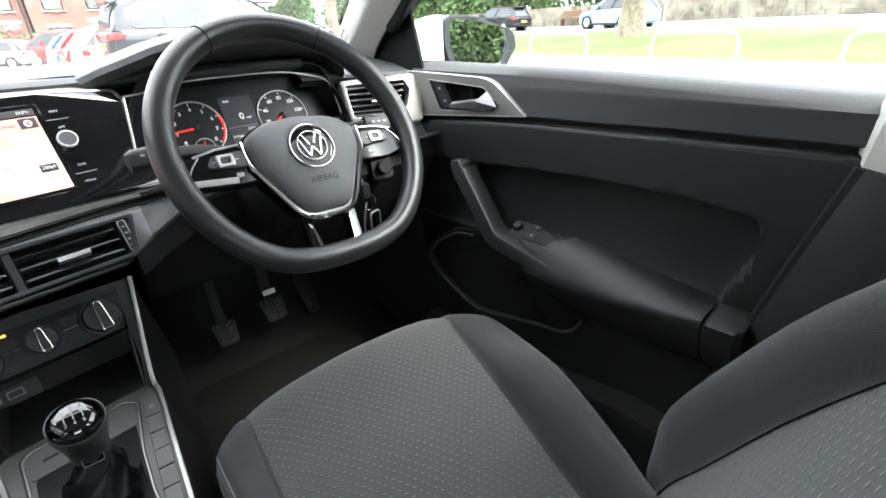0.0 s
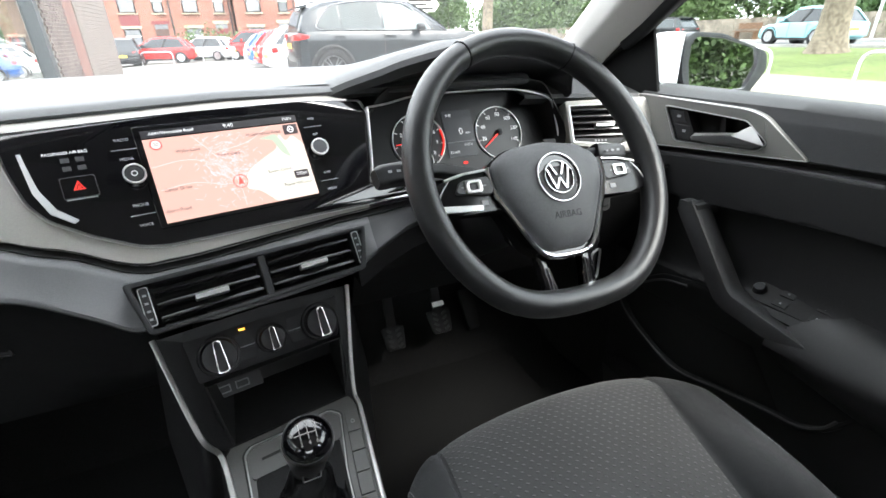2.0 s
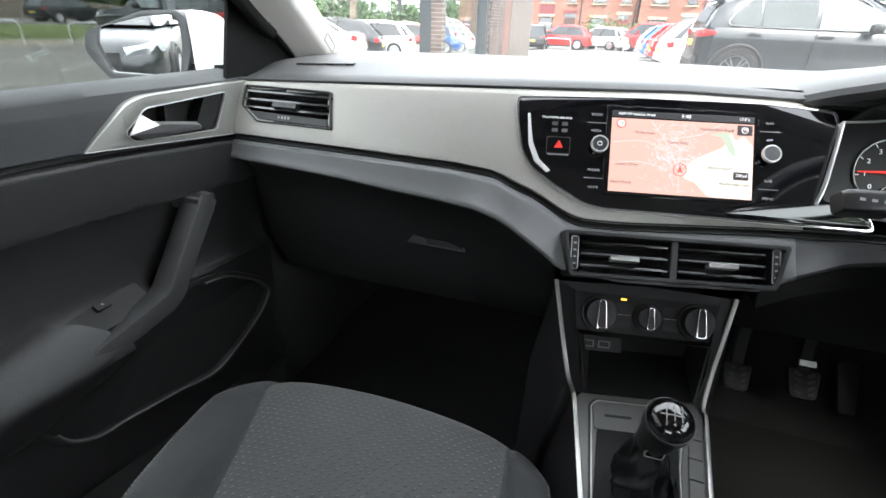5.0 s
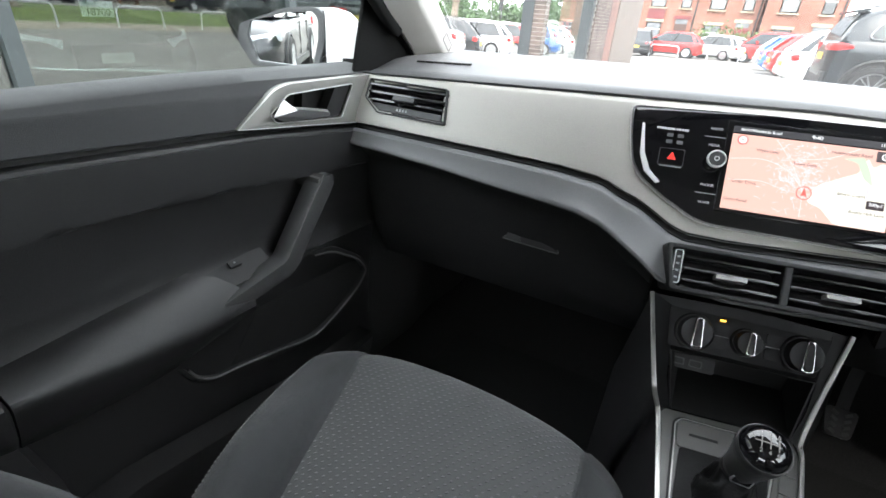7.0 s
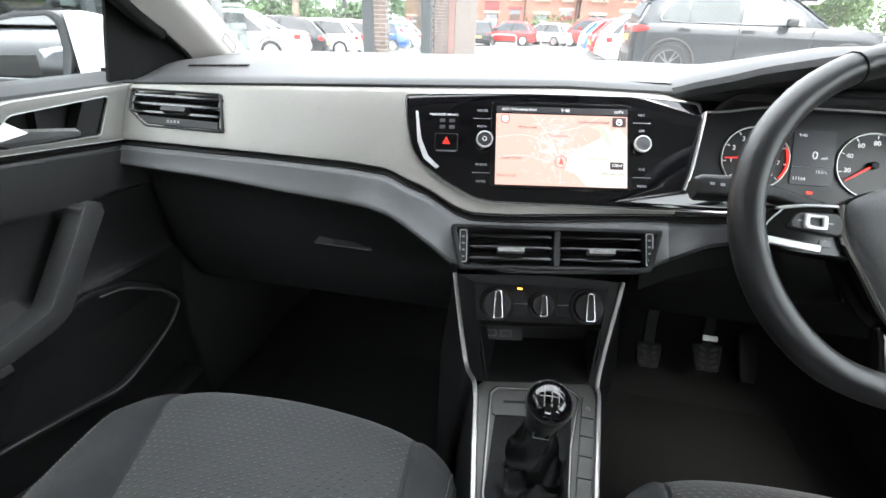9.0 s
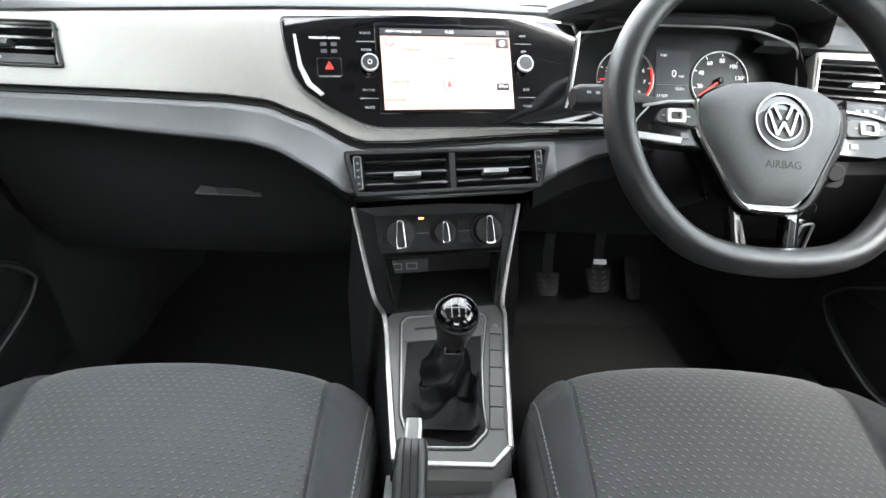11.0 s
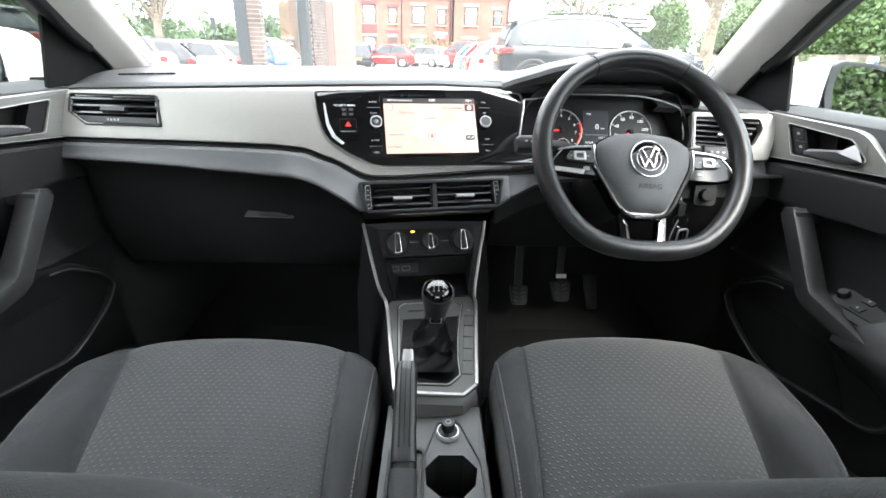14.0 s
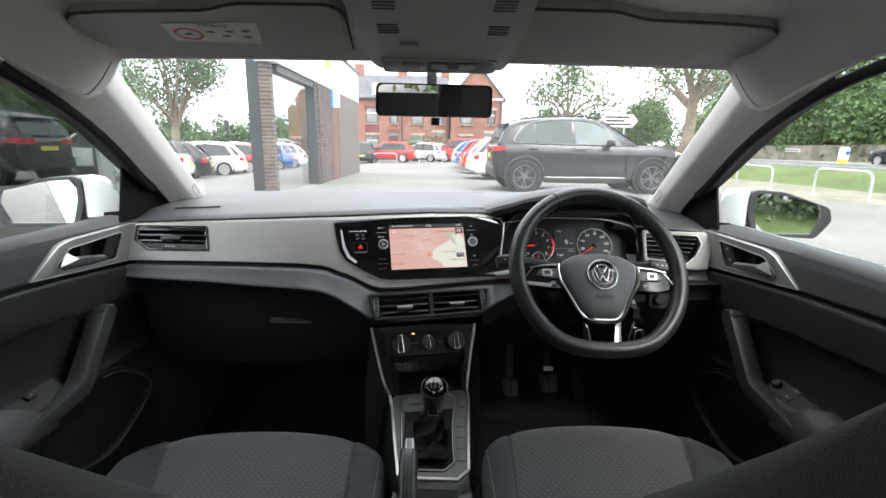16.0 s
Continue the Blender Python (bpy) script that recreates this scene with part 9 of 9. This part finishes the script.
parked_car(24.0, 13.8, 78, TEAL_P, "pale turquoise hatchback waiting on the road", 4.0, 1.75, 1.48)
parked_car(-2.4, -8.0, 92, BLACK_P, "black saloon parked behind", 4.6, 1.85, 1.45, "saloon")
parked_car(26.0, 24.0, 90, BLACK_P, "dark estate car passing on the road", 4.5, 1.82, 1.5, "suv")

# ---- glazed showroom along the passenger's side, canopy with brick pillars ----
SHOW_BRICK = mat("brown_pavilion_brick", (0.115, 0.085, 0.072), 0.85, grain=0.25, scale=30, bump=0.4, bump_scale=80, vary=0.3)
MORTAR = mat("pale_mortar", (0.34, 0.31, 0.28), 0.95, grain=0.15, scale=60)
ANTHRACITE = mat("anthracite_window_frame", (0.035, 0.042, 0.045), 0.45, stain=0.05)
WHITE_CLAD = mat("white_fascia_cladding", (0.72, 0.73, 0.74), 0.5, stain=0.04, stain_scale=0.8)
SHOP_GLASS = pane("showroom_glass", (0.62, 0.68, 0.66), 0.01, 0.20)
SH = pose(-3.12, 8.75, -0.08)                  # its x looks out to the car park, y runs along the front


def on_front(bm):
    return put(bm, SH)


show = thing("showroom", "single-storey glazed car showroom with brick pillars and white fascia", "building", (-4.2, 2, 0))
brick_mesh = soften(block(0.105, 0.215, 0.065), 0.004, 1)
brick_me = mesh_of(brick_mesh, "brick", False)
brick_me.materials.append(SHOW_BRICK)


def brick(parent, m):
    ob = new("brick", brick_me)
    ob.parent = parent
    ob.matrix_parent_inverse = WORLD[parent].inverted()
    ob.matrix_basis = m
    return ob


def brick_stuff(parent, y0, y1, z1, x=0.0):
    r = random.Random(5)
    made = []
    for k in range(int(z1 / 0.075)):
        y = y0 + (0.1125 if k % 2 else 0)
        while y + 0.1 < y1:
            L = min(0.215, y1 - y)
            made.append(block(0.03, L - 0.01, 0.065, x + 0.012 + r.uniform(-0.002, 0.002), y + L / 2, k * 0.075 + 0.01))
            y += 0.225
    return made


pillar = part("brick_pillar", on_front(block(0.215, 0.225, 2.95, -0.225, 0.0, -0.1)), MORTAR, show, "pale mortar core of the brick pillar")
post = part("corner_post", on_front(block(0.22, 0.24, 2.95, -0.448, -0.01, -0.1, 0.01)), ANTHRACITE, show, "anthracite corner post")
part("corner_post", on_front(block(0.24, 0.22, 2.95, -0.13, 3.10, -0.25, 0.01)), ANTHRACITE, show, "anthracite corner post")
part("brick_wall", on_front(block(0.30, 6.78, 3.15, -0.17, 6.60, -0.3)), MORTAR, show, "pale mortar core of the brick wall")
WALL_BRICK = mat("brown_pavilion_brick_rows", (0.125, 0.095, 0.082), 0.85, grain=0.25, scale=9, stain=0.3, stain_scale=2.2)
bw = part("brickwork", on_front(join(*brick_stuff(show, 3.21, 4.98, 2.75))), WALL_BRICK, show, "brown brick courses")
tagged(bw, kind="stuff")
part("door_strip", on_front(block(0.10, 0.86, 2.75, -0.04, 5.44, -0.25, 0.01)), mat("rust_red_door", (0.17, 0.08, 0.06), 0.6, stain=0.15, stain_scale=2), show, "rust-brown door strip")
shutter = part("roller_shutter", on_front(block(0.08, 4.06, 3.0, -0.03, 7.92, -0.25)), mat("grey_brown_shutter", (0.17, 0.14, 0.12), 0.6, stain=0.1), show, "grey-brown roller shutter")
for k in range(30):
    part("slat", on_front(soften(block(0.03, 4.04, 0.085, 0.018, 7.92, -0.25 + k * 0.100), 0.01, 1)), mat("grey_brown_shutter", (0.17, 0.14, 0.12), 0.6), shutter)
part("fascia", on_front(block(0.40, 10.2, 1.10, -0.16, 4.88, 2.67, 0.02)), WHITE_CLAD, show, "white fascia cladding")
part("roof_edge", on_front(block(0.5, 10.3, 0.08, -0.16, 4.88, 3.77, 0.01)), ANTHRACITE, show, "dark roof edge")
part("soffit_beam", on_front(block(0.24, 2.86, 0.15, -0.15, 1.56, 2.52, 0.01)), ANTHRACITE, show, "anthracite beam")
part("sign_box", on_front(block(0.17, 0.12, 0.52, 0.17, 4.92, 2.15, 0.01)), mat("sign_white_box", (0.75, 0.77, 0.8), 0.4), show, "white sign box")
part("sign_band", on_front(block(0.085, 0.13, 0.52, 0.047, 4.92, 2.15, 0.01)), mat("sign_azure", (0.03, 0.30, 0.62), 0.4), show, "azure sign edge")
part("alarm_box", on_front(block(0.10, 0.22, 0.30, 0.09, 4.35, 3.20, 0.02)), mat("alarm_yellow", (0.75, 0.6, 0.15), 0.5), show, "yellow alarm box")
glz = part("canopy_pane", on_front(block(0.012, 2.86, 2.62, -0.22, 1.56, -0.1)), SIDE_GLASS, show, "clear shop pane")
glz.visible_shadow = False
# the dark hall beside the car
hall_y0, hall_y1 = -20.0, -3.9
part("hall_floor", on_front(block(8.0, 16.1, 0.10, -4.9, -11.95, -0.02)), mat("grey_hall_tiles", (0.10, 0.10, 0.10), 0.25, stain=0.1, stain_scale=0.7), show, "grey tiled hall floor")
part("hall_roof", on_front(block(8.4, 16.3, 0.3, -4.8, -11.95, 3.3)), mat("dark_hall_ceiling", (0.10, 0.10, 0.10), 0.8), show, "dark hall ceiling")
part("hall_back", on_front(block(0.2, 16.1, 3.3, -8.9, -11.95, 0.0)), mat("dark_hall_wall", (0.13, 0.135, 0.135), 0.7, stain=0.1), show, "dark back wall")
for y in (hall_y0, hall_y1):
    part("hall_end", on_front(block(8.0, 0.2, 3.3, -4.9, y, 0.0)), mat("dark_hall_wall", (0.13, 0.135, 0.135), 0.7), show, "dark end wall")
part("hall_fascia", on_front(block(0.4, 16.3, 1.0, -0.85, -11.95, 3.0, 0.02)), WHITE_CLAD, show, "white fascia cladding")
y = hall_y0 + 0.1
while y < hall_y1:
    g = part("shop_pane", on_front(block(0.012, 2.28, 2.85, -0.95, y + 1.19, 0.15)), SHOP_GLASS, show, "large shop pane")
    g.visible_shadow = False
    part("mullion", on_front(block(0.12, 0.09, 3.0, -0.95, y, 0.0, 0.005)), ANTHRACITE, show, "anthracite mullion")
    y += 2.38
part("hall_plinth", on_front(block(0.14, 16.1, 0.16, -0.95, -11.95, 0.0)), ANTHRACITE, show, "anthracite plinth")
# ---- bricks of the near pillar, one by one ----
for k in range(38):
    z = -0.095 + k * 0.075
    for u, v, turn, part_of in ((-0.225, -0.066, 90, 1.02), (-0.225, 0.066, 90, 1.02)) if k % 2 else ((-0.170, 0.0, 0, 1.1), (-0.281, 0.0, 0, 1.1)):
        brick(pillar, SH @ pose(u, v, z, 0, 0, turn) @ Matrix.Diagonal((1, part_of, 1, 1)))
UPVC_CARD = mat("white_card", (0.75, 0.75, 0.74), 0.6)
show_car = parked_car(-7.6, 2.1, 0, BLACK_P, "dark saloon standing inside the showroom, nose to the glass", 4.7, 1.85, 1.42, "saloon")

part("grille_line", tube(curve([(-5.20, 1.26, 0.44), (-5.17, 1.34, 0.425), (-5.16, 1.6, 0.40), (-5.16, 2.0, 0.375), (-5.17, 2.5, 0.335), (-5.19, 2.72, 0.31), (-5.21, 2.78, 0.24)], 4), 0.012, 6), CHROME, show_car, "bright line over the grille")
part("emblem", put(soften(block(0.02, 0.30, 0.09), 0.03), pose(-5.155, 1.96, 0.445)), CHROME, show_car, "plain bright emblem")
card = thing("price_card", "white price card propped on the dark saloon", "card", (-5.3, 1.85, 0.8))
part("board", put(soften(block(0.012, 0.27, 0.13), 0.003), pose(-5.10, 1.85, 0.84)), UPVC_CARD, card, "white board")
words("18700", 0.085, ANTHRACITE, card, Matrix(((0, 0, 1, -5.092), (1, 0, 0, 1.85), (0, 1, 0, 0.875), (0, 0, 0, 1))), label="dark printed figures")

# ---- brick terrace ahead ----
def bricks_far(name, col, joint):
    m = mat(name, col, 0.9, grain=0.15, scale=3)
    n, l = m.node_tree.nodes, m.node_tree.links
    co = n.new("ShaderNodeTexCoord")
    mp = n.new("ShaderNodeMapping")
    mp.inputs["Rotation"].default_value = (radians(90), 0, 0)
    br = n.new("ShaderNodeTexBrick")
    br.inputs["Scale"].default_value = 1
    br.inputs["Brick Width"].default_value, br.inputs["Row Height"].default_value, br.inputs["Mortar Size"].default_value = 0.225, 0.075, 0.008
    br.inputs["Color1"].default_value, br.inputs["Color2"].default_value = (*col, 1), (col[0] * 0.75, col[1] * 0.75, col[2] * 0.8, 1)
    br.inputs["Mortar"].default_value = (*joint, 1)
    l.new(co.outputs["Object"], mp.inputs["Vector"])
    l.new(mp.outputs[0], br.inputs["Vector"])
    st = n.new("ShaderNodeTexNoise")
    st.inputs["Scale"].default_value = 0.5
    l.new(co.outputs["Object"], st.inputs["Vector"])
    mx = n.new("ShaderNodeMixRGB")
    mx.blend_type, mx.inputs[0].default_value = "MULTIPLY", 0.5
    l.new(br.outputs["Color"], mx.inputs[1])
    l.new(st.outputs["Fac"], mx.inputs[2])
    l.new(mx.outputs[0], n["Principled BSDF"].inputs["Base Color"])
    return m


HOUSE_BRICK = bricks_far("red_terrace_brick", (0.36, 0.135, 0.085), (0.30, 0.22, 0.18))
SLATE = mat("blue_grey_slate", (0.10, 0.10, 0.11), 0.7, grain=0.3, scale=5, stain=0.2, stain_scale=0.7)
UPVC = mat("white_window_frame", (0.78, 0.78, 0.76), 0.4, stain=0.04)
SANDSTONE = mat("buff_sandstone_lintel", (0.36, 0.29, 0.21), 0.9, grain=0.15, scale=8)
CURTAIN = mat("dim_house_glass", (0.15, 0.155, 0.16), 0.08, coat=0.3, stain=0.2, stain_scale=2)
DOORS = [mat("oxblood_door", (0.16, 0.03, 0.03), 0.4, stain=0.05), mat("white_door", (0.7, 0.7, 0.68), 0.4, stain=0.05), mat("dark_brown_door", (0.07, 0.035, 0.025), 0.4, stain=0.05)]


def house_window(h, x, z, w, ht, y, red=False):
    win = part("window", block(w, 0.10, ht, x, y + 0.02, z), CURTAIN, h, "dark panes")
    fo = [(x - w / 2, z), (x + w / 2, z), (x + w / 2, z + ht), (x - w / 2, z + ht)]
    fi = [(x - w / 2 + 0.08, z + 0.09), (x + w / 2 - 0.08, z + 0.09), (x + w / 2 - 0.08, z + ht - 0.08), (x - w / 2 + 0.08, z + ht - 0.08)]
    part("frame", hoop(fo, fi, 0.06, 0, pose(0, y - 0.03, 0, 90, 0, 0), 0.0), UPVC, win, "white frame")
    part("bar", block(w, 0.05, 0.06, x, y - 0.05, z + ht * 0.62), UPVC, win, "white bar")
    part("lintel", block(w + 0.3, 0.12, 0.22, x, y - 0.03, z + ht), DOORS[0] if red else SANDSTONE, win, "stone lintel")
    part("sill", block(w + 0.25, 0.2, 0.10, x, y - 0.08, z - 0.10), SANDSTONE, win, "stone sill")


def house(x, w, label, y=46.0, seed=0, red=False, gable=False, eaves=5.7, ridge=8.3):
    h = thing("terraced_house", label, "house", (x, y, 0), group="terraced houses")
    h.location.z += fall(0, y)
    yf = y - (0.9 if gable else 0.0)
    part("wall", block(w, 8.0, eaves, x, yf + 4.0, 0), HOUSE_BRICK, h, "red brick wall")
    if gable:
        bm = slab([(-w / 2, eaves), (w / 2, eaves), (0, ridge + 0.4)], 7.9, m=pose(x, yf, 0, 90, 0, 0))
        part("gable", bm, HOUSE_BRICK, h, "brick gable")
        for s in (-1, 1):
            part("roof", loft([[(x + s * (w / 2 + 0.25), yf - 0.2, eaves - 0.25), (x, yf - 0.2, ridge + 0.45), (x, yf - 0.2, ridge + 0.62), (x + s * (w / 2 + 0.3), yf - 0.2, eaves - 0.1)], [(x + s * (w / 2 + 0.25), yf + 8, eaves - 0.25), (x, yf + 8, ridge + 0.45), (x, yf + 8, ridge + 0.62), (x + s * (w / 2 + 0.3), yf + 8, eaves - 0.1)]]), SLATE, h, "slate roof")
    else:
        roof = part("roof", loft([[(x - w / 2, yf - 0.3, eaves - 0.1), (x - w / 2, yf + 4, ridge), (x - w / 2, yf + 8.3, eaves - 0.1)], [(x + w / 2, yf - 0.3, eaves - 0.1), (x + w / 2, yf + 4, ridge), (x + w / 2, yf + 8.3, eaves - 0.1)]]), SLATE, h, "slate roof")
        part("chimney", block(0.9, 0.7, 1.5, x + w * 0.42, yf + 4, ridge - 0.5), HOUSE_BRICK, roof, "brick chimney")
        if seed % 2 == 0:
            part("dormer", block(1.7, 1.6, 1.2, x, yf + 1.2, eaves + 0.2), UPVC, roof, "white dormer")
        else:
            part("roof_window", put(block(0.9, 1.2, 0.08), pose(x, yf + 1.6, eaves + 1.05, 31, 0, 0)), CURTAIN, roof, "roof window")
    part("gutter", block(w, 0.14, 0.14, x, yf - 0.2, eaves - 0.12), CAR_TRIM if not gable else UPVC, h, "gutter")
    part("drainpipe", tube([(x + w * 0.46, yf - 0.06, 0), (x + w * 0.46, yf - 0.06, eaves)], 0.05, 8, up=(0, 1, 0)), CAR_TRIM, h, "dark drainpipe")
    for zz in (0.75, 3.35):
        house_window(h, x - w * 0.2, zz, 1.15, 1.5, yf, red and zz > 3)
        if zz > 3:
            house_window(h, x + w * 0.28, zz, 0.75, 1.3, yf, red)
    d = part("door", block(0.92, 0.10, 2.05, x + w * 0.27, yf, 0.15), DOORS[seed % 3], h, "panelled front door")
    part("fanlight", block(0.92, 0.10, 0.35, x + w * 0.27, yf, 2.2), CURTAIN, d, "fanlight")
    part("lintel", block(1.25, 0.14, 0.24, x + w * 0.27, yf - 0.02, 2.55), DOORS[0] if red else SANDSTONE, d, "door lintel")
    if red:
        part("red_panel", block(1.3, 0.12, 0.75, x - w * 0.2, yf - 0.03, 2.45), DOORS[0], h, "oxblood painted panel")


for k in range(1, 4):
    house(-14.0 + 4.4 * k, 4.4, "red brick terraced house with white windows" if k != 2 else "red brick terraced house with oxblood painted lintels", seed=k, red=(k == 2))
house(4.0, 4.9, "red brick end house with a forward gable", seed=7, gable=True)
single("garden_wall", put(block(32, 0.3, 0.7, -6, 43.0, 0), Matrix.Translation((0, 0, fall(0, 43)))), STONE, "low garden wall before the terrace", "wall")
bushes("hedge", "small green front hedges", -2.4, 1.2, 42.2, 42.8, 1.5, 2500, 0.12, 19, FOLIAGE)
gh = thing("gable_house", "brown brick house end beyond the side row of cars", "house", (-13.5, 50, 0))
BROWN_BRICK = mat("brown_house_brick", (0.20, 0.125, 0.085), 0.9, grain=0.25, scale=6, stain=0.15, stain_scale=0.8)
part("wall", block(3.8, 7, 5.3, -13.5, 53.5, -0.5), BROWN_BRICK, gh, "brown brick wall")
part("gable", slab([(-1.9, 4.8), (1.9, 4.8), (-0.3, 6.9)], 7.0, m=pose(-13.5, 50.0, 0, 90, 0, 0)), BROWN_BRICK, gh, "brick gable")
house_window(gh, -14.6, 0.6, 0.9, 1.2, 49.95)
gh.location.z += fall(0, 46)
tl = thing("traffic_light", "black traffic light on a post", "traffic light", (-16.2, 38, 0))
part("pole", tube([(-19.2, 44, 0), (-19.2, 44, 3.4)], 0.06, 8, up=(0, 1, 0)), CAR_TRIM, tl, "dark pole")
part("head", block(0.34, 0.25, 1.0, -19.2, 43.9, 2.7, 0.03), CAR_TRIM, tl, "black head")
tl.location.z += fall(-19, 44)
copy_thing(rail, Matrix.Translation((-4.0, 30.5, fall(0, 30.5))) @ pose(0, 0, 0, 0, 0, -90))
for k in range(1, 3):
    copy_thing(rail, Matrix.Translation((-4.0 + 3.0 * k, 30.5, fall(0, 30.5))) @ pose(0, 0, 0, 0, 0, -90))
